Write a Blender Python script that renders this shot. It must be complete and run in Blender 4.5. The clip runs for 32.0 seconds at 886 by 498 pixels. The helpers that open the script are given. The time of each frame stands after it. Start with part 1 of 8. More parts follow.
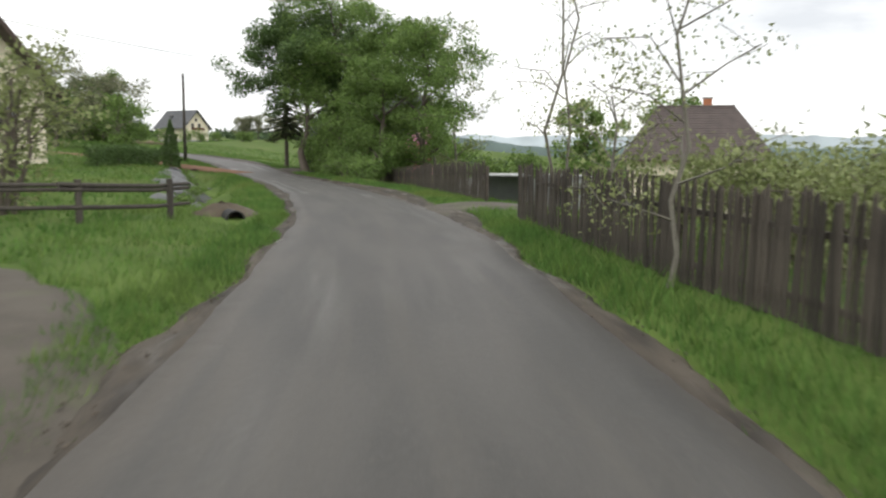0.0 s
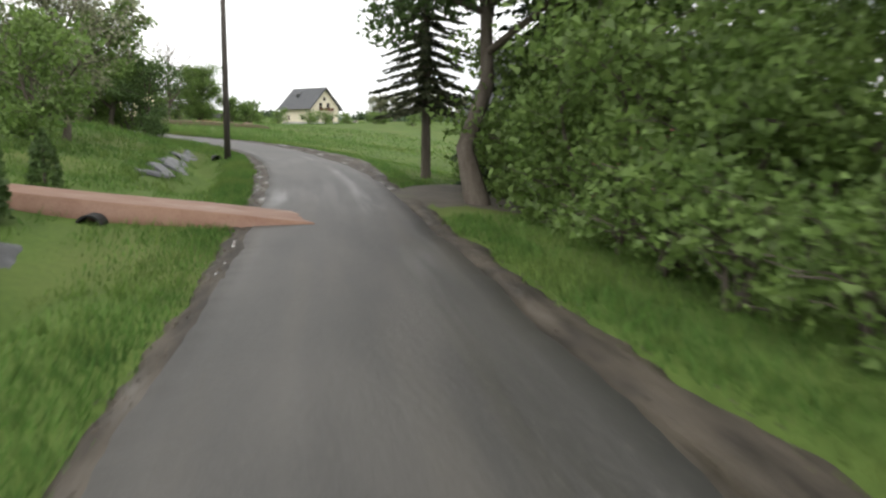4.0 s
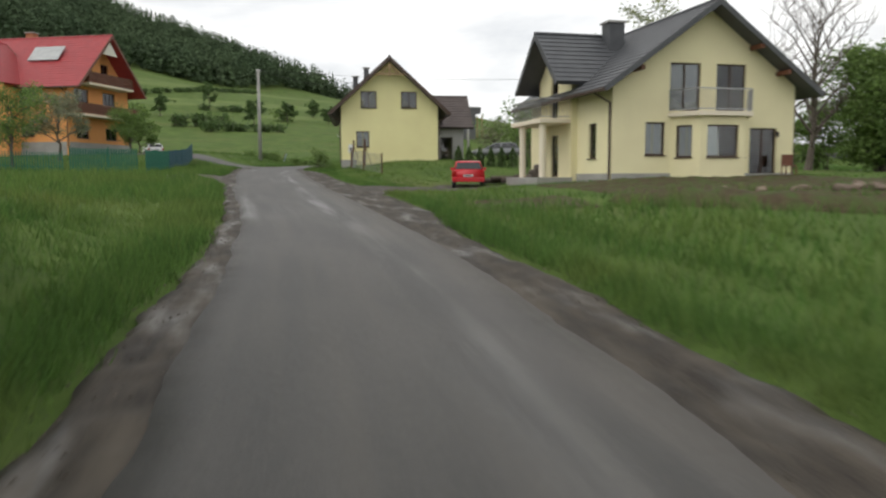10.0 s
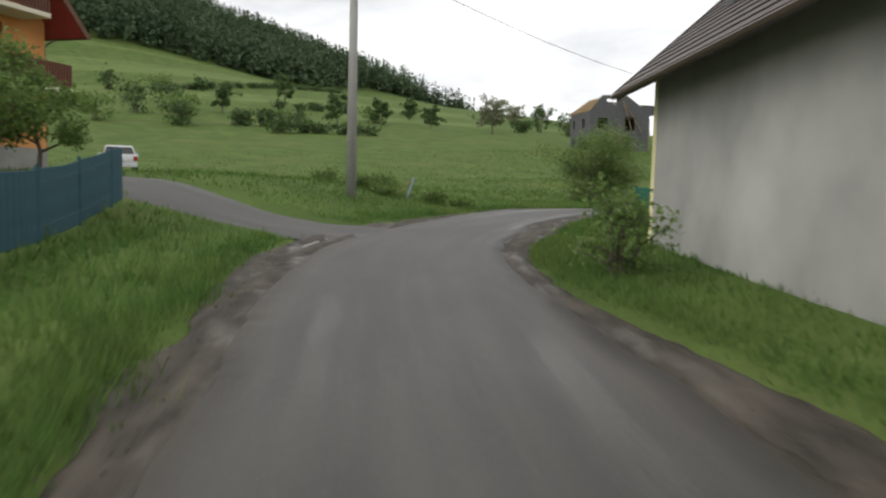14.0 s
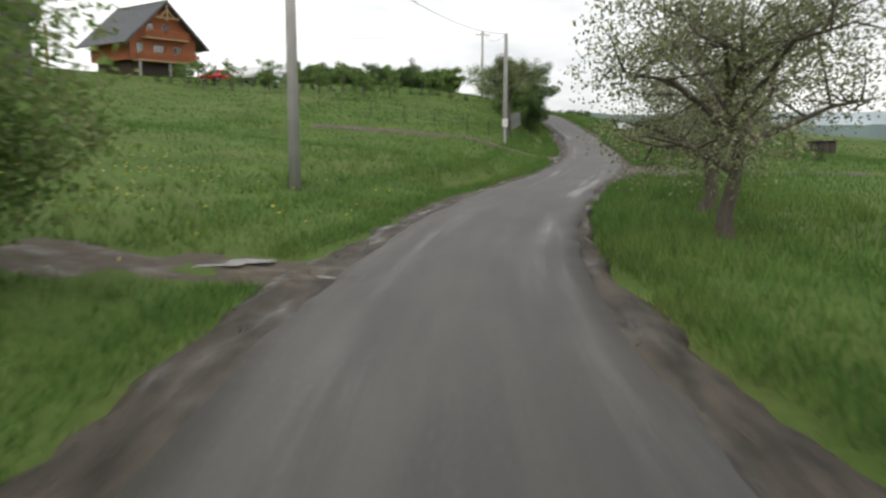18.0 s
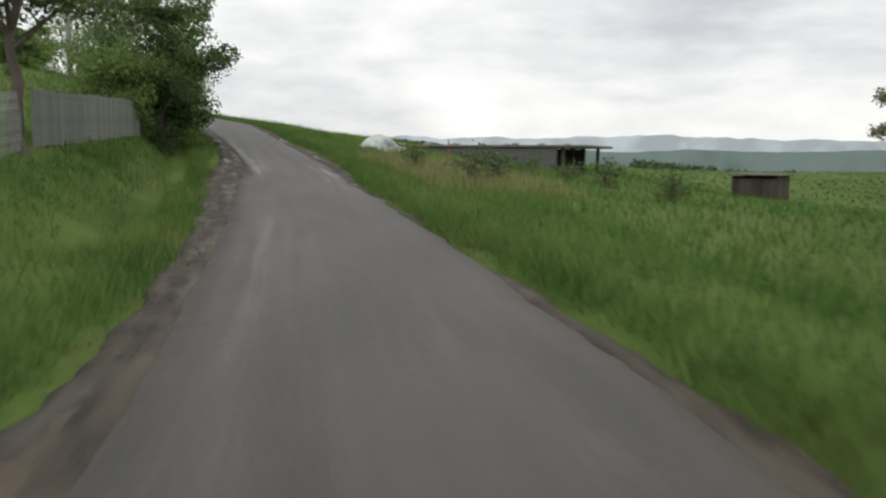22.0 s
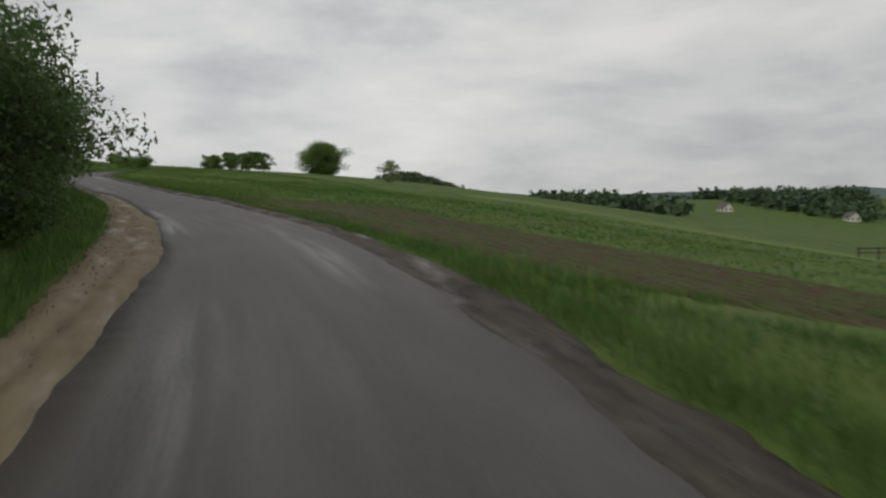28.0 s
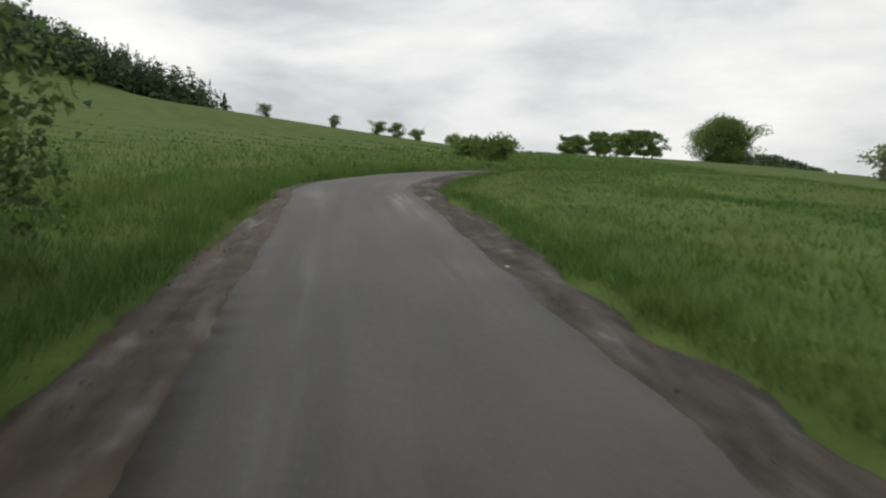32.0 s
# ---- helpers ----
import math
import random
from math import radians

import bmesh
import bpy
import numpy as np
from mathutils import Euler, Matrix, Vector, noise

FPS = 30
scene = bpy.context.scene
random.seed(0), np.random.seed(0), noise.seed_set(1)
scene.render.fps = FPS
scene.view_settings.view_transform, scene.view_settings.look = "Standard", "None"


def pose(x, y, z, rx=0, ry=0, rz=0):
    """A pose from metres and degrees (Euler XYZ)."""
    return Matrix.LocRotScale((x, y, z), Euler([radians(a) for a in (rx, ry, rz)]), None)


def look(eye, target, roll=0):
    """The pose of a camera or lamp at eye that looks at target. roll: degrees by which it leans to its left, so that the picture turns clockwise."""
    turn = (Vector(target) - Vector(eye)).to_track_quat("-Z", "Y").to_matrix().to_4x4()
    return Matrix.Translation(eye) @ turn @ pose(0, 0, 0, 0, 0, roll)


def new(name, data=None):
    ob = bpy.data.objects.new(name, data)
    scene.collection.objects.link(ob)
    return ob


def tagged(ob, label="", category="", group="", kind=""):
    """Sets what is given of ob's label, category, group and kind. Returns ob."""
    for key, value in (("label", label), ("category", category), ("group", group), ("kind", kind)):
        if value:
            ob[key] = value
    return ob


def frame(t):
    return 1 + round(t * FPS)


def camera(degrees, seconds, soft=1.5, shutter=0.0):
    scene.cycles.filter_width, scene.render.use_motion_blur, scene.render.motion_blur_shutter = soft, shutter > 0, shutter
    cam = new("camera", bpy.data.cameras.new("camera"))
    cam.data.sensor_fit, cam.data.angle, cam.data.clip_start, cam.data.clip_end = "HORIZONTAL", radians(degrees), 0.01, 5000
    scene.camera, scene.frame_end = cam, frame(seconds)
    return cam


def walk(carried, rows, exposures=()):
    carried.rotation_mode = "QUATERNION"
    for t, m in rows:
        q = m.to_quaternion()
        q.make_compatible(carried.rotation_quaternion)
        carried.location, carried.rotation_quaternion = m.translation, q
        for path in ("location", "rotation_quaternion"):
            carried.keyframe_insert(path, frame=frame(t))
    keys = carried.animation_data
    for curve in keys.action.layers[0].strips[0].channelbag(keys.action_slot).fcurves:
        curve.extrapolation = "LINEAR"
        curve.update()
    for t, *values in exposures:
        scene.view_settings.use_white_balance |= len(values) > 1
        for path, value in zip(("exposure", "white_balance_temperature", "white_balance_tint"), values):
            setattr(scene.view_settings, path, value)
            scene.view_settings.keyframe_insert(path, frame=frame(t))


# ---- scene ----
cam = camera(60.77, 32.0, soft=2.3, shutter=0.3)
EYE = 1.9  # the lens rides this high over the road
PATH = [
    (0, (0.000, -0.000, 0.000), (0.408, 1.943, -0.243), 0.48),
    (0.5, (0.510, 4.362, 0.120), (0.990, 6.287, -0.135), 0.33),
    (1, (1.082, 8.887, 0.218), (1.565, 10.809, -0.056), 0.63),
    (1.5, (1.506, 13.887, 0.266), (1.963, 15.814, -0.013), 0.43),
    (2, (1.723, 19.004, 0.319), (2.101, 20.946, 0.030), 0.09),
    (2.5, (1.674, 23.967, 0.387), (1.945, 25.930, 0.113), -0.34),
    (3, (1.316, 29.480, 0.458), (1.497, 31.455, 0.197), 0.40),
    (3.5, (0.861, 34.605, 0.488), (0.951, 36.582, 0.197), 0.07),
    (5.5, (-2.719, 59.513, 0.664), (-2.726, 61.497, 0.410), 1.33),
    (6, (-3.749, 65.796, 0.910), (-3.803, 67.782, 0.678), 0.78),
    (6.5, (-5.014, 71.519, 1.073), (-5.152, 73.499, 0.827), 0.97),
    (7, (-6.390, 76.800, 1.246), (-6.664, 78.764, 0.987), 0.62),
    (7.5, (-8.304, 81.955, 1.471), (-8.758, 83.889, 1.236), 0.19),
    (8, (-10.886, 86.866, 1.749), (-11.564, 88.736, 1.545), 0.20),
    (8.5, (-14.007, 91.381, 2.000), (-14.874, 93.171, 1.790), 0.95),
    (9, (-17.434, 95.680, 2.215), (-18.455, 97.385, 1.995), 0.53),
    (9.5, (-21.057, 99.731, 2.350), (-22.228, 101.339, 2.141), -0.27),
    (10, (-25.047, 104.073, 2.710), (-26.322, 105.602, 2.518), -0.19),
    (10.5, (-29.531, 107.779, 2.955), (-30.881, 109.245, 2.789), 0.05),
    (11, (-34.497, 111.647, 3.250), (-35.903, 113.060, 3.097), -0.61),
    (11.5, (-39.711, 115.458, 3.522), (-41.138, 116.843, 3.309), 0.40),
    (12, (-44.827, 118.937, 3.805), (-46.256, 120.321, 3.601), 1.19),
    (12.5, (-50.286, 122.685, 4.133), (-51.715, 124.069, 3.931), 1.48),
    (13, (-55.490, 126.640, 4.325), (-56.931, 128.012, 4.121), 1.87),
    (13.5, (-60.521, 130.276, 4.605), (-61.968, 131.643, 4.416), 1.53),
    (15.5, (-76.442, 143.162, 5.232), (-77.585, 144.796, 5.081), 0.35),
    (16, (-79.452, 147.014, 5.336), (-80.412, 148.753, 5.098), -0.77),
    (16.5, (-81.735, 150.933, 5.568), (-82.469, 152.780, 5.343), 0.11),
    (17, (-83.446, 155.136, 5.737), (-83.966, 157.051, 5.486), 0.18),
    (17.5, (-84.783, 160.126, 5.804), (-85.056, 162.087, 5.525), 0.43),
    (18, (-85.699, 165.864, 5.778), (-85.766, 167.840, 5.477), 0.17),
    (18.5, (-86.100, 172.059, 5.620), (-85.979, 174.035, 5.337), -0.60),
    (19, (-85.801, 178.715, 5.580), (-85.476, 180.670, 5.307), 0.04),
    (19.5, (-85.056, 185.305, 5.585), (-84.543, 187.218, 5.303), 0.73),
    (20, (-83.967, 191.187, 5.583), (-83.336, 193.063, 5.300), 0.62),
    (20.5, (-82.524, 197.154, 5.554), (-81.814, 199.003, 5.276), 0.14),
    (21, (-81.000, 202.946, 5.649), (-80.289, 204.796, 5.378), 0.09),
    (21.5, (-79.750, 209.070, 5.833), (-79.054, 210.928, 5.582), 0.09),
    (22, (-78.432, 215.548, 5.928), (-77.771, 217.420, 5.689), 0.58),
    (22.5, (-77.339, 222.144, 6.131), (-76.744, 224.040, 5.907), -0.29),
    (23, (-76.451, 228.301, 6.364), (-75.912, 230.216, 6.153), -1.66),
    (23.5, (-75.731, 234.093, 6.658), (-75.249, 236.019, 6.416), -1.27),
    (24, (-75.146, 240.053, 7.012), (-74.692, 241.989, 6.797), -1.80),
    (24.5, (-74.605, 245.973, 7.332), (-74.166, 247.912, 7.118), -2.07),
    (26.5, (-75.341, 272.297, 9.981), (-75.341, 274.294, 9.880), -0.03),
    (27, (-76.525, 279.333, 10.651), (-76.722, 281.321, 10.549), -0.20),
    (27.5, (-78.570, 285.806, 11.331), (-79.011, 287.754, 11.238), -0.64),
    (28, (-81.401, 291.494, 11.979), (-82.059, 293.380, 11.888), -0.75),
    (28.5, (-84.731, 296.944, 12.520), (-85.575, 298.754, 12.426), -0.28),
    (29, (-88.726, 302.107, 13.157), (-89.726, 303.835, 13.036), -0.15),
    (29.5, (-92.653, 306.739, 13.525), (-93.736, 308.414, 13.377), 0.62),
    (30, (-97.118, 311.435, 13.898), (-98.277, 313.059, 13.760), 0.74),
    (30.5, (-101.656, 315.870, 14.325), (-102.867, 317.455, 14.176), 0.50),
    (31, (-105.264, 319.344, 14.719), (-106.546, 320.873, 14.579), 1.11),
    (31.5, (-108.966, 322.590, 15.045), (-110.290, 324.082, 14.905), 1.45),
    (32, (-112.186, 325.339, 15.422), (-113.554, 326.791, 15.279), 1.04),
]
EXPOSURES = [(0.0, 0.85), (1.0, 1.45), (2.0, 1.1), (3.5, 1.05), (5.5, 1.15), (6.0, 1.2), (7.0, 0.65), (9.0, 0.45), (12.0, 0.45), (16.0, 0.55), (18.0, 0.6), (19.0, 0.45), (20.0, 0.55), (22.0, 0.4), (24.0, 0.1), (27.0, -0.2), (28.0, -0.38), (29.0, -0.4), (30.0, -0.08), (31.0, -0.05), (32.0, 0.05)]
walk(cam, [(t, look(eye, target, roll)) for t, eye, target, roll in PATH], EXPOSURES)

# ---- land: the road's line and the lie of the ground ----


def glide(points, step):
    """Points along a smooth line through the given ones, evenly spaced."""
    p = np.asarray(points, float)
    p = np.vstack([2 * p[0] - p[1], p, 2 * p[-1] - p[-2]])
    out = []
    for a, b, c, d in zip(p, p[1:], p[2:], p[3:]):
        for u in np.linspace(0, 1, 24, endpoint=False):
            out.append(0.5 * (2 * b + (c - a) * u + (2 * a - 5 * b + 4 * c - d) * u * u + (3 * b - a - 3 * c + d) * u**3))
    out = np.array(out + [p[-2]])
    far = np.r_[0, np.cumsum(np.hypot(*np.diff(out[:, :2], axis=0).T))]
    at = np.arange(0, far[-1], step)
    return np.stack([np.interp(at, far, out[:, k]) for k in range(out.shape[1])], 1)


def soften(v, n):
    w = np.hanning(2 * n + 3)[1:-1]
    return np.convolve(np.pad(v, n, mode="edge"), w / w.sum(), mode="valid")


def road_line():
    eyes = np.array([row[1] for row in PATH])
    line = glide(eyes, 1.0)
    for k in range(2):
        line[:, k] = soften(line[:, k], 4)
    line[:, 2] = soften(line[:, 2], 9) - EYE
    way = np.gradient(line[:, :2], axis=0)
    way /= np.hypot(*way.T)[:, None]
    line[:, 0] += 0.42 * way[:, 1]
    line[:, 1] -= 0.42 * way[:, 0]
    back, turn = [], math.atan2(way[2, 1], way[2, 0])
    q = line[0].copy()
    for n in range(45):
        q = q - [math.cos(turn), math.sin(turn), 0.012]
        back.append(q.copy())
    on, turn, q = [], math.atan2(way[-3, 1], way[-3, 0]), line[-1].copy()
    for n in range(64):
        turn -= radians(-0.12 if n < 24 else 5.0 if n < 42 else 0.2 if n < 60 else -0.5)
        q = q + [math.cos(turn), math.sin(turn), 0.085 if n < 16 else 0.095 if n < 34 else 0.03 if n < 42 else -0.04 if n < 50 else -0.11]
        on.append(q.copy())
    return np.vstack([back[::-1], line, on])


ROAD = road_line()
WAY = np.gradient(ROAD[:, :2], axis=0)
WAY /= np.hypot(*WAY.T)[:, None]

# Heights of the land away from the road, where something stands on it.
SPOTS = np.array([
    (-24, 262, 4.4), (-45, 278, 5.5), (-6, 271, 5.0), (18, 241, 4.0), (3, 92, -1.7), (14, 96, -2.6), (29, 57, -4.2), (13, 43, -3.3),
    (12, 39, -2.7), (8, 18, -1.9), (-7, 21, -1.4), (-9, 51, -0.5), (-22, 62, 0.6), (-41, 134, 2.5), (-35, 142, 2.6), (-38, 155, 2.9),
    (-62, 139, 3.5), (-64, 150, 4.0), (-110, 146, 4.9), (-84, 148, 4.9), (-136, 229, 10.8), (-121, 264, 12.6), (-91, 189, 4.1), (-91, 234, 6.5),
    (-84, 266, 9.8), (-58, 256, 5.3), (-47, 248, 3.7), (-67, 258, 6.3), (-67, 241, 5.0), (-190, 290, 19.0), (-162.5, 443, 20.9), (-141, 360.5, 17.4), (-181.7, 427.6, 21.6), (-159.6, 414.8, 20.4), (-50, 136, 1.9), (-48, 129.5, 2.0), (-132, 410, 17.5), (-95, 345, 12.3), (-80, 375, 9.5), (-102, 372, 13.2), (-84, 320, 10.6), (-66, 271, 7.3), (-61, 280, 7.4),
], float)
FAR = np.array([
    (-187, 429, 20.5), (-322, 509, 36.0), (-233, 408, 26.3), (-194, 390, 22.5), (-70, 358, 8.0), (-210, 212, 18.0), (-300, 250, 38.0), (-260, 404, 32.5),
    (-520, 575, 34.0), (-454, 528, 38.0), (-472, 508, 53.0), (-508, 460, 79.0), (-548, 394, 105.0), (-394, 338, 54.0), (-386, 447, 50.0), (-400, 250, 66.0), (-560, 330, 117.0), (-650, 200, 150.0), (-640, 40, 150.0), (-330, 60, 22.0), (-120, 60, 2.5), (-40, 30, 0.5),
    (60, 20, -7.0), (60, 140, -9.0), (40, 300, -4.0), (0, 400, -3.0), (250, 100, -25.0), (250, 400, -28.0), (-60, 520, 6.0), (-250, 620, 23.0), (-420, 600, 25.0), (-360, 560, 32.5),
    (0, 800, 5.0), (80, 735, -4.0), (130, 950, 16.0), (200, 690, -14.0), (-110, 860, 16.0), (0, -200, -6.0), (700, 300, -30.0), (300, 900, 0.0), (-300, 1000, 22.0), (-900, 700, 90.0), (-900, -300, 60.0), (600, -400, -20.0),
], float)


def bend(r2):
    return 0.5 * r2 * np.log(r2 + 1e-9)


def lie_of_land():
    c = np.vstack([ROAD[::9], SPOTS, FAR])
    n = len(c)
    u = c[:, :2] / 100
    k = bend(((u[:, None] - u[None]) ** 2).sum(-1)) + np.eye(n) * 2e-3
    a = np.zeros((n + 3, n + 3))
    a[:n, :n], a[:n, n], a[:n, n + 1:], a[n, :n], a[n + 1:, :n] = k, 1, u, 1, u.T
    return u, np.linalg.solve(a, np.r_[c[:, 2], 0, 0, 0])


LAND_U, LAND_W = lie_of_land()


def to_road(x, y):
    """Along, across (right is positive) and the road's height, for arrays of places."""
    x, y = np.atleast_1d(np.asarray(x, float)), np.atleast_1d(np.asarray(y, float))
    near = np.empty(len(x), int)
    for a in range(0, len(x), 4000):
        d = (x[a:a + 4000, None] - ROAD[None, :, 0]) ** 2 + (y[a:a + 4000, None] - ROAD[None, :, 1]) ** 2
        near[a:a + 4000] = d.argmin(1)
    dx, dy = x - ROAD[near, 0], y - ROAD[near, 1]
    along = dx * WAY[near, 0] + dy * WAY[near, 1]
    across = dx * WAY[near, 1] - dy * WAY[near, 0]
    at = np.clip(near + along, 0, len(ROAD) - 1)
    far = np.hypot(dx, dy)
    across = np.where(far > 3 + np.abs(across), np.copysign(far, across), across)
    return at, across, np.interp(at, np.arange(len(ROAD)), ROAD[:, 2])


def step_up(v, a, b):
    u = np.clip((v - a) / (b - a), 0, 1)
    return u * u * (3 - 2 * u)


def ripple(x, y):
    return 0.5 * np.sin(0.9 * x + 1.7 * np.sin(0.31 * y)) * np.sin(0.8 * y + 1.3 * np.sin(0.43 * x)) + 0.3 * np.sin(2.3 * x + 0.7 * y) * np.sin(1.9 * y - 0.8 * x)


# Ditches beside the road: along from, along to, side, how far out, how deep.
DITCHES = [(61.5, 62.5, -1, 3.5, 0.55), (70, 97, -1, 4.2, 0.75), (109, 124, -1, 4.2, 0.8), (274, 292, -1, 4.3, 0.5), (309, 338, -1, 4.3, 0.75), (372, 420, -1, 4.6, 0.5), (140, 178, -1, 4.2, 0.4)]
# Banks: the ground rises or falls beside the road by so much beyond three metres.
BANKS = [(125, 180, -1, 3.0, 9.0, 0.5), (300, 372, -1, 3.2, 9.0, 0.7), (270, 285, -1, 3.0, 8.0, 0.4)]


def ground(x, y):
    """The height of the ground."""
    x, y = np.atleast_1d(np.asarray(x, float)), np.atleast_1d(np.asarray(y, float))
    z = np.empty(len(x))
    for a in range(0, len(x), 8000):
        u = np.stack([x[a:a + 8000], y[a:a + 8000]], 1) / 100
        z[a:a + 8000] = bend(((u[:, None] - LAND_U[None]) ** 2).sum(-1)) @ LAND_W[:-3] + LAND_W[-3] + u @ LAND_W[-2:]
    at, across, road = to_road(x, y)
    far = np.abs(across)
    z = road - 0.05 + (z - road + 0.05) * step_up(far, 2.3, 9.0)
    z += 0.05 * step_up(far, 2.3, 3.0)
    for a, b, side, out, deep in DITCHES:
        z -= deep * step_up(at, a - 3, a + 3) * step_up(-at, -b - 3, -b + 3) * np.exp(-((across - side * out) / 0.8) ** 2)
    for a, b, side, start, end, rise in BANKS:
        z += rise * step_up(at, a - 6, a + 6) * step_up(-at, -b - 6, -b + 6) * step_up(side * across, start, end) * step_up(-side * across, -40, -15)
    # a low knoll beyond the fields
    z += 23 * np.exp(-((x + 340) / 50) ** 2 - ((y - 930) / 70) ** 2)
    return z + 0.05 * ripple(x, y) * step_up(far, 2.2, 4.5)


def height(x, y):
    return float(ground(x, y)[0])

# ---- light: an overcast day ----
SUN_HIGH, SUN_ROUND = radians(48), radians(200)
world = bpy.data.worlds.new("overcast_sky")
scene.world = world
world.use_nodes = True


def sky_nodes(tree):
    n, link = tree.nodes, tree.links.new
    n.clear()
    out, back = n.new("ShaderNodeOutputWorld"), n.new("ShaderNodeBackground")
    sky = n.new("ShaderNodeTexSky")
    sky.sky_type, sky.sun_disc, sky.sun_elevation, sky.sun_rotation = "NISHITA", False, SUN_HIGH, SUN_ROUND
    thin = n.new("ShaderNodeVectorMath")
    thin.operation = "SCALE"
    thin.inputs["Scale"].default_value = 0.08
    link(sky.outputs[0], thin.inputs[0])
    way, flat = n.new("ShaderNodeTexCoord"), n.new("ShaderNodeMapping")
    flat.inputs["Scale"].default_value = (1.0, 1.0, 3.2)
    link(way.outputs["Generated"], flat.inputs[0])
    big, fine = n.new("ShaderNodeTexNoise"), n.new("ShaderNodeTexNoise")
    big.inputs["Scale"].default_value, big.inputs["Detail"].default_value, big.inputs["Roughness"].default_value = 2.3, 7, 0.55
    big.inputs["Distortion"].default_value = 0.3
    fine.inputs["Scale"].default_value, fine.inputs["Detail"].default_value = 6.5, 5
    link(flat.outputs[0], big.inputs["Vector"])
    link(flat.outputs[0], fine.inputs["Vector"])
    add = n.new("ShaderNodeMath")
    add.operation = "MULTIPLY_ADD"
    add.inputs[1].default_value = 0.3
    link(fine.outputs[0], add.inputs[0])
    link(big.outputs[0], add.inputs[2])
    ramp = n.new("ShaderNodeValToRGB")
    e = ramp.color_ramp.elements
    e[0].position, e[0].color = 0.46, (0.54, 0.555, 0.575, 1)
    e[1].position, e[1].color = 0.84, (1.0, 0.985, 0.95, 1)
    mid = ramp.color_ramp.elements.new(0.64)
    mid.color = (0.80, 0.80, 0.79, 1)
    link(add.outputs[0], ramp.inputs[0])
    mix = n.new("ShaderNodeMix")
    mix.data_type = "RGBA"
    mix.inputs[0].default_value = 0.93
    link(thin.outputs[0], mix.inputs[6])
    link(ramp.outputs[0], mix.inputs[7])
    # a heavier bank of cloud lies low in the north-east
    toward, bank, shade = n.new("ShaderNodeVectorMath"), n.new("ShaderNodeMapRange"), n.new("ShaderNodeVectorMath")
    toward.operation = "DOT_PRODUCT"
    toward.inputs[1].default_value = (0.42, 0.9, 0.08)
    link(way.outputs["Generated"], toward.inputs[0])
    bank.inputs[1].default_value, bank.inputs[2].default_value, bank.inputs[3].default_value, bank.inputs[4].default_value = 0.6, 1.0, 1.06, 0.9
    bank.interpolation_type = "SMOOTHSTEP"
    link(toward.outputs["Value"], bank.inputs[0])
    shade.operation = "SCALE"
    link(mix.outputs[2], shade.inputs[0])
    link(bank.outputs[0], shade.inputs["Scale"])
    link(shade.outputs[0], back.inputs[0])
    back.inputs[1].default_value = 1.0
    link(back.outputs[0], out.inputs[0])


sky_nodes(world.node_tree)
sun_lamp = bpy.data.lights.new("sun", "SUN")
sun_lamp.energy, sun_lamp.angle, sun_lamp.color = 0.7, radians(40), (1.0, 0.96, 0.9)
sun = new("sun", sun_lamp)
sun.matrix_world = look((0, 0, 80), Vector((0, 0, 80)) - Vector((math.sin(SUN_ROUND) * math.cos(SUN_HIGH), math.cos(SUN_ROUND) * math.cos(SUN_HIGH), math.sin(SUN_HIGH))))
tagged(sun, kind="structure")

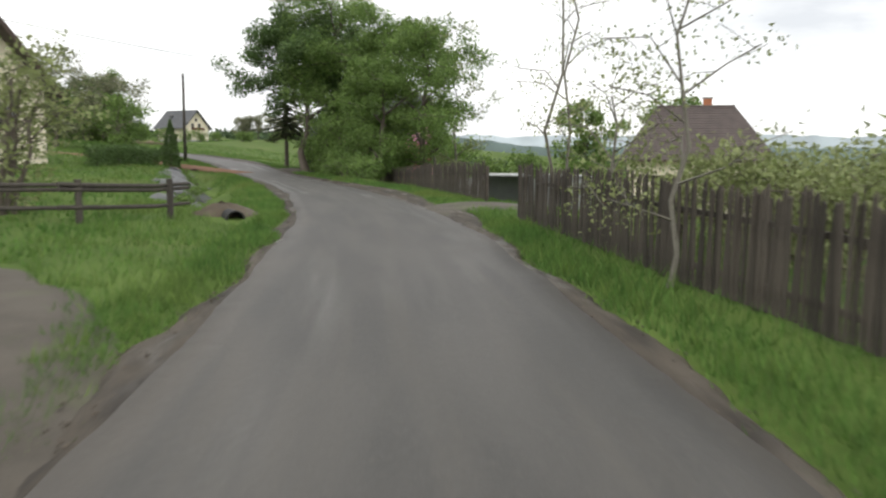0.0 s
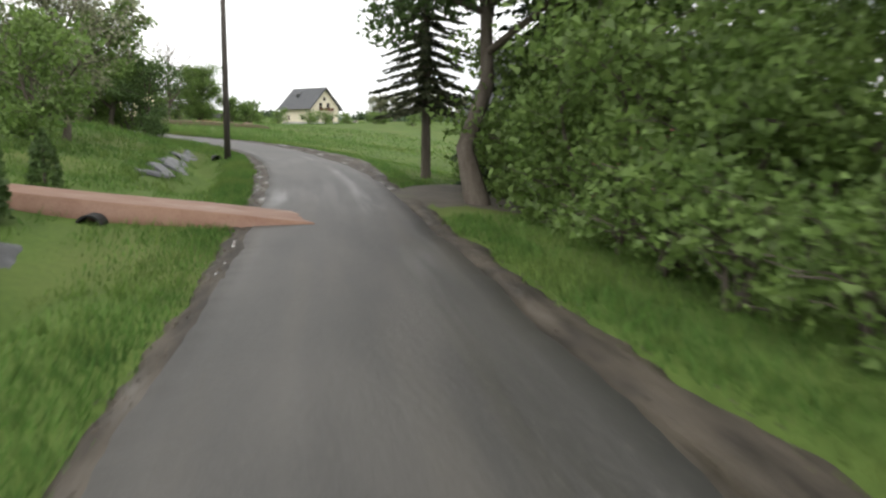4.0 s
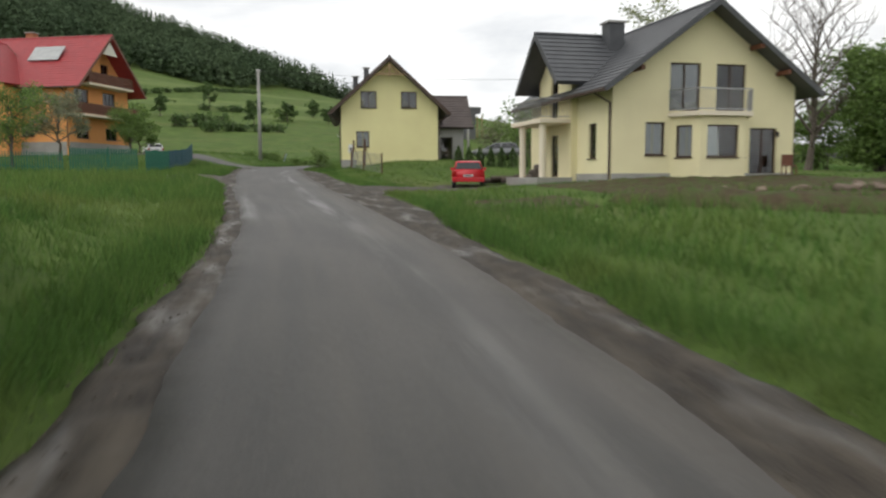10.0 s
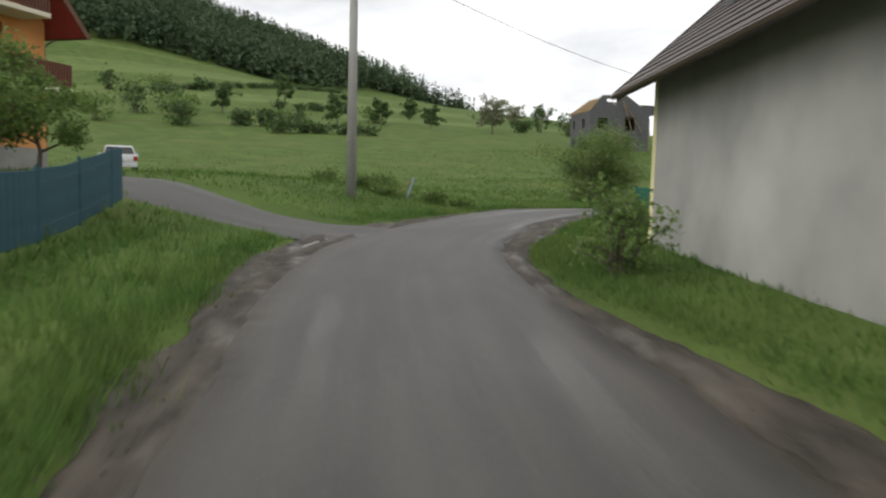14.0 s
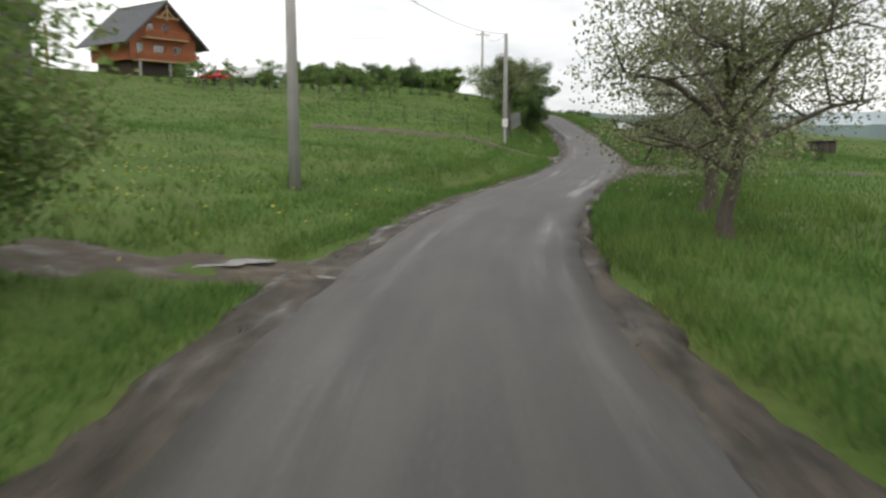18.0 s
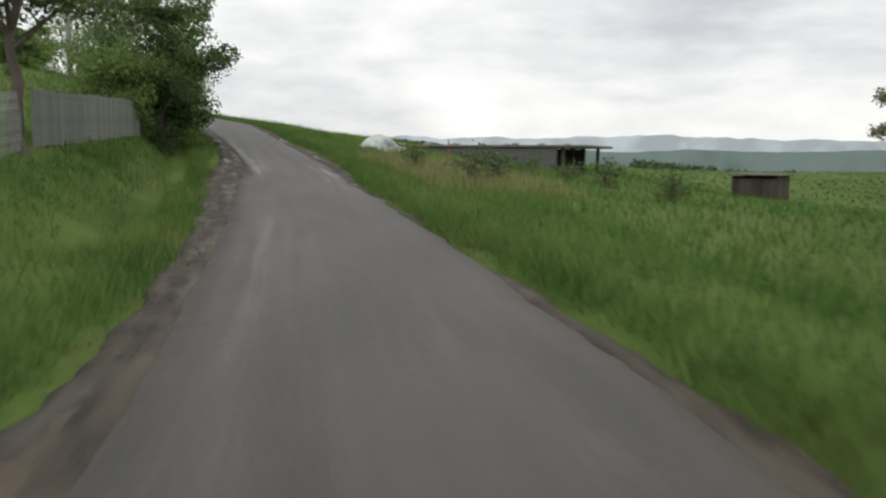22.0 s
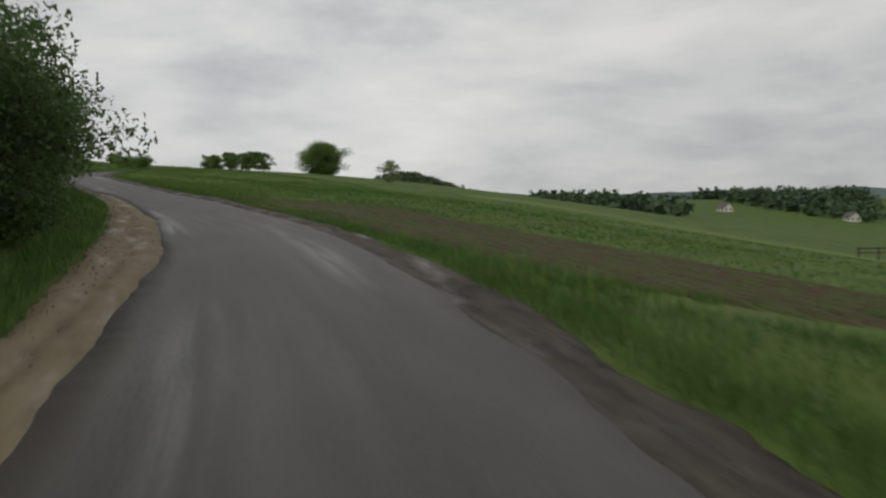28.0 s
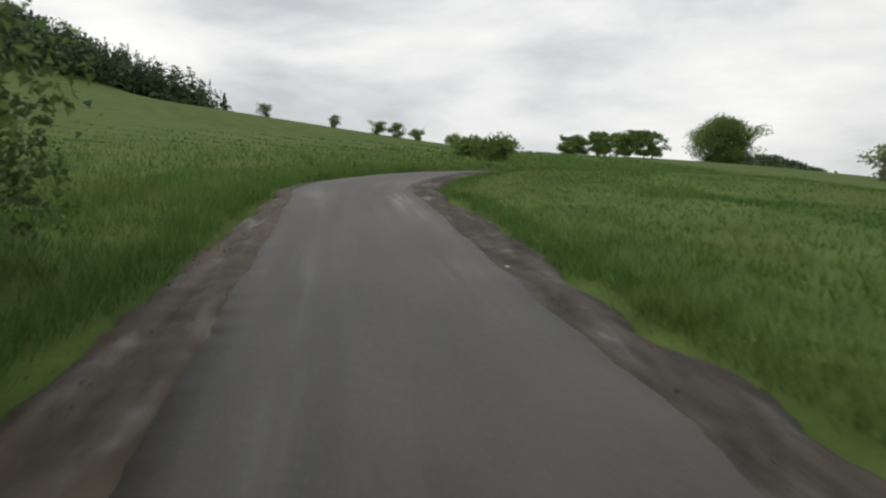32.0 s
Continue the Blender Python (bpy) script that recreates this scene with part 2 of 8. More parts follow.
# ---- materials ----
def material(name, base, other=None, scale=4.0, rough=0.85, metal=0.0, bump=0.25, grain=60.0, spread=0.5, random_tint=0.0, spec=0.4, stretch=(1, 1, 1), thin=0.0, third=None, patch=0.4, wet=0.0, wet_scale=0.7, island=0.0, lean=0.5, along=False, edge=None, until=None):
    """A surface of two mixed colours at a large and a small scale, with fine relief. third: patches of another colour; wet: shiny pools."""
    m = bpy.data.materials.new(name)
    m.use_nodes = True
    n, link = m.node_tree.nodes, m.node_tree.links.new
    p = n["Principled BSDF"]
    p.inputs["Metallic"].default_value, p.inputs["Specular IOR Level"].default_value = metal, spec
    other = other or tuple(c * 0.75 for c in base)
    at, turn = n.new("ShaderNodeTexCoord"), n.new("ShaderNodeMapping")
    turn.inputs["Scale"].default_value = stretch
    link(at.outputs["UV" if along else "Object"], turn.inputs[0])
    large, small = n.new("ShaderNodeTexNoise"), n.new("ShaderNodeTexNoise")
    large.inputs["Scale"].default_value, large.inputs["Detail"].default_value = scale, 6
    small.inputs["Scale"].default_value, small.inputs["Detail"].default_value = grain, 4
    link(turn.outputs[0], large.inputs["Vector"])
    link(at.outputs["UV"] if along else turn.outputs[0], small.inputs["Vector"])
    both = n.new("ShaderNodeMath")
    both.operation = "MULTIPLY_ADD"
    both.inputs[1].default_value = 0.6
    link(small.outputs[0], both.inputs[0])
    link(large.outputs[0], both.inputs[2])
    ramp = n.new("ShaderNodeMapRange")
    ramp.inputs[1].default_value, ramp.inputs[2].default_value = 0.8 - spread / 2 + (0.5 - lean) * 0.4, 0.8 + spread / 2 + (0.5 - lean) * 0.4
    link(both.outputs[0], ramp.inputs[0])
    mix = n.new("ShaderNodeMix")
    mix.data_type = "RGBA"
    mix.inputs[6].default_value, mix.inputs[7].default_value = (*base, 1), (*other, 1)
    link(ramp.outputs[0], mix.inputs[0])
    colour = mix.outputs[2]
    if third:
        spot, cut, more = n.new("ShaderNodeTexNoise"), n.new("ShaderNodeMapRange"), n.new("ShaderNodeMix")
        spot.inputs["Scale"].default_value, spot.inputs["Detail"].default_value = scale * 0.37, 5
        link(turn.outputs[0], spot.inputs["Vector"])
        cut.inputs[1].default_value, cut.inputs[2].default_value = 1 - patch - 0.12, 1 - patch + 0.12
        link(spot.outputs[0], cut.inputs[0])
        more.data_type = "RGBA"
        link(cut.outputs[0], more.inputs[0])
        link(colour, more.inputs[6])
        more.inputs[7].default_value = (*third, 1)
        colour = more.outputs[2]
    if edge:
        # dirt that lies from so far out across the strip (reach, full) or over a length of it
        axis, lo, hi, dirt = edge
        split, away, ragged, fall, over = n.new("ShaderNodeSeparateXYZ"), n.new("ShaderNodeMath"), n.new("ShaderNodeMath"), n.new("ShaderNodeMapRange"), n.new("ShaderNodeMix")
        link(at.outputs["UV"], split.inputs[0])
        away.operation = "ABSOLUTE"
        link(split.outputs[axis], away.inputs[0])
        ragged.operation = "MULTIPLY_ADD"
        ragged.inputs[1].default_value = (hi - lo) * 1.3
        link(large.outputs[0], ragged.inputs[0])
        link(away.outputs[0], ragged.inputs[2])
        mid = (hi - lo) * 0.65
        fall.inputs[1].default_value, fall.inputs[2].default_value, fall.inputs[4].default_value = lo + mid, hi + mid, 0.72
        fall.interpolation_type = "SMOOTHSTEP"
        link(ragged.outputs[0], fall.inputs[0])
        over.data_type = "RGBA"
        share = fall.outputs[0]
        if until:
            # the dirt ends again further along
            fade, both = n.new("ShaderNodeMapRange"), n.new("ShaderNodeMath")
            fade.inputs[1].default_value, fade.inputs[2].default_value, fade.inputs[3].default_value, fade.inputs[4].default_value = *until, 1.0, 0.12
            link(away.outputs[0], fade.inputs[0])
            both.operation = "MULTIPLY"
            link(share, both.inputs[0])
            link(fade.outputs[0], both.inputs[1])
            share = both.outputs[0]
        link(share, over.inputs[0])
        link(colour, over.inputs[6])
        over.inputs[7].default_value = (*dirt, 1)
        colour = over.outputs[2]
    if random_tint or island:
        which = n.new("ShaderNodeNewGeometry" if island else "ShaderNodeObjectInfo")
        span, tint = n.new("ShaderNodeMapRange"), n.new("ShaderNodeHueSaturation")
        amount = island or random_tint
        span.inputs[3].default_value, span.inputs[4].default_value = 1 - amount, 1 + amount
        link(which.outputs["Random Per Island" if island else "Random"], span.inputs[0])
        link(span.outputs[0], tint.inputs["Value"])
        link(colour, tint.inputs["Color"])
        colour = tint.outputs[0]
    link(colour, p.inputs["Base Color"])
    shine = n.new("ShaderNodeMapRange")
    shine.inputs[3].default_value, shine.inputs[4].default_value = max(rough - 0.12, 0.03), min(rough + 0.12, 1)
    link(small.outputs[0], shine.inputs[0])
    dull = shine.outputs[0]
    if wet:
        pool, edge, less = n.new("ShaderNodeTexNoise"), n.new("ShaderNodeMapRange"), n.new("ShaderNodeMath")
        pool.inputs["Scale"].default_value, pool.inputs["Detail"].default_value = wet_scale, 5
        link(turn.outputs[0], pool.inputs["Vector"])
        edge.inputs[1].default_value, edge.inputs[2].default_value = 0.5, 0.72
        edge.inputs[3].default_value, edge.inputs[4].default_value = 0.0, wet
        link(pool.outputs[0], edge.inputs[0])
        less.operation, less.use_clamp = "SUBTRACT", True
        link(dull, less.inputs[0])
        link(edge.outputs[0], less.inputs[1])
        dull = less.outputs[0]
    link(dull, p.inputs["Roughness"])
    if bump:
        b = n.new("ShaderNodeBump")
        b.inputs["Strength"].default_value, b.inputs["Distance"].default_value = bump, 0.02
        link(both.outputs[0], b.inputs["Height"])
        link(b.outputs[0], p.inputs["Normal"])
    if thin:
        out, through_leaf, blend = n["Material Output"], n.new("ShaderNodeBsdfTranslucent"), n.new("ShaderNodeMixShader")
        link(colour, through_leaf.inputs[0])
        blend.inputs[0].default_value = thin
        link(p.outputs[0], blend.inputs[1])
        link(through_leaf.outputs[0], blend.inputs[2])
        link(blend.outputs[0], out.inputs[0])
    return m


def glass_material(name, tint=(0.9, 0.95, 0.95)):
    m = bpy.data.materials.new(name)
    m.use_nodes = True
    n, link = m.node_tree.nodes, m.node_tree.links.new
    n.remove(n["Principled BSDF"])
    clear, gloss, blend, rim = n.new("ShaderNodeBsdfTransparent"), n.new("ShaderNodeBsdfGlossy"), n.new("ShaderNodeMixShader"), n.new("ShaderNodeFresnel")
    clear.inputs[0].default_value = (*(c * 0.8 for c in tint), 1)
    gloss.inputs["Roughness"].default_value = 0.02
    rim.inputs[0].default_value = 1.8
    link(rim.outputs[0], blend.inputs[0])
    link(clear.outputs[0], blend.inputs[1])
    link(gloss.outputs[0], blend.inputs[2])
    link(blend.outputs[0], n["Material Output"].inputs[0])
    return m


def water_material():
    m = bpy.data.materials.new("puddle_water")
    m.use_nodes = True
    n, link = m.node_tree.nodes, m.node_tree.links.new
    p = n["Principled BSDF"]
    p.inputs["Base Color"].default_value, p.inputs["Roughness"].default_value = (0.075, 0.062, 0.046, 1), 0.2
    p.inputs["Specular IOR Level"].default_value = 0.3
    wave, b = n.new("ShaderNodeTexNoise"), n.new("ShaderNodeBump")
    wave.inputs["Scale"].default_value, wave.inputs["Detail"].default_value = 14, 5
    b.inputs["Strength"].default_value, b.inputs["Distance"].default_value = 0.5, 0.012
    link(wave.outputs[0], b.inputs["Height"])
    link(b.outputs[0], p.inputs["Normal"])
    return m


def asphalt_material():
    """Worn tar: grit, wheel tracks that hold a damp sheen, brown dirt carried in from the edges."""
    m = bpy.data.materials.new("worn_asphalt")
    m.use_nodes = True
    n, link = m.node_tree.nodes, m.node_tree.links.new
    p = n["Principled BSDF"]
    p.inputs["Specular IOR Level"].default_value = 0.5
    at = n.new("ShaderNodeTexCoord")

    def cloud(scale, stretch, detail=5):
        turn, tex = n.new("ShaderNodeMapping"), n.new("ShaderNodeTexNoise")
        turn.inputs["Scale"].default_value = stretch
        tex.inputs["Scale"].default_value, tex.inputs["Detail"].default_value = scale, detail
        link(at.outputs["UV"], turn.inputs[0])
        link(turn.outputs[0], tex.inputs["Vector"])
        return tex.outputs[0]

    def span(value, lo, hi, low=0.0, high=1.0):
        r = n.new("ShaderNodeMapRange")
        r.inputs[1].default_value, r.inputs[2].default_value, r.inputs[3].default_value, r.inputs[4].default_value = lo, hi, low, high
        r.interpolation_type = "SMOOTHSTEP"
        link(value, r.inputs[0])
        return r.outputs[0]

    def sums(kind, a, b):
        r = n.new("ShaderNodeMath")
        r.operation, r.use_clamp = kind, False
        for k, v in enumerate((a, b)):
            if isinstance(v, (int, float)):
                r.inputs[k].default_value = v
            else:
                link(v, r.inputs[k])
        return r.outputs[0]

    def blend(share, a, b):
        r = n.new("ShaderNodeMix")
        r.data_type = "RGBA"
        link(share, r.inputs[0])
        for k, v in ((6, a), (7, b)):
            if isinstance(v, tuple):
                r.inputs[k].default_value = (*v, 1)
            else:
                link(v, r.inputs[k])
        return r.outputs[2]

    grit, coarse, patch = cloud(70, (1, 1, 1), 3), cloud(14, (1, 0.6, 1), 4), cloud(1.1, (1, 0.25, 1), 5)
    streak, wash = cloud(2.6, (1, 0.05, 1), 4), cloud(0.35, (1, 0.25, 1), 3)
    split = n.new("ShaderNodeSeparateXYZ")
    link(at.outputs["UV"], split.inputs[0])
    across = sums("ABSOLUTE", split.outputs[0], 0)
    # the wheels run a good metre either side of the middle
    track = sums("MULTIPLY", span(sums("ABSOLUTE", sums("SUBTRACT", across, 1.15), 0), 0.45, 0.1), 1.0)
    colour = blend(span(patch, 0.35, 0.68), (0.035, 0.033, 0.03), (0.054, 0.05, 0.045))
    colour = blend(span(coarse, 0.52, 0.72, 0.0, 0.5), colour, (0.084, 0.078, 0.069))
    colour = blend(span(grit, 0.6, 0.72, 0.0, 0.75), colour, (0.145, 0.138, 0.127))
    colour = blend(span(grit, 0.42, 0.3, 0.0, 0.6), colour, (0.02, 0.019, 0.018))
    colour = blend(sums("MULTIPLY", span(streak, 0.45, 0.7), 0.3), colour, (0.078, 0.069, 0.057))
    dirt = span(sums("ADD", across, sums("MULTIPLY", sums("ADD", patch, streak), 0.8)), 2.3, 3.1, 0.0, 0.5)
    colour = blend(dirt, colour, (0.068, 0.056, 0.043))
    link(colour, p.inputs["Base Color"])
    damp = sums("MULTIPLY", sums("MULTIPLY", span(streak, 0.36, 0.62), span(wash, 0.44, 0.66)), sums("ADD", sums("MULTIPLY", track, 0.75), 0.25))
    link(sums("SUBTRACT", sums("ADD", 0.53, sums("MULTIPLY", coarse, 0.18)), sums("MULTIPLY", damp, 0.27)), p.inputs["Roughness"])
    b = n.new("ShaderNodeBump")
    b.inputs["Strength"].default_value, b.inputs["Distance"].default_value = 0.55, 0.012
    link(sums("ADD", sums("MULTIPLY", grit, 0.6), coarse), b.inputs["Height"])
    link(b.outputs[0], p.inputs["Normal"])
    return m


M_ASPHALT = asphalt_material()
MUDDY = dict(scale=4.2, rough=0.78, bump=1.0, grain=34, spread=0.35, third=(0.085, 0.071, 0.054), patch=0.37, wet=0.5, wet_scale=2.2, stretch=(1, 0.22, 1), along=True, spec=0.28)
M_MUD = material("wet_mud", (0.02, 0.0165, 0.013), (0.068, 0.056, 0.042), **MUDDY)
M_MUDLEFT = material("wet_mud_and_sand", (0.02, 0.0165, 0.013), (0.068, 0.056, 0.042), edge=(1, 356, 384, (0.21, 0.165, 0.096)), until=(412, 424), **MUDDY)
M_GRAVEL = material("gravelly_earth", (0.046, 0.039, 0.03), (0.088, 0.076, 0.06), scale=1.4, rough=0.85, bump=0.8, grain=24, spread=0.5, third=(0.085, 0.1, 0.04), patch=0.34)
M_MUDTRACK = material("brown_field_mud", (0.05, 0.038, 0.026), (0.1, 0.08, 0.056), scale=2.4, rough=0.8, bump=1.0, grain=20, third=(0.088, 0.073, 0.053), patch=0.4, wet=0.35, wet_scale=1.6, spec=0.25)
M_CLAYPATH = material("reddish_clay_path", (0.17, 0.085, 0.055), (0.24, 0.145, 0.1), scale=1.5, rough=0.7, bump=0.6, grain=22, wet=0.3)
M_MEADOW = material("meadow_turf", (0.042, 0.074, 0.016), (0.105, 0.155, 0.038), scale=0.35, rough=0.95, bump=1.0, grain=8, spread=0.6, third=(0.105, 0.12, 0.04), patch=0.36, spec=0.1)
M_PALEMEADOW = material("mown_pale_meadow", (0.1, 0.145, 0.04), (0.13, 0.165, 0.055), scale=0.2, rough=0.95, bump=0.8, grain=6, spread=0.6, third=(0.08, 0.12, 0.035), patch=0.4, spec=0.1)
M_SOIL = material("tilled_soil", (0.048, 0.037, 0.022), (0.092, 0.073, 0.044), scale=5.0, rough=0.95, bump=1.0, grain=10, third=(0.062, 0.088, 0.028), patch=0.44, spec=0.1)
M_BLADE = material("grass_blades", (0.06, 0.13, 0.028), (0.118, 0.208, 0.05), scale=0.5, rough=0.7, bump=0, grain=3, thin=0.4, island=0.42, third=(0.17, 0.205, 0.058), patch=0.36, spec=0.2)
M_TUFT = material("pale_grass_tufts", (0.1, 0.175, 0.035), (0.17, 0.24, 0.07), scale=0.7, rough=0.7, bump=0, grain=3, thin=0.4, island=0.35, third=(0.22, 0.24, 0.1), patch=0.3, spec=0.2)
M_DRYBLADE = material("dry_reed_blades", (0.32, 0.27, 0.14), (0.2, 0.2, 0.08), scale=0.8, rough=0.8, bump=0, grain=3, thin=0.25, island=0.3)
M_BARK = material("rough_bark", (0.07, 0.055, 0.042), (0.14, 0.12, 0.1), scale=5, rough=0.95, bump=1.0, grain=40, stretch=(1, 1, 0.25))
M_PALEBARK = material("pale_bark", (0.2, 0.19, 0.16), (0.11, 0.1, 0.08), scale=5, rough=0.95, bump=0.8, grain=40, stretch=(1, 1, 0.4))
M_LEAF = material("spring_leaves", (0.11, 0.185, 0.045), (0.175, 0.255, 0.07), scale=0.8, rough=0.6, bump=0, grain=3, thin=0.45, island=0.35)
M_LEAFDARK = material("dark_leaves", (0.062, 0.108, 0.032), (0.1, 0.16, 0.05), scale=0.8, rough=0.6, bump=0, grain=3, thin=0.4, island=0.35)
M_LEAFPALE = material("pale_young_leaves", (0.16, 0.2, 0.07), (0.24, 0.26, 0.12), scale=0.8, rough=0.65, bump=0, grain=3, thin=0.35, island=0.35)
M_BLOSSOM = material("blossom_and_leaves", (0.10, 0.13, 0.04), (0.3, 0.29, 0.22), scale=1.2, rough=0.7, bump=0, grain=4, thin=0.3, island=0.45)
M_NEEDLE = material("spruce_needles", (0.022, 0.045, 0.016), (0.045, 0.07, 0.022), scale=1.0, rough=0.7, bump=0, grain=4, thin=0.15, island=0.4)
M_NEEDLEOLD = material("sparse_dusky_needles", (0.036, 0.05, 0.024), (0.07, 0.075, 0.032), scale=1.0, rough=0.8, bump=0, grain=4, thin=0.1, island=0.4)
# leaf green with a little bluish distance haze mixed into the colour
M_FOREST = material("hazed_far_wood_leaves", (0.058, 0.09, 0.05), (0.092, 0.13, 0.068), scale=0.03, rough=0.9, bump=0, grain=0.5, island=0.3, spec=0.1)
M_FLOWER = material("pink_rhododendron_flowers", (0.62, 0.16, 0.2), (0.75, 0.3, 0.32), rough=0.6, bump=0, island=0.3)
M_YELLOWFL = material("yellow_flowers", (0.6, 0.5, 0.05), (0.45, 0.42, 0.08), rough=0.6, bump=0, island=0.3)
M_OLDWOOD = material("weathered_dark_planks", (0.04, 0.033, 0.027), (0.085, 0.072, 0.058), scale=3, rough=0.9, bump=0.6, grain=50, stretch=(4, 4, 0.5), random_tint=0.35)
M_POST = material("dark_creosoted_wood", (0.04, 0.034, 0.03), (0.075, 0.065, 0.055), scale=3, rough=0.85, bump=0.5, grain=50, stretch=(4, 4, 0.3))
M_TIMBER = material("orange_stained_timber", (0.36, 0.12, 0.045), (0.24, 0.075, 0.03), scale=2, rough=0.6, bump=0.3, grain=40, stretch=(1, 1, 4))
M_BROWNWOOD = material("brown_stained_wood", (0.16, 0.06, 0.032), (0.1, 0.04, 0.022), scale=3, rough=0.55, bump=0.3, grain=50)
M_RAWWOOD = material("raw_pale_wood", (0.42, 0.3, 0.17), (0.3, 0.2, 0.11), scale=3, rough=0.8, bump=0.4, grain=50)
M_CONCRETE = material("grey_concrete", (0.36, 0.35, 0.33), (0.26, 0.255, 0.24), scale=1.2, rough=0.9, bump=0.3, grain=50)
M_BLOCK = material("aerated_grey_blocks", (0.12, 0.12, 0.125), (0.085, 0.085, 0.09), scale=2, rough=0.95, bump=0.5, grain=30)
M_BRICK = material("red_clay_bricks", (0.4, 0.16, 0.08), (0.3, 0.11, 0.06), scale=3, rough=0.9, bump=0.5, grain=30)
M_PLASTER_Y = material("pale_yellow_plaster", (0.77, 0.71, 0.45), (0.71, 0.65, 0.41), scale=0.8, rough=0.9, bump=0.15, grain=120)
M_PLASTER_L = material("lemon_yellow_plaster", (0.78, 0.73, 0.39), (0.72, 0.66, 0.35), scale=0.6, rough=0.9, bump=0.15, grain=120)
M_PLASTER_C = material("cream_plaster", (0.74, 0.67, 0.53), (0.68, 0.61, 0.49), scale=0.6, rough=0.9, bump=0.15, grain=120)
M_PLASTER_P = material("pink_plaster", (0.66, 0.26, 0.42), (0.6, 0.23, 0.38), scale=0.6, rough=0.9, bump=0.15, grain=120)
M_PLASTER_O = material("orange_plaster", (0.72, 0.33, 0.12), (0.66, 0.3, 0.1), scale=0.6, rough=0.9, bump=0.15, grain=120)
M_PLASTER_W = material("white_plaster", (0.75, 0.72, 0.64), (0.68, 0.65, 0.57), scale=0.7, rough=0.9, bump=0.15, grain=120)
M_RENDER = material("bare_grey_render", (0.4, 0.39, 0.37), (0.3, 0.3, 0.285), scale=0.7, rough=0.95, bump=0.3, grain=60, third=(0.5, 0.49, 0.46), patch=0.4)
M_ROOF = material("graphite_roof_sheet", (0.055, 0.058, 0.064), (0.085, 0.088, 0.094), scale=1.5, rough=0.5, bump=0.2, grain=40)
M_ROOFBROWN = material("brown_roof_sheet", (0.06, 0.046, 0.043), (0.09, 0.07, 0.064), scale=1.5, rough=0.6, bump=0.2, grain=40)
M_ROOFRED = material("red_roof_sheet", (0.36, 0.045, 0.05), (0.28, 0.035, 0.04), scale=1.5, rough=0.45, bump=0.15, grain=40)
M_ROOFOLD = material("old_grey_sheet", (0.16, 0.15, 0.14), (0.1, 0.09, 0.08), scale=1.5, rough=0.8, bump=0.4, grain=40)
M_ZINC = material("galvanised_sheet", (0.36, 0.37, 0.37), (0.26, 0.27, 0.27), scale=2, rough=0.45, metal=0.6, bump=0.15, grain=30)
M_SLAT = material("weathered_grey_slats", (0.12, 0.13, 0.11), (0.18, 0.185, 0.165), scale=2, rough=0.7, bump=0.2, grain=30, random_tint=0.2)
M_STEEL = material("plain_steel", (0.4, 0.4, 0.4), rough=0.4, metal=0.9, bump=0.05)
M_RUST = material("rusty_iron", (0.07, 0.036, 0.025), (0.125, 0.065, 0.042), rough=0.9, bump=0.5)
M_PLASTIC = material("black_plastic_sheet", (0.04, 0.042, 0.046), (0.07, 0.073, 0.078), scale=2, rough=0.5, bump=0.8, grain=7, spec=0.35, third=(0.02, 0.02, 0.02), patch=0.4)
M_TARP = material("pale_green_white_sheet", (0.34, 0.39, 0.37), (0.5, 0.54, 0.52), scale=2.0, rough=0.45, bump=0.7, grain=6, third=(0.06, 0.07, 0.08), patch=0.42)
M_NET = material("green_shade_net", (0.02, 0.11, 0.075), (0.03, 0.15, 0.1), scale=3, rough=0.8, bump=0.3, grain=200)
M_NETBLUE = material("blue_shade_net", (0.025, 0.075, 0.1), (0.04, 0.105, 0.13), scale=3, rough=0.8, bump=0.3, grain=200)
M_DARKFRAME = material("dark_brown_frames", (0.05, 0.03, 0.022), (0.07, 0.045, 0.032), rough=0.5, bump=0.05)
M_WHITEFRAME = material("white_frames", (0.75, 0.75, 0.73), rough=0.5, bump=0.03)
M_CURTAIN = material("white_net_curtain", (0.6, 0.6, 0.58), (0.5, 0.5, 0.48), scale=6, rough=0.9, bump=0.1, stretch=(6, 6, 0.4))
M_BLACK = material("black_rubber", (0.02, 0.02, 0.02), rough=0.8, bump=0.1)
M_CARRED = material("red_car_paint", (0.5, 0.012, 0.02), (0.46, 0.012, 0.02), rough=0.25, bump=0, spec=0.6)
M_CARWHITE = material("white_car_paint", (0.75, 0.76, 0.77), rough=0.25, bump=0, spec=0.6)
M_CARDARK = material("dark_car_paint", (0.03, 0.035, 0.045), rough=0.25, bump=0, spec=0.6)
M_CARGREY = material("grey_car_paint", (0.22, 0.23, 0.24), rough=0.3, bump=0, spec=0.5)
M_LAMPRED = material("red_lamp_glass", (0.35, 0.01, 0.01), rough=0.15, bump=0)
M_LAMPCLEAR = material("clear_lamp_glass", (0.7, 0.72, 0.74), rough=0.1, bump=0)
M_REDSTEEL = material("red_painted_post", (0.5, 0.06, 0.04), rough=0.5, bump=0.1)
M_RUBBLE = material("broken_rubble", (0.13, 0.09, 0.065), (0.22, 0.175, 0.135), scale=6, rough=0.95, random_tint=0.4)
M_STAKE = material("pale_blue_paint", (0.3, 0.36, 0.5), (0.42, 0.45, 0.52), rough=0.6, bump=0.2)
M_GLASS = glass_material("window_glass")
M_WATER = water_material()

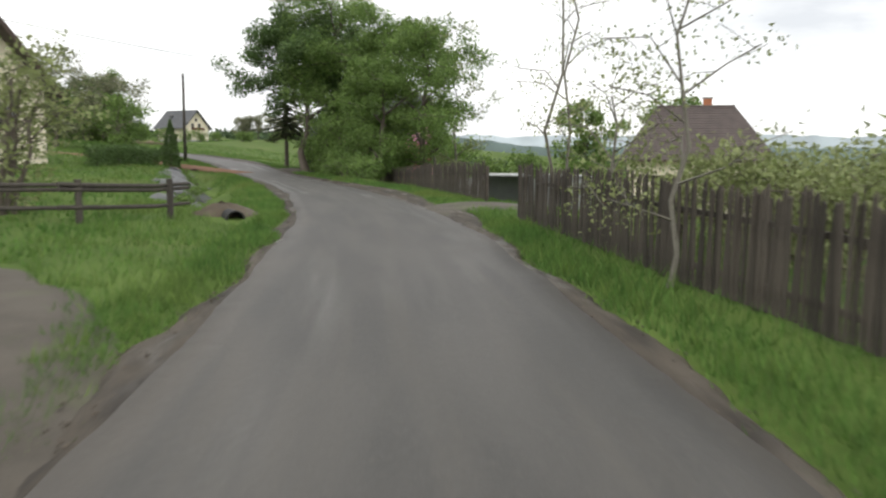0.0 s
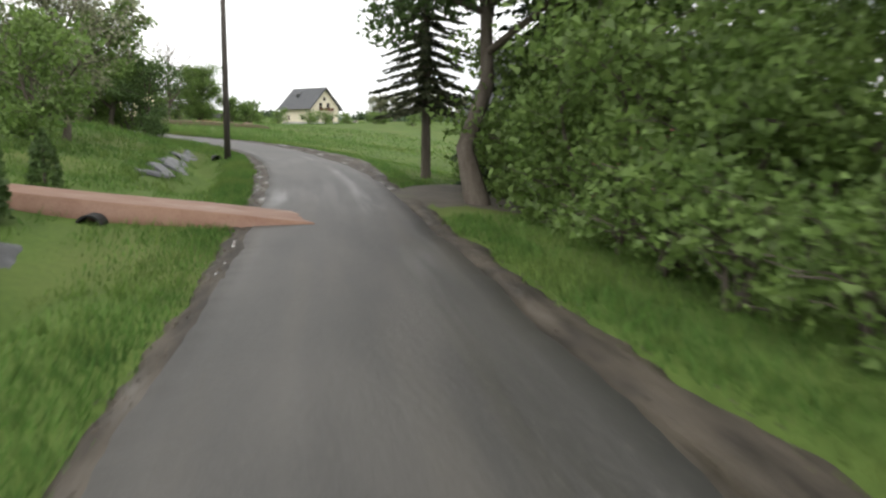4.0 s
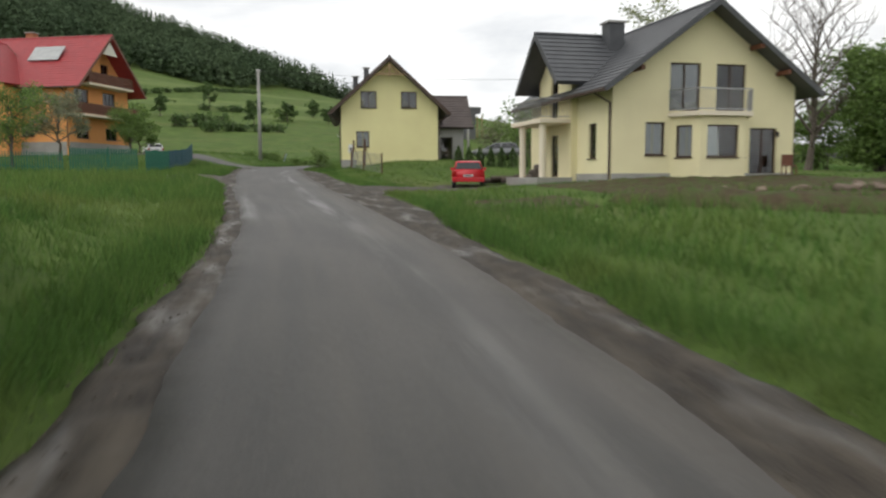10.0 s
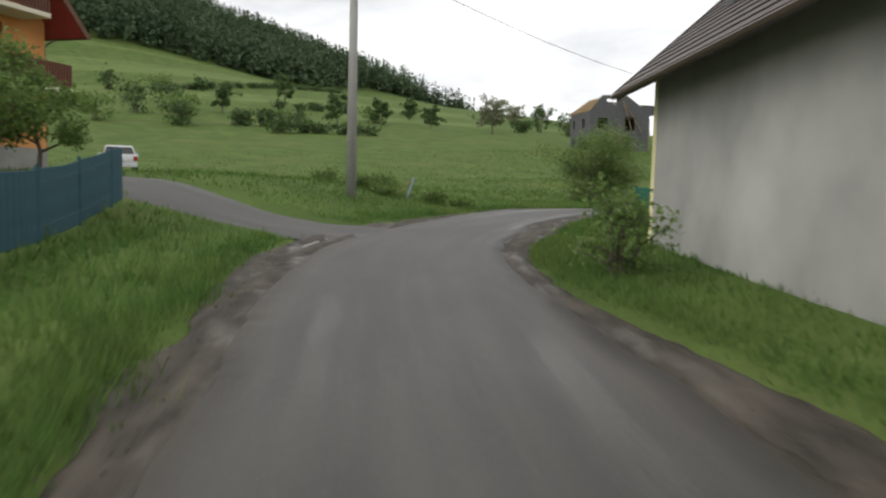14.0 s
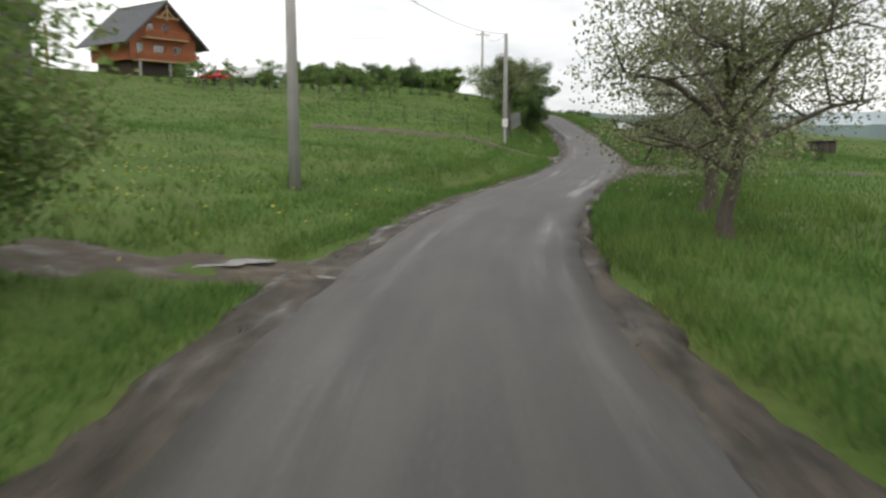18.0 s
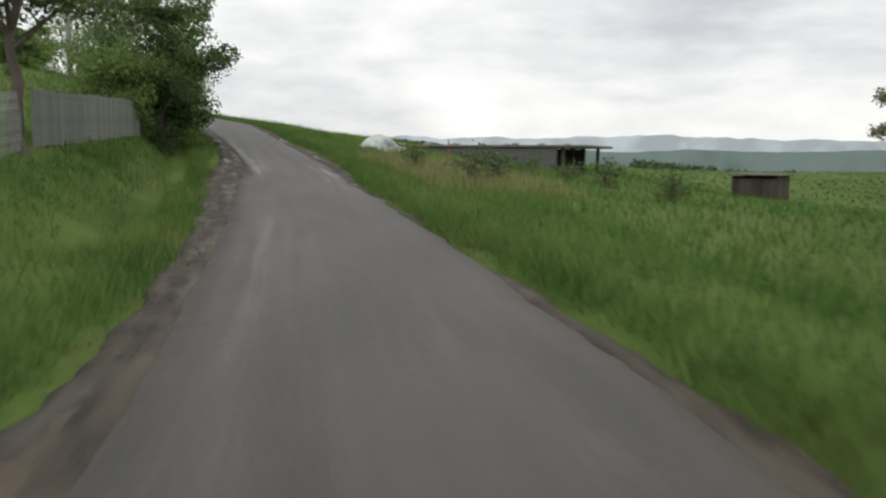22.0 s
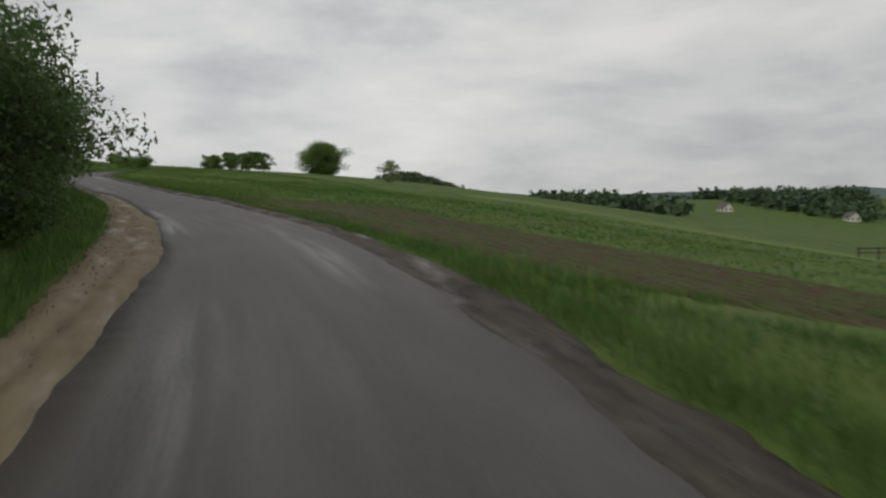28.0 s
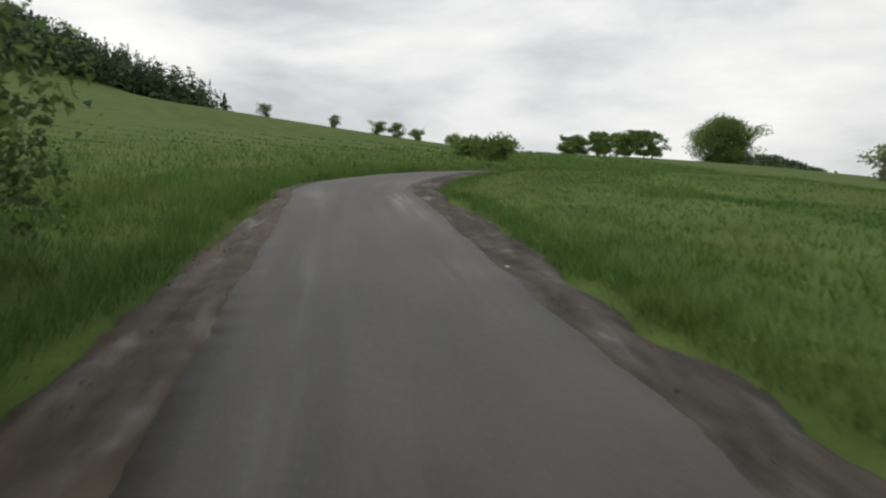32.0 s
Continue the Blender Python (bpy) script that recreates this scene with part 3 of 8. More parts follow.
# ---- building helpers ----
def mesh_from(name, verts, faces, mat, smooth=False):
    me = bpy.data.meshes.new(name)
    me.from_pydata(verts, [], faces)
    me.materials.append(mat)
    if smooth:
        me.polygons.foreach_set("use_smooth", [True] * len(me.polygons))
    me.update()
    return me


def fast_mesh(name, verts, corners, mat):
    """A mesh from arrays: verts (n, 3), corners (m, k): faces of k corners each."""
    verts, corners = np.asarray(verts, np.float32), np.asarray(corners, np.int32)
    m, k = corners.shape
    me = bpy.data.meshes.new(name)
    me.vertices.add(len(verts))
    me.vertices.foreach_set("co", verts.ravel())
    me.loops.add(m * k)
    me.loops.foreach_set("vertex_index", corners.ravel())
    me.polygons.add(m)
    me.polygons.foreach_set("loop_start", np.arange(0, m * k, k, dtype=np.int32))
    me.materials.append(mat)
    me.update(calc_edges=True)
    me.validate()
    return me


def hung(name, me, parent=None, label="", m=None):
    ob = new(name, me)
    if parent:
        ob.parent = parent
    if m is not None:
        ob.matrix_basis = m
    return tagged(ob, label)


def part(name, bm, mat, parent=None, label="", smooth=False, m=None):
    """Links a bmesh as one mesh object under a thing or a part."""
    me = bpy.data.meshes.new(name)
    bm.to_mesh(me)
    bm.free()
    me.materials.append(mat)
    if smooth:
        me.polygons.foreach_set("use_smooth", [True] * len(me.polygons))
    return hung(name, me, parent, label, m)


def thing(name, x, y, z=None, turn=0.0, label="", category="", group="", kind=""):
    ob = new(name)
    ob.empty_display_size = 0.3
    ob.matrix_basis = pose(x, y, height(x, y) if z is None else z, 0, 0, turn)
    return tagged(ob, label, category, group, kind)


def box(bm, x0, y0, z0, x1, y1, z1, bevel=0.0):
    r = bmesh.ops.create_cube(bm, size=1, matrix=Matrix.Translation(((x0 + x1) / 2, (y0 + y1) / 2, (z0 + z1) / 2)) @ Matrix.Diagonal((x1 - x0, y1 - y0, z1 - z0, 1)))
    if bevel:
        bmesh.ops.bevel(bm, geom=list({e for v in r["verts"] for e in v.link_edges}), offset=bevel, segments=1, affect="EDGES")
    return bm


def boxes(*sizes, bevel=0.0):
    bm = bmesh.new()
    for s in sizes:
        box(bm, *s, bevel=bevel)
    return bm


def beam(bm, a, b, wide, deep=None):
    """A square bar from a to b."""
    a, b = Vector(a), Vector(b)
    d = b - a
    m = Matrix.Translation((a + b) / 2) @ d.to_track_quat("Z", "Y").to_matrix().to_4x4() @ Matrix.Diagonal((wide, deep or wide, d.length, 1))
    bmesh.ops.create_cube(bm, size=1, matrix=m)
    return bm


def tube(bm, points, radii, sides=8, cap=True):
    """A round bar along points, with a radius at each."""
    pts = [Vector(p) for p in points]
    rings = []
    side = None
    for n, p in enumerate(pts):
        d = (pts[min(n + 1, len(pts) - 1)] - pts[max(n - 1, 0)]).normalized()
        side = d.orthogonal().normalized() if side is None else (side - d * side.dot(d)).normalized()
        up = d.cross(side)
        rings.append([bm.verts.new(p + radii[n] * (math.cos(a) * side + math.sin(a) * up)) for a in np.linspace(0, math.tau, sides, endpoint=False)])
    for r, s in zip(rings, rings[1:]):
        for k in range(sides):
            bm.faces.new((r[k], r[(k + 1) % sides], s[(k + 1) % sides], s[k]))
    if cap:
        bm.faces.new(rings[0][::-1])
        bm.faces.new(rings[-1])
    return bm


def panel(outline, holes, thick):
    """A wall in the x-z plane with openings through it; its outer face is at y = 0 and it is thick towards +y."""
    bm = bmesh.new()
    edges = []
    for loop in [outline] + [[(a, b), (c, b), (c, d), (a, d)] for a, b, c, d in holes]:
        vs = [bm.verts.new((x, 0, z)) for x, z in loop]
        edges += [bm.edges.new((vs[k], vs[(k + 1) % len(vs)])) for k in range(len(vs))]
    bmesh.ops.triangle_fill(bm, use_beauty=True, edges=edges, normal=(0, -1, 0))
    got = bmesh.ops.extrude_face_region(bm, geom=bm.faces[:])
    bmesh.ops.translate(bm, vec=(0, thick, 0), verts=[v for v in got["geom"] if isinstance(v, bmesh.types.BMVert)])
    bmesh.ops.recalc_face_normals(bm, faces=bm.faces)
    return bm

# ---- ground, road, verges and tracks ----
rng = np.random.default_rng(7)


def spaced(lo, hi, step, out_lo, out_hi):
    inner = np.arange(lo, hi + step / 2, step)
    grow = step * 1.16 ** np.arange(1, 60)
    left, right = lo - np.cumsum(grow), hi + np.cumsum(grow)
    return np.r_[left[left > out_lo][::-1], inner, right[right < out_hi]]


def build_ground():
    xs, ys = spaced(-140, 34, 0.9, -2600, 2600), spaced(-40, 372, 0.9, -2600, 4200)
    gx, gy = np.meshgrid(xs, ys)
    x, y = gx.ravel(), gy.ravel()
    z = ground(x, y)
    far = np.hypot(x + 60, y - 200)
    # far off the land settles to a low rolling plain
    plain = -34 + 10 * np.sin(x / 410 + 1.2) * np.cos(y / 530)
    z = z + (plain - z) * step_up(far, 750, 1500)
    # the sheet lies lower under the mud of the verges
    at, across, _ = to_road(x, y)
    turf = np.where(across < 0, np.interp(at, ALONG, TURF_L), np.interp(at, ALONG, TURF_R))
    z = z - 0.2 * step_up(turf + 0.35 - np.abs(across), 0, 0.7)
    n = np.arange(len(x)).reshape(gx.shape)
    quads = np.stack([n[:-1, :-1], n[:-1, 1:], n[1:, 1:], n[1:, :-1]], -1).reshape(-1, 4)
    me = fast_mesh("ground", np.stack([x, y, z], 1), quads, M_MEADOW)
    me.polygons.foreach_set("use_smooth", np.ones(len(me.polygons), bool))
    return tagged(new("ground", me), "rolling green meadow land with a hill on one side", "ground", kind="structure")


def ridge(name, far, low, high, haze_tone, seed, lo=-1.5, hi=1.5):
    """A distant wooded ridge that closes the view, its haze painted as a pale glow."""
    g = np.random.default_rng(seed)
    way = np.linspace(lo, hi, 700)
    k = np.arange(len(way))
    top = low + (high - low) * (0.5 + 0.5 * np.sin(way * 3.1 + seed)) * (0.7 + 0.3 * np.sin(way * 7.7 + 2 * seed)) + soften(g.normal(size=700), 12) * 0.12 * high + soften(g.normal(size=700), 2) * 0.03 * high
    # the hills sink towards the north-east
    top = top * (1 - 0.34 * step_up(way, 0.2, 0.5))
    x, y = -60 + np.sin(way) * far, 200 + np.cos(way) * far
    v = np.concatenate([np.stack([x, y, -80 + 0 * x], 1), np.stack([x, y, top], 1), np.stack([x * 1.15, y * 1.15, top - 60], 1)])
    n = len(way)
    quads = np.concatenate([np.stack([k[:-1] + a * n, k[1:] + a * n, k[1:] + (a + 1) * n, k[:-1] + (a + 1) * n], 1) for a in (0, 1)])
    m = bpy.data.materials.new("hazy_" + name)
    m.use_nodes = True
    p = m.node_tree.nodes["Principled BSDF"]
    # the air's haze is put into the surface's tone, which also glows
    p.inputs["Base Color"].default_value, p.inputs["Roughness"].default_value, p.inputs["Specular IOR Level"].default_value = (*(c * 0.4 for c in haze_tone), 1), 1, 0
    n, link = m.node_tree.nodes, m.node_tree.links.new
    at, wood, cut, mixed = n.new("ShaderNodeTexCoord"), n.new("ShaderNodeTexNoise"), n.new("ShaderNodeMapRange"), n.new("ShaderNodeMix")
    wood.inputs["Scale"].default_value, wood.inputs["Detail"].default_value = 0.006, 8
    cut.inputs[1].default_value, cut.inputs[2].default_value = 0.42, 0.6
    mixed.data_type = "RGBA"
    mixed.inputs[6].default_value, mixed.inputs[7].default_value = (*(c * 0.8 for c in haze_tone), 1), (*(c * 1.25 for c in haze_tone), 1)
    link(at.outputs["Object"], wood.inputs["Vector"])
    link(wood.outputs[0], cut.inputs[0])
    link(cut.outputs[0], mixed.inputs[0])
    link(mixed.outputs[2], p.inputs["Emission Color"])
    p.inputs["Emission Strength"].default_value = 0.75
    tagged(new(name, fast_mesh(name, v, quads, m)), "distant wooded ridge with haze painted as a pale glow", "backdrop", kind="structure")


# more haze is painted into the further ridge: a paler, bluer colour
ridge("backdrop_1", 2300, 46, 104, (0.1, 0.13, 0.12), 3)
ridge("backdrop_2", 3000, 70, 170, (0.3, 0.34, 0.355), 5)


def ribbon(name, line, lefts, rights, mat, lift, label, category, across=7, crown=0.0, skirt=0.0, rough=0.0, sink=(0, 0, 0), rut=0.0):
    """A strip that follows a line over the ground between two distances from it."""
    line = np.asarray(line, float)
    way = np.gradient(line[:, :2], axis=0)
    way /= np.hypot(*way.T)[:, None] + 1e-9
    cols = []
    for u in np.linspace(0, 1, across):
        d = lefts + (rights - lefts) * u
        x, y = line[:, 0] + way[:, 1] * d, line[:, 1] - way[:, 0] * d
        z = (line[:, 2] if line.shape[1] > 2 else ground(x, y)) + lift + crown * (1 - (2 * u - 1) ** 2)
        # the outer edges and the ends dip into the turf
        n_along = len(line)
        out = np.maximum(0, np.abs(2 * u - 1) - 0.45) / 0.55
        z = z - (sink[0] if u < 0.5 else sink[1]) * out**2
        if sink[2]:
            ends = np.minimum(np.arange(n_along), np.arange(n_along)[::-1]) * 0.5
            z = z - sink[2] * np.maximum(0, 1 - ends / 1.6) ** 2
        full = np.clip((rights - lefts) / 1.3, 0.15, 1) if rut else 1.0
        if rough:
            z = z + rough * full * (ripple(x * 3.1, y * 3.1) + 0.6 * ripple(x * 7.7, y * 7.3) + 0.45 * ripple(x * 17, y * 15)) * min(1, 4 * u * (1 - u) + 0.2)
        if rut:
            # wheel ruts and the ridges pressed up beside them
            shift = 0.08 * ripple(x * 0.23, y * 0.19)
            z = z - rut * full * (np.exp(-((u - 0.38 + shift) / 0.09) ** 2) - 0.6 * np.exp(-((u - 0.6 + shift) / 0.1) ** 2)) * np.clip(0.6 + ripple(x * 0.37 + 5, y * 0.31), 0, 1)
        cols.append(np.stack([x, y, z], 1))
    if skirt:
        cols = [cols[0] - [0, 0, skirt]] + cols + [cols[-1] - [0, 0, skirt]]
    v = np.stack(cols, 1)
    k = v.shape[1]
    n = np.arange(len(line) * k).reshape(len(line), k)
    quads = np.stack([n[:-1, :-1], n[:-1, 1:], n[1:, 1:], n[1:, :-1]], -1).reshape(-1, 4)
    me = fast_mesh(name, v.reshape(-1, 3), quads, mat)
    me.polygons.foreach_set("use_smooth", np.ones(len(me.polygons), bool))
    # lengths across and along the strip
    far = np.r_[0, np.cumsum(np.hypot(*np.diff(line[:, :2], axis=0).T))]
    span = np.linspace(0, 1, across)
    wide = lefts[:, None] + (rights - lefts)[:, None] * (np.r_[0, span, 1] if skirt else span)
    uv = np.stack([wide, np.repeat(far[:, None], k, 1)], -1).reshape(-1, 2)
    me.uv_layers.new(name="UVMap").data.foreach_set("uv", uv[quads.ravel()].astype(np.float32).ravel())
    return tagged(new(name, me), label, category, kind="structure")


def wander(n, seed, size, rough=6):
    g = np.random.default_rng(seed)
    return soften(g.normal(size=n), rough) * size * math.sqrt(rough) + soften(g.normal(size=n), 1) * size * 0.4


ROADFINE = glide(ROAD[::4], 0.125)
NF = len(ROADFINE)
ALONG = np.linspace(0, len(ROAD), NF)
# How far from the middle line the asphalt ends and the grass begins, by metres along.
TAR_LEFT = [(0, 2.1), (50, 2.25), (58, 2.12), (64, 1.86), (70, 1.77), (76, 1.67), (84, 1.58), (94, 1.52), (105, 1.6), (114, 1.66), (124, 1.63), (132, 1.52), (146, 1.55), (151, 1.88), (155, 1.95), (160, 1.55), (166, 1.45), (173, 1.32), (180, 1.22), (187, 1.32), (197, 1.42), (203, 1.67), (209, 1.9), (218, 2.25), (227, 2.1), (233, 1.95), (240, 2.2), (250, 2.05), (260, 2.1), (272, 2.1), (280, 2.3), (286, 1.98), (294, 1.75), (304, 1.72), (312, 1.84), (318, 1.8), (324, 1.92), (330, 1.62), (337, 1.45), (346, 1.55), (364, 1.98), (370, 2.32), (378, 2.25), (386, 2.05), (391, 1.58), (402, 1.32), (420, 1.34), (425, 1.74), (438, 1.85), (450, 1.8), (480, 1.8)]
TAR_RIGHT = [(0, 1.9), (46, 1.97), (54, 1.9), (60, 2.05), (70, 1.97), (77, 1.65), (83, 1.6), (90, 1.85), (100, 2.0), (113, 2.02), (120, 1.95), (125, 1.72), (130, 1.85), (138, 2.25), (144, 2.25), (149, 2.08), (154, 1.7), (157, 2.0), (161, 2.22), (167, 2.38), (180, 2.42), (187, 2.47), (198, 2.36), (206, 2.38), (212, 2.2), (226, 1.75), (233, 1.45), (240, 1.82), (247, 1.6), (251, 1.48), (263, 1.64), (270, 1.85), (276, 1.8), (281, 1.7), (287, 2.04), (294, 2.14), (301, 2.2), (307, 2.12), (313, 1.98), (319, 1.75), (324, 1.53), (334, 1.66), (345, 1.65), (360, 1.85), (366, 1.78), (372, 1.5), (378, 1.74), (385, 1.9), (390, 2.1), (396, 2.28), (402, 2.36), (408, 2.38), (414, 2.12), (420, 1.95), (425, 2.05), (432, 1.75), (440, 1.75), (480, 1.85)]
GRASS_LEFT = [(0, 2.6), (40, 2.7), (52, 2.55), (58, 2.35), (65, 2.1), (72, 2.05), (78, 2.15), (84, 1.95), (95, 1.85), (103, 2.1), (113, 2.25), (120, 2.05), (126, 2.0), (134, 1.92), (141, 1.92), (147, 2.15), (150, 2.5), (156, 2.45), (161, 2.35), (167, 2.05), (173, 1.9), (179, 1.75), (188, 1.74), (190, 1.8), (195, 2.6), (198, 3.6), (201, 3.7), (203, 2.6), (210, 2.5), (216, 2.95), (222, 3.3), (228, 3.38), (233, 2.75), (237, 2.65), (240, 2.93), (245, 2.75), (252, 2.85), (258, 2.95), (264, 2.8), (276, 2.72), (282, 2.75), (287, 2.4), (293, 2.15), (299, 2.7), (305, 2.4), (312, 2.45), (318, 2.75), (324, 3.2), (329, 3.0), (334, 2.3), (341, 2.0), (350, 2.2), (362, 3.2), (370, 3.3), (377, 3.1), (383, 3.1), (390, 2.9), (396, 2.8), (402, 2.55), (408, 2.38), (413, 2.6), (419, 2.6), (426, 3.0), (432, 2.85), (438, 2.7), (444, 2.35), (480, 2.2)]
GRASS_RIGHT = [(0, 2.4), (46, 2.48), (54, 2.33), (60, 2.35), (65, 2.85), (70, 2.8), (76, 3.4), (82, 3.0), (88, 2.65), (96, 2.5), (105, 2.6), (113, 2.7), (119, 3.1), (124, 3.75), (131, 3.75), (138, 3.65), (144, 3.35), (150, 3.03), (155, 2.7), (160, 3.2), (166, 3.4), (172, 3.3), (178, 4.0), (190, 4.2), (196, 3.85), (204, 3.7), (210, 3.5), (216, 2.8), (222, 2.4), (230, 2.5), (240, 2.6), (250, 2.5), (257, 2.25), (263, 2.06), (270, 2.1), (276, 2.15), (280, 2.2), (283, 3.0), (286, 4.8), (290.5, 4.8), (293, 3.0), (298, 2.6), (305, 2.53), (310, 2.2), (317, 2.1), (322, 1.87), (329, 2.35), (335, 2.6), (341, 2.3), (350, 2.4), (365, 2.4), (370, 2.68), (377, 2.6), (384, 2.8), (390, 3.0), (396, 3.0), (402, 3.3), (408, 3.1), (414, 3.48), (419, 3.2), (425, 2.95), (431, 2.65), (437, 2.8), (450, 2.6), (480, 2.4)]


def edge_line(knots, seed, size):
    """A ragged edge beside the road, from its distance at some places along."""
    at, wide = np.array(knots, float).T
    return soften(np.interp(ALONG, at, wide), 12) + wander(NF, seed, size, 10)


TAR_L, TAR_R = edge_line(TAR_LEFT, 1, 0.035), edge_line(TAR_RIGHT, 2, 0.035)
TURF_L, TURF_R = np.maximum(edge_line(GRASS_LEFT, 3, 0.09), TAR_L + 0.06), np.maximum(edge_line(GRASS_RIGHT, 4, 0.09), TAR_R + 0.06)
build_ground()
ribbon("road", ROADFINE, -TAR_L, TAR_R, M_ASPHALT, 0.0, "narrow worn grey asphalt lane with damp patches", "road", across=11, crown=0.03, skirt=0.12)
FLAT = ROADFINE[:, :2]
ribbon("verge_left", FLAT, -TURF_L, 0.22 - TAR_L, M_MUDLEFT, 0.03, "muddy brown road verge with wet ruts", "verge", across=19, rough=0.034, sink=(0.1, 0, 0), rut=0.05)
ribbon("verge_right", FLAT, TAR_R - 0.22, TURF_R, M_MUD, 0.03, "muddy brown road verge with wet ruts", "verge", across=19, rough=0.034, sink=(0, 0.1, 0), rut=0.05)


def beside(at, out):
    """The place so far along the road and so far to its right."""
    k = min(max(int(at), 0), len(ROAD) - 2)
    p = ROAD[k, :2] + (ROAD[k + 1, :2] - ROAD[k, :2]) * (at - k)
    return p[0] + WAY[k, 1] * out, p[1] - WAY[k, 0] * out


BARE = []  # places and reach where no grass grows


def track(name, points, wide, mat, label, lift=0.05, rough=0.02, category="track", seed=11):
    line = glide(points, 0.5)
    half = np.maximum(wide / 2 + wander(len(line), seed, 0.2), 0.3)
    ribbon(name, line, -half, half + wander(len(line), seed + 1, 0.15), mat, lift, label, category, across=10, rough=rough, sink=(0.1, 0.1, 0.12))
    BARE.extend((x, y, wide / 2 - 0.45) for x, y in line[::2])


track("farm_track_1", [(2.6, 20.4), (6, 23.3), (10.5, 26.6), (17, 30), (30, 36)], 2.8, M_GRAVEL, "gravelly drive with puddles between the fences")
track("earth_apron", [(-1.6, -3), (-2.6, 3), (-3.2, 8), (-5.0, 11.5)], 3.0, M_GRAVEL, "worn earthy entrance beside the road", seed=14)
# the clay path crosses the ditch level, over the drain pipe
line = glide([(-2.4, 56.9), (-7, 55.6), (-11, 54.5), (-18, 53)], 0.5)
rise = ground(line[:, 0], line[:, 1])
bank = int(np.argmin(np.abs(line[:, 0] + 9.0)))
rise[:bank] = np.maximum(rise[:bank], np.linspace(rise[0], rise[bank], bank))
ribbon("clay_path", np.column_stack([line, rise]), np.full(len(line), -1.15) + wander(len(line), 15, 0.15), np.full(len(line), 1.15) + wander(len(line), 16, 0.15), M_CLAYPATH, 0.06, "short reddish clay path across the ditch", "track", across=10, rough=0.02, skirt=0.4)
BARE.extend((x, y, 0.8) for x, y in line[::2])
track("gravel_drive", [(0.2, 60), (3.5, 66), (8, 74), (12, 82)], 6.5, M_GRAVEL, "beige gravel drive to the pink house", seed=16)
track("earth_drive", [beside(186, 1.5), beside(187.5, 4.5), (-46.5, 129.5), (-48.5, 134), (-50.5, 138)], 6.0, M_MUD, "muddy brown drive with tyre ruts", seed=17)
track("gravel_patch", [beside(199.6, -2.0), beside(199.8, -4.0), beside(200, -6.2)], 5.0, M_GRAVEL, "gravelly entrance beside the lane", seed=18, lift=0.1)
track("side_lane", [(-80.5, 148.2), (-83.5, 143.8), (-88, 141.5), (-97, 138), (-112, 133), (-130, 128)], 3.4, M_ASPHALT, "grey side lane at the junction", lift=0.06, rough=0.004, seed=19, category="road")
BARE.extend((x, y, 2.1) for x, y in glide([(-79.6, 149.6), (-82.0, 145.6), (-85.0, 143.0)], 0.8))
track("muddy_track", [(-86.3, 176.9), (-89.6, 177.0), (-92.5, 176.4), (-95.5, 175.6)], 3.3, M_MUDTRACK, "rutted muddy field track with puddles", seed=21, rough=0.07, lift=0.02)
track("left_field_track", [(-78.2, 218.6), (-80.8, 220.4), (-84.2, 221.8), (-90, 222.0), (-98, 221)], 2.1, M_MUDTRACK, "brown field track beside the meadow", seed=22)
track("field_entrance", [beside(285.5, 3.0), beside(288.2, 4.6), beside(289.5, 6.4)], 5.0, M_MUDTRACK, "muddy churned entrance to the field", seed=24, lift=0.07, rough=0.04)
track("right_field_track", [(-76.4, 209.6), (-73.6, 211.0), (-69, 211.8), (-60, 214)], 1.9, M_GRAVEL, "pale earthen field track", seed=23)


def field(name, corners, mat, label, lift=0.06, rough=0.03, furrow=0.0, pitch=0.7, n=90):
    """A four-cornered piece of cultivated land laid over the ground."""
    a, b, c, d = (np.array(p, float) for p in corners)
    u, v = np.meshgrid(np.linspace(0, 1, n), np.linspace(0, 1, n))
    p = ((1 - u) * (1 - v))[..., None] * a + (u * (1 - v))[..., None] * b + (u * v)[..., None] * c + ((1 - u) * v)[..., None] * d
    x, y = p[..., 0].ravel(), p[..., 1].ravel()
    wide = np.linalg.norm((d - a + c - b) / 2)
    z = ground(x, y) + lift + rough * ripple(x * 4, y * 4) + furrow * np.sin(v.ravel() * wide * math.tau / pitch) - 0.2 * np.maximum(0, 1 - np.minimum(np.minimum(u, 1 - u), np.minimum(v, 1 - v)).ravel() * 26) ** 2
    idx = np.arange(n * n).reshape(n, n)
    quads = np.stack([idx[:-1, :-1], idx[:-1, 1:], idx[1:, 1:], idx[1:, :-1]], -1).reshape(-1, 4)
    return tagged(new(name, fast_mesh(name, np.stack([x, y, z], 1), quads, mat)), label, "field", kind="structure")


field("tilled_field", [beside(384, 4.2), beside(416, 3.8), beside(413, 12.5), beside(380, 15)], M_SOIL, "strip of tilled brown soil with sparse seedlings", lift=0.08, furrow=0.05)
field("stubble_field", [(-66, 348), (-118, 385), (-106, 396), (-48, 356)], M_PALEMEADOW, "far strip of pale dry stubble", lift=0.1)
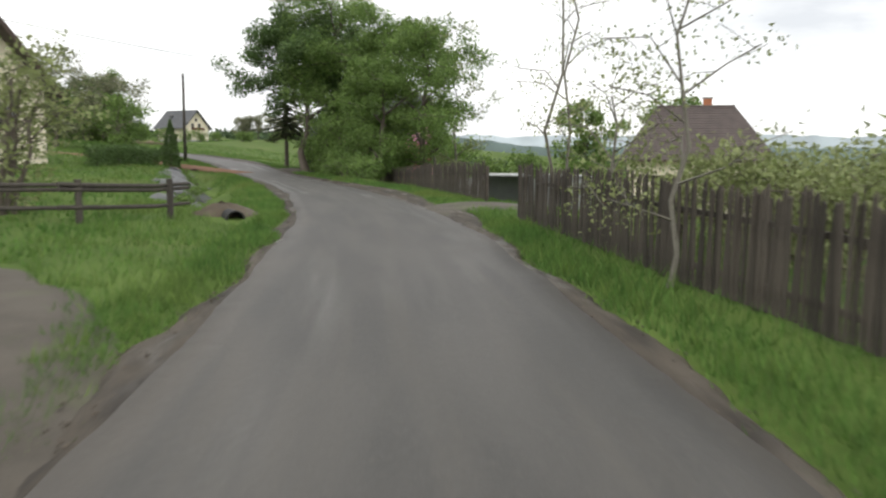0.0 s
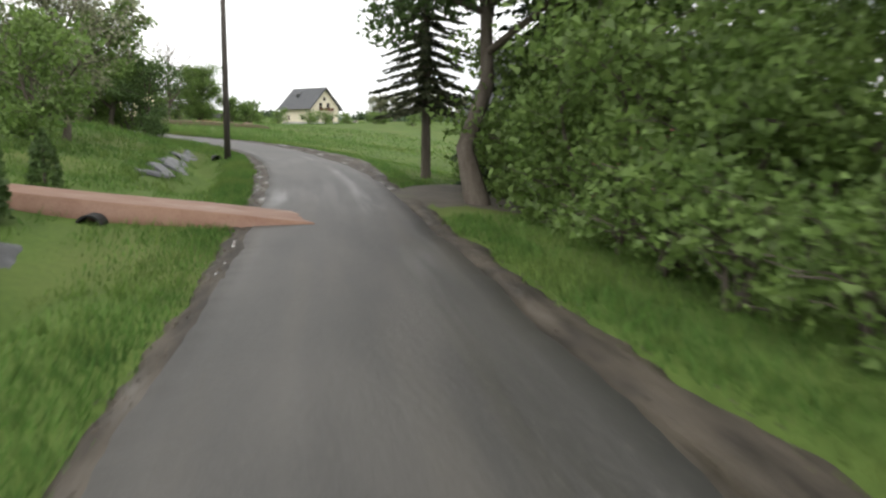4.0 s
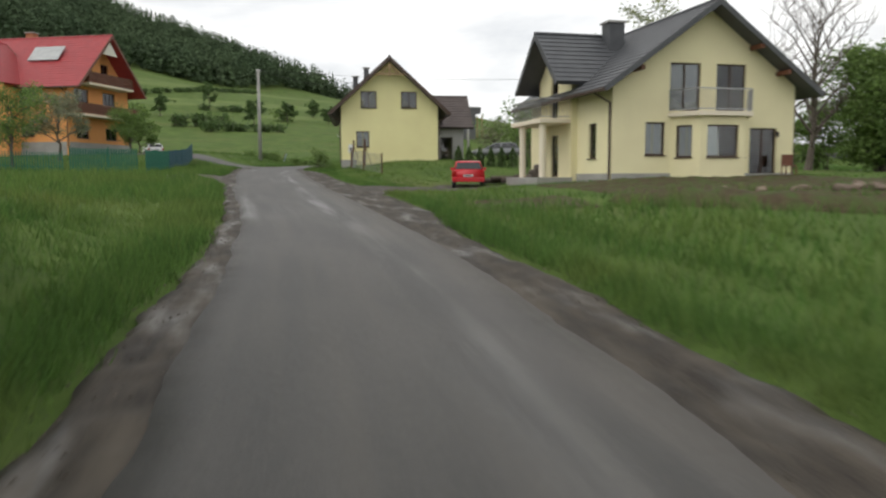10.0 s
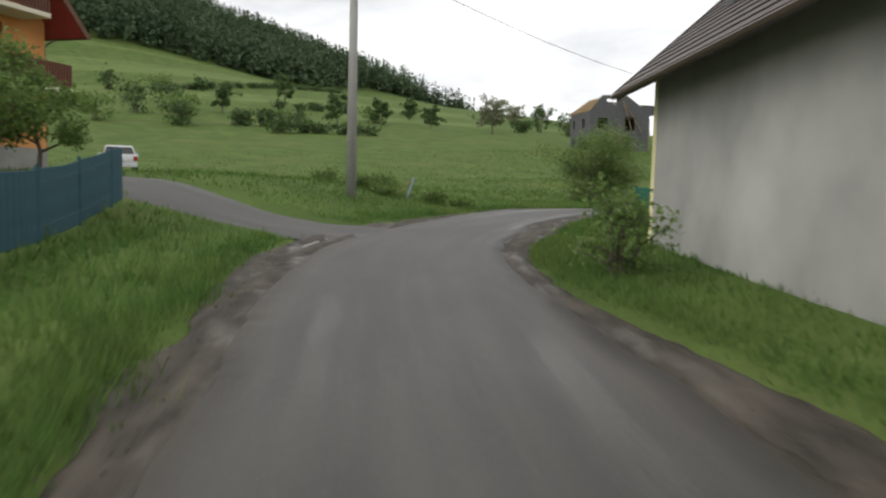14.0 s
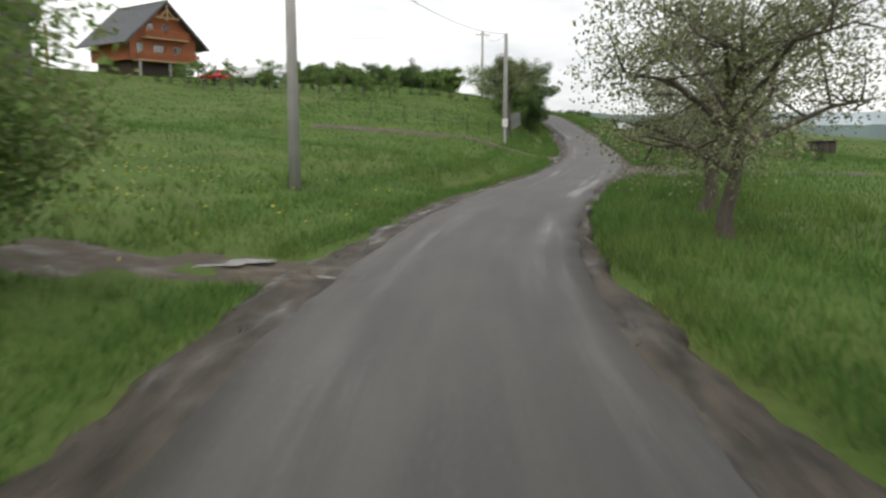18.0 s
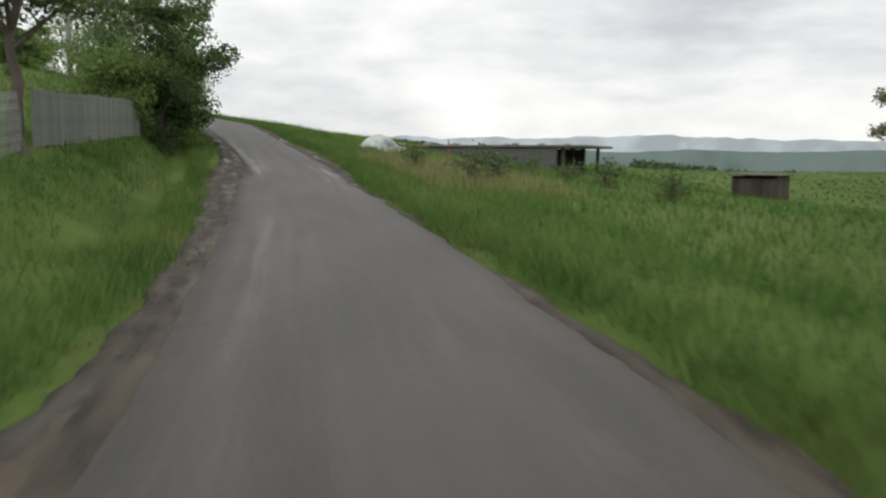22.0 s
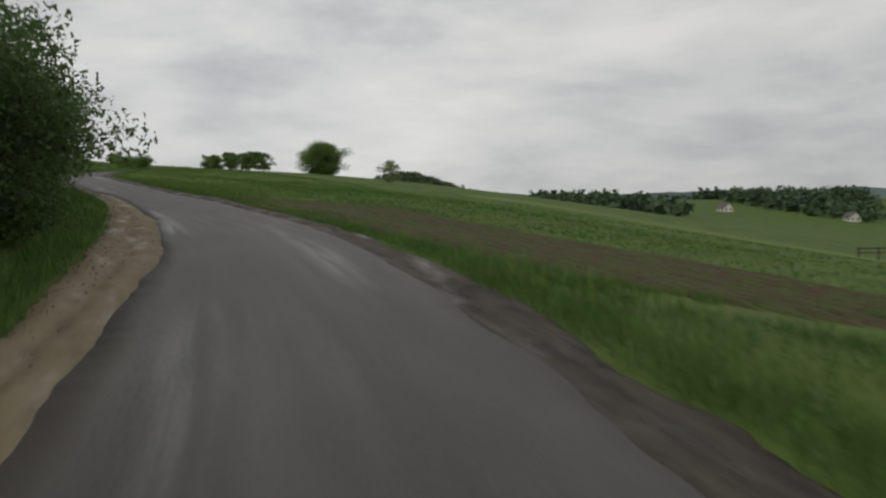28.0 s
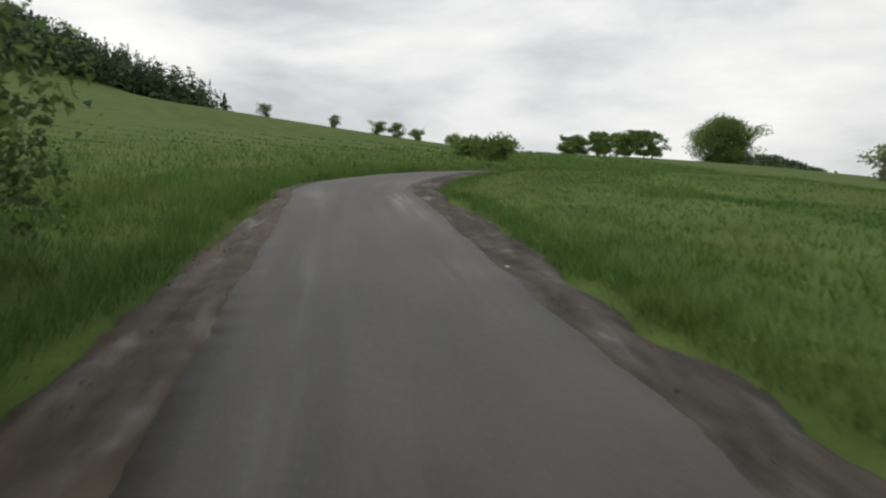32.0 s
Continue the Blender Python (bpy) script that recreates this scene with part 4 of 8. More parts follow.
# mown strips across the hillside
for k, corners in enumerate([[(-250, 190), (-225, 330), (-245, 335), (-272, 190)], [(-300, 200), (-285, 350), (-312, 355), (-330, 200)], [(-345, 230), (-335, 400), (-356, 405), (-368, 230)], [(-205, 240), (-190, 320), (-205, 330), (-220, 240)]]):
    field("hill_field_%d" % (k + 1), corners, M_PALEMEADOW, "paler mown strip across the hillside", lift=0.12, n=60)
field("soil_patch", [(-39.9, 122.6), (-37.2, 120.6), (-34.8, 122.8), (-37.6, 125.4)], M_SOIL, "patch of bare raked soil beside the drive", lift=0.05, rough=0.05, n=40)
field("bare_garden", [(-34, 124.5), (-42.5, 130.6), (-35.0, 141.5), (-22.0, 140.5)], M_SOIL, "bare brown building soil round the yellow house", lift=0.07, rough=0.07)


def puddle(lo, hi, side, level, near=0.05, far=0.68):
    """Water that stands in the ruts of the verge, its shores drawn by the relief of the mud."""
    k = slice(int(lo / len(ROAD) * NF), int(hi / len(ROAD) * NF))
    tar, turf = (TAR_R[k], TURF_R[k]) if side > 0 else (TAR_L[k], TURF_L[k])
    a, b = side * (tar + (turf - tar) * near), side * (tar + (turf - tar) * far)
    ob = ribbon("puddle", FLAT[k], np.minimum(a, b), np.maximum(a, b), M_WATER, level, "shallow muddy water in the ruts, mirroring the sky", "puddle", across=5)
    tagged(ob, group="puddles by the road")


for water in [(49.5, 53, -1, 0.0), (63.5, 67, 1, 0.002), (96, 103, -1, 0.006), (112, 128, 1, -0.012), (128, 140, 1, -0.02), (224, 230, -1, -0.018), (230, 236, -1, -0.008), (236, 243, -1, 0.012), (232, 250, 1, -0.008),
              (262, 283, -1, -0.006), (283, 293, -1, 0.0), (298, 305, -1, 0.0), (305, 322, -1, -0.014), (360, 384, -1, -0.008), (398, 412, 1, -0.022), (412, 440, 1, -0.02)]:
    puddle(*water)
def pool(x, y, long, wide, turn, seed):
    """A flat pool in a track."""
    g = np.random.default_rng(seed)
    a = np.linspace(0, math.tau, 28, endpoint=False)
    r = 1 + 0.22 * np.sin(2 * a + seed) + 0.14 * np.sin(5 * a + 2 * seed) + 0.05 * g.normal(size=28)
    z = float(ground(x + np.cos(a) * long / 3, y + np.sin(a) * wide / 3).min()) + 0.04
    ob = hung("pool", mesh_from("pool", [(math.cos(b) * q * long / 2, math.sin(b) * q * wide / 2, 0) for b, q in zip(a, r)], [tuple(range(28))], M_WATER), None, "still puddle in the muddy track", pose(x, y, z, 0, 0, turn))
    tagged(ob, category="puddle", group="pools in the field track", kind="structure")


pool(-89.5, 177.5, 1.2, 0.7, 20, 1)
pool(-88.1, 176.7, 0.8, 0.4, 10, 2)
# the heap of dug earth along the edge of the building plot
EARTH = glide([(-35.8, 124.8), (-31.5, 125.4), (-27.0, 127.6), (-22.5, 130.6), (-18.5, 134.5)], 0.4)
ribbon("earth_heap", EARTH, np.full(len(EARTH), -1.1) + wander(len(EARTH), 51, 0.25), np.full(len(EARTH), 1.2) + wander(len(EARTH), 52, 0.25), M_SOIL, -0.02, "low heap of dug brown earth along the plot", "earth", across=14, crown=0.42, rough=0.13, sink=(0.15, 0.15, 0.4))

# ---- houses ----
def opening(parent, kind, x, z, wide, high, frame=M_DARKFRAME, bars=1, sill=True, m=None, deep=0.1, curtain=False, rail=False):
    """A window or door in a wall's opening: frame, panes, sill. x, z: its lower left corner on the wall's outer face; m puts the wall in place."""
    m = m or Matrix()
    t = 0.07
    fr = boxes((x, deep, z, x + t, deep + 0.07, z + high), (x + wide - t, deep, z, x + wide, deep + 0.07, z + high),
               (x + t, deep, z, x + wide - t, deep + 0.07, z + t), (x + t, deep, z + high - t, x + wide - t, deep + 0.07, z + high))
    w = part(kind, fr, frame, parent, m=m)
    step = (wide - 2 * t) / bars
    for k in range(bars):
        a = x + t + k * step
        if k:
            part("mullion", boxes((a - 0.04, deep + 0.002, z + t, a + 0.04, deep + 0.068, z + high - t)), frame, w)
        part("pane", boxes((a + 0.002, deep + 0.03, z + t + 0.002, a + step - 0.002, deep + 0.045, z + high - t - 0.002)), M_GLASS, w)
    if curtain:
        bm = bmesh.new()
        for side in (0, 1):
            cols = 9
            for k in range(cols):
                u0, u1 = (k / cols) * 0.42, ((k + 1) / cols) * 0.42
                if side:
                    u0, u1 = 1 - u0, 1 - u1
                y0, y1 = deep + 0.16 + 0.025 * (k % 2), deep + 0.16 + 0.025 * ((k + 1) % 2)
                bm.faces.new([bm.verts.new(v) for v in ((x + t + u0 * (wide - 2 * t), y0, z + t), (x + t + u1 * (wide - 2 * t), y1, z + t), (x + t + u1 * (wide - 2 * t), y1, z + high - t), (x + t + u0 * (wide - 2 * t), y0, z + high - t))])
        part("curtain", bm, M_CURTAIN, w, "white net curtain")
    if sill:
        part("sill", boxes((x - 0.05, -0.06, z - 0.05, x + wide + 0.05, deep, z - 0.003), bevel=0.01), frame, w)
    return w


def railing(parent, a, b, z, high=0.95, mat=M_STEEL, every=0.12, m=None, name="railing", slat=0.02):
    a, b = Vector((*a, z)), Vector((*b, z))
    d = b - a
    up = Vector((0, 0, high))
    r = part(name, beam(bmesh.new(), a + Vector((0, 0, high)), b + Vector((0, 0, high)), 0.05), mat, parent, m=m)
    part("lower_rail", beam(bmesh.new(), a + Vector((0, 0, 0.08)), b + Vector((0, 0, 0.08)), 0.05), mat, r)
    count = max(2, int(d.length / every))
    for k in range(count + 1):
        p = a + d * (k / count)
        part("baluster", beam(bmesh.new(), p + Vector((0, 0, 0.09)), p + up, slat), mat, r)
    return r


def roof_slab(parent, p0, p1, p2, p3, mat, thick=0.18, rib=0.35, name="roof", m=None, label=""):
    """A sloping roof side: p0, p1 along the eaves, p2, p3 along the ridge, with ribs or tile courses as steps."""
    p0, p1, p2, p3 = (Vector(p) for p in (p0, p1, p2, p3))
    up = (p1 - p0).cross(p3 - p0).normalized()
    if up.z < 0:
        up = -up
    bm = bmesh.new()
    courses = max(2, int((p3 - p0).length / rib))
    rows = [(p0 - up * thick, p1 - up * thick)]
    for k in range(courses):
        u, v = k / courses, (k + 1) / courses
        rows += [(p0.lerp(p3, u) + up * 0.03, p1.lerp(p2, u) + up * 0.03), (p0.lerp(p3, v), p1.lerp(p2, v))]
    rows.append((p3 - up * thick, p2 - up * thick))
    vs = [(bm.verts.new(a), bm.verts.new(b)) for a, b in rows]
    for (a, b), (c, d) in zip(vs, vs[1:] + vs[:1]):
        bm.faces.new((a, b, d, c))
    for side in (0, 1):
        bm.faces.new([v[side] for v in vs])
    bmesh.ops.remove_doubles(bm, verts=bm.verts, dist=1e-4)
    bmesh.ops.recalc_face_normals(bm, faces=bm.faces)
    return part(name, bm, mat, parent, label, m=m)


FACES = {"front": 0, "right": 90, "back": 180, "left": 270}


def gable_house(name, x, y, z, turn, wide, long, eave, ridge, walls, roof, label, front=(), right=(), back=(), left=(), frame=M_DARKFRAME, over=0.5, gable_over=0.5,
                plinth=None, side_walls=None, chimneys=(), gutter=True, cellar=1.0, roof_rib=0.35, fill=None, hip=0.0):
    """A house whose gables face -y (front) and +y (back); x across, base at z. Openings: (kind, x from the wall's left seen from outside, z, wide, high, bars, curtain)."""
    h = thing(name, x, y, z, turn, label, "house")
    thick = 0.3
    slope = (ridge - eave) / (wide / 2)
    places = {"front": (wide, Matrix.Translation((-wide / 2, -long / 2, 0))), "right": (long, Matrix.Translation((wide / 2, -long / 2, 0)) @ pose(0, 0, 0, 0, 0, 90)),
              "back": (wide, Matrix.Translation((wide / 2, long / 2, 0)) @ pose(0, 0, 0, 0, 0, 180)), "left": (long, Matrix.Translation((-wide / 2, long / 2, 0)) @ pose(0, 0, 0, 0, 0, 270))}
    for side, opens in (("front", front), ("right", right), ("back", back), ("left", left)):
        span, m = places[side]
        gable = side in ("front", "back")
        x0, x1 = (0, span) if gable else (thick, span - thick)
        outline = [(x0, -cellar), (x1, -cellar), (x1, eave)] + ([(span / 2, ridge)] if gable and not hip else []) + [(x0, eave)]
        mat = walls if gable or not side_walls else side_walls
        wall = part("wall", panel(outline, [(o[1], o[2], o[1] + o[3], o[2] + o[4]) for o in opens], thick), mat, h, m=m)
        if plinth:
            part("plinth", boxes((x0 - 0.02, -0.03, -cellar, x1 + 0.02, -0.003, plinth[0])), plinth[1], h, m=m)
        for o in opens:
            opening(h, o[0], o[1], o[2], o[3], o[4], frame, o[5] if len(o) > 5 else 1, o[0] == "window", m, curtain=len(o) > 6 and o[6])
    low = eave - over * slope
    e, r = wide / 2 + over, long / 2 + gable_over
    q = r - hip
    roof_slab(h, (-e, r, low + 0.2), (-e, -r, low + 0.2), (-0.002, -q, ridge + 0.2), (-0.002, q, ridge + 0.2), roof, rib=roof_rib)
    roof_slab(h, (e, -r, low + 0.2), (e, r, low + 0.2), (0.002, q, ridge + 0.2), (0.002, -q, ridge + 0.2), roof, rib=roof_rib)
    if hip:
        for s in (-1, 1):
            roof_slab(h, (-e, s * r, low + 0.19), (e, s * r, low + 0.19), (0.03, s * q, ridge + 0.19), (-0.03, s * q, ridge + 0.19), roof, rib=roof_rib)
    part("ridge_cap", tube(bmesh.new(), [(0, -q - 0.02, ridge + 0.21), (0, q + 0.02, ridge + 0.21)], [0.1, 0.1], 8), roof, h)
    for s in (-1, 1):
        for q in (-r, r) if not hip else ():
            b = bmesh.new()
            beam(b, (s * e, q, low + 0.1), (0, q, ridge + 0.1), 0.05, 0.24)
            part("bargeboard", b, M_ROOF if roof == M_ROOF else M_DARKFRAME if roof == M_ROOFBROWN else M_BROWNWOOD, h)
        if gutter:
            part("gutter", tube(bmesh.new(), [(s * (e + 0.06), -r, low + 0.1), (s * (e + 0.06), r, low + 0.1)], [0.07, 0.07], 6), M_DARKFRAME, h)
            part("downpipe", tube(bmesh.new(), [(s * (e + 0.02), -long / 2 + 0.15, low + 0.06), (s * (wide / 2 + 0.08), -long / 2 + 0.1, low - 0.35), (s * (wide / 2 + 0.08), -long / 2 + 0.1, 0)], [0.05] * 3, 6), M_DARKFRAME, h)
    for cx, cy, w, top in chimneys:
        c = part("chimney", boxes((cx - w / 2, cy - w / 2, eave, cx + w / 2, cy + w / 2, top), bevel=0.02), M_ROOF if roof in (M_ROOF, M_ROOFBROWN) and name != "cream_house" else M_BRICK, h)
        part("cap", boxes((cx - w / 2 - 0.08, cy - w / 2 - 0.08, top + 0.002, cx + w / 2 + 0.08, cy + w / 2 + 0.08, top + 0.1)), M_CONCRETE, c)
    return h


def merge(main, other):
    """Makes the parts of one built thing parts of another."""
    to = main.matrix_basis.inverted() @ other.matrix_basis
    for ob in list(other.children):
        ob.matrix_basis = to @ ob.matrix_basis
        ob.parent = main
    bpy.data.objects.remove(other)
    return main


def spot(house, x, y, z=0.0):
    """A place in a house's own axes, in the world."""
    return tuple(house.matrix_basis @ Vector((x, y, z)))


def build_big_yellow():
    turn = 53.6
    c, s = math.cos(radians(turn)), math.sin(radians(turn))
    fx, fy, long = -37.93, 137.98, 10.0
    h = gable_house("yellow_house", fx - s * long / 2, fy + c * long / 2, 2.55, turn, 9.16, long, 4.25, 7.55, M_PLASTER_Y, M_ROOF,
                    "pale yellow house with a graphite roof, bay window and balconies", over=0.8, gable_over=0.9, plinth=(0.25, M_CONCRETE),
                    front=[("window", 1.6, 1.05, 0.95, 1.45, 1, True), ("balcony_door", 2.75, 3.02, 1.5, 2.1, 2), ("balcony_door", 5.05, 3.02, 1.5, 2.1, 2), ("terrace_door", 6.85, 0.1, 1.4, 2.2, 2)],
                    left=[("window", 7.6, 0.95, 0.8, 1.6, 1)], right=[("window", 2.0, 1.0, 1.2, 1.4, 2), ("window", 6.0, 1.0, 1.2, 1.4, 2)], chimneys=[(-2.0, 0.3, 0.85, 7.75)])
    # the bay and the balcony on it
    x0, x1, y0, d = -1.75, 2.0, -5.0, 1.15
    bay = [(x0, y0), (x0 + 0.75, y0 - d), (x1 - 0.75, y0 - d), (x1, y0)]
    for (ax, ay), (bx, by), hole in zip(bay, bay[1:], ((0.25, 0.95, 1.0, 2.35), (0.35, 0.95, 1.9, 2.35), (0.3, 0.95, 1.05, 2.35))):
        far = math.hypot(bx - ax, by - ay)
        m = Matrix.Translation((ax, ay, 0)) @ pose(0, 0, 0, 0, 0, math.degrees(math.atan2(by - ay, bx - ax)))
        part("bay_wall", panel([(0, -1), (far, -1), (far, 2.72), (0, 2.72)], [(hole[0], hole[1], hole[2], hole[3])], 0.25), M_PLASTER_Y, h, m=m)
        opening(h, "bay_window", hole[0], hole[1], hole[2] - hole[0], hole[3] - hole[1], M_DARKFRAME, 1, True, m, curtain=True)
    bm = bmesh.new()
    low = [bm.verts.new((x, y, 2.73)) for x, y in ((x0 - 0.15, y0), (x0 + 0.55, y0 - d - 0.2), (x1 - 0.55, y0 - d - 0.2), (x1 + 0.15, y0))]
    up = bmesh.ops.extrude_face_region(bm, geom=[bm.faces.new(low)])
    bmesh.ops.translate(bm, vec=(0, 0, 0.2), verts=[v for v in up["geom"] if isinstance(v, bmesh.types.BMVert)])
    bmesh.ops.recalc_face_normals(bm, faces=bm.faces)
    part("balcony_slab", bm, M_PLASTER_C, h)
    for a, b in zip(((x0 - 0.1, y0), (x0 + 0.58, y0 - d - 0.12), (x1 - 0.58, y0 - d - 0.12)), ((x0 + 0.58, y0 - d - 0.12), (x1 - 0.58, y0 - d - 0.12), (x1 + 0.1, y0))):
        railing(h, a, b, 2.94, 0.95, M_STEEL, 0.14)
    # the wing with its porch on the left side
    wx, wy, _ = spot(h, -3.6, 0.8)
    wing = gable_house("wing", wx, wy, 2.55, turn - 90, 4.2, 2.6, 5.05, 7.0, M_PLASTER_Y, M_ROOF, "wing", over=0.75, gable_over=1.1, gutter=False,
                       front=[("balcony_door", 1.6, 3.0, 0.9, 2.1, 1), ("front_door", 1.6, 0.1, 1.0, 2.1, 1)])
    merge(h, wing)
    part("porch_slab", boxes((-6.5, -1.3, 2.68, -4.91, 2.9, 2.9), bevel=0.02), M_PLASTER_C, h)
    for y in (-0.9, 1.9):
        part("porch_column", tube(bmesh.new(), [(-6.2, y, -0.3), (-6.2, y, 2.67)], [0.17, 0.17], 14), M_PLASTER_C, h)
    railing(h, (-6.4, -1.2), (-6.4, 2.8), 2.905, 0.95, M_STEEL, 0.14)
    railing(h, (-6.4, -1.2), (-4.95, -1.2), 2.905, 0.95, M_STEEL, 0.14)
    part("terrace", boxes((-6.7, -1.5, -0.5, -4.9, 3.1, 0.08)), M_CONCRETE, h)
    part("wall_lamp", boxes((3.62, -5.08, 1.9, 3.75, -5.003, 2.15)), M_BLACK, h)
    for x, z in ((-3.6, 4.75), (3.6, 4.75), (2.2, 5.85)):
        part("purlin_end", boxes((x - 0.09, -5.85, z - 0.1, x + 0.09, -5.003, z + 0.1)), M_BROWNWOOD, h)
    return h


def build_gable_yellow():
    turn = 46.0
    c, s = math.cos(radians(turn)), math.sin(radians(turn))
    wide, long = 7.1, 12.0
    fx, fy = -66.45 + c * wide / 2, 142.15 + s * wide / 2
    h = gable_house("lemon_house", fx - s * long / 2, fy + c * long / 2, 3.7, turn, wide, long, 4.15, 7.4, M_PLASTER_L, M_ROOFBROWN,
                    "lemon yellow gabled house with bare grey rendered side walls", over=0.8, gable_over=0.8, side_walls=M_RENDER,
                    front=[("window", 1.45, 4.0, 1.15, 1.2, 2), ("window", 4.4, 4.0, 1.15, 1.2, 2), ("window", 1.1, 1.15, 0.95, 1.15, 1, True)],
                    left=[], chimneys=[(-1.6, 2.0, 0.42, 7.9), (-2.5, 3.6, 0.42, 7.4)])
    part("footing", boxes((-3.57, -6.15, -0.8, -2.4, -6.003, 0.22)), M_CONCRETE, h)
    wx, wy, _ = spot(h, 4.8, 2.4)
    wing = gable_house("wing", wx, wy, 3.7, turn + 90, 6.0, 2.8, 3.2, 5.5, M_RENDER, M_ROOFBROWN, "wing", over=0.6, gable_over=0.7, gutter=False, front=[("window", 2.2, 1.0, 1.2, 1.2, 2)], left=[("side_door", 0.9, 0.05, 1.0, 2.1, 1)])
    merge(h, wing)
    # carved timber in the gable's peak
    bm = bmesh.new()
    beam(bm, (0, -6.72, 6.2), (0, -6.72, 7.2), 0.12)
    beam(bm, (-1.1, -6.72, 6.35), (1.1, -6.72, 6.35), 0.12)
    beam(bm, (-0.65, -6.72, 6.4), (0, -6.72, 7.0), 0.09)
    beam(bm, (0.65, -6.72, 6.4), (0, -6.72, 7.0), 0.09)
    part("gable_truss", bm, M_RAWWOOD, h, "pale carved gable timbers")
    box_ = part("meter_box", boxes((-3.05, -6.15, 0.75, -2.7, -6.003, 1.35), bevel=0.01), M_WHITEFRAME, h, "white meter box")
    part("dial", tube(bmesh.new(), [(-2.88, -6.153, 1.02), (-2.88, -6.18, 1.02)], [0.07, 0.07], 12), M_BLACK, box_)
    part("dish_bracket", tube(bmesh.new(), [(-3.54, -5.3, 1.9), (-3.8, -5.5, 1.95), (-3.85, -5.5, 2.1)], [0.03] * 3, 6), M_STEEL, h)
    return h


def build_orange():
    turn = 120.0
    c, s = math.cos(radians(turn)), math.sin(radians(turn))
    long, wide = 12.0, 9.6
    rx, ry = -101.6, 144.5   # the front's right corner
    fx, fy = rx - c * wide / 2, ry - s * wide / 2
    doors = [("balcony_door", 1.0, 3.35, 2.1, 2.2, 3), ("balcony_door", 5.3, 3.35, 2.1, 2.2, 3), ("window", 1.1, 0.9, 1.9, 1.15, 2), ("window", 5.6, 0.9, 1.9, 1.15, 2), ("attic_door", 2.9, 6.3, 1.0, 2.1, 1), ("attic_window", 5.2, 6.4, 1.2, 1.9, 2)]
    h = gable_house("orange_house", fx - s * long / 2, fy + c * long / 2, 5.5, turn, wide, long, 6.0, 10.7, M_PLASTER_O, M_ROOFRED,
                    "tall orange house with a steep red roof and brown balconies", over=0.7, gable_over=1.7, plinth=(0.5, M_CONCRETE), front=doors,
                    left=[("window", 2.0, 1.0, 1.4, 1.2, 2), ("window", 7.0, 1.0, 1.4, 1.2, 2), ("window", 2.0, 3.9, 1.4, 1.4, 2), ("window", 7.0, 3.9, 1.4, 1.4, 2)],
                    right=[("window", 4.0, 3.9, 1.4, 1.4, 2)], chimneys=[(0.6, 1.5, 0.8, 11.5)])
    for z, y0, x0, x1 in ((3.1, -7.4, -4.9, 4.9), (6.05, -7.5, -3.6, 3.6)):
        part("balcony_slab", boxes((x0, y0, z - 0.2, x1, -6.003, z), bevel=0.02), M_PLASTER_C, h)
        railing(h, (x0 + 0.08, y0 + 0.08), (x1 - 0.08, y0 + 0.08), z, 1.0, M_BROWNWOOD, 0.16, slat=0.09)
        railing(h, (x0 + 0.08, y0 + 0.12), (x0 + 0.08, -6.05), z, 1.0, M_BROWNWOOD, 0.16, slat=0.09)
        railing(h, (x1 - 0.08, y0 + 0.12), (x1 - 0.08, -6.05), z, 1.0, M_BROWNWOOD, 0.16, slat=0.09)
    part("gable_cladding", panel([(-1.15, 9.0), (1.15, 9.0), (0, 10.3)], [], 0.08), M_PLASTER_W, h, "white gable top", m=Matrix.Translation((0, -7.4, 0)))
    wx, wy, _ = spot(h, -5.0, 2.2)
    wing = gable_house("wing", wx, wy, 5.5, turn - 90, 6.4, 3.4, 6.2, 9.8, M_PLASTER_O, M_ROOFRED, "wing", over=0.6, gable_over=1.2, gutter=False, front=[("attic_door", 2.2, 6.5, 2.0, 2.0, 2), ("window", 2.3, 3.6, 1.6, 1.4, 2)])
    merge(h, wing)
    part("gable_cladding", panel([(-1.6, 8.1), (1.6, 8.1), (0, 9.7)], [], 0.08), M_PLASTER_W, h, "white gable top", m=Matrix.Translation((-7.5, 2.2, 0)) @ pose(0, 0, 0, 0, 0, -90))
    a = math.atan2(5.6, 4.8)
    panel_ob = part("solar_panel", boxes((-1.6, -0.04, 0, 1.6, 0.04, 1.9)), M_ZINC, h, "pale solar panels", m=Matrix.Translation((-2.9, -2.2, 8.3)) @ pose(0, 0, 0, 0, 0, -90) @ pose(0, 0, 0, -41, 0, 0))
    return h


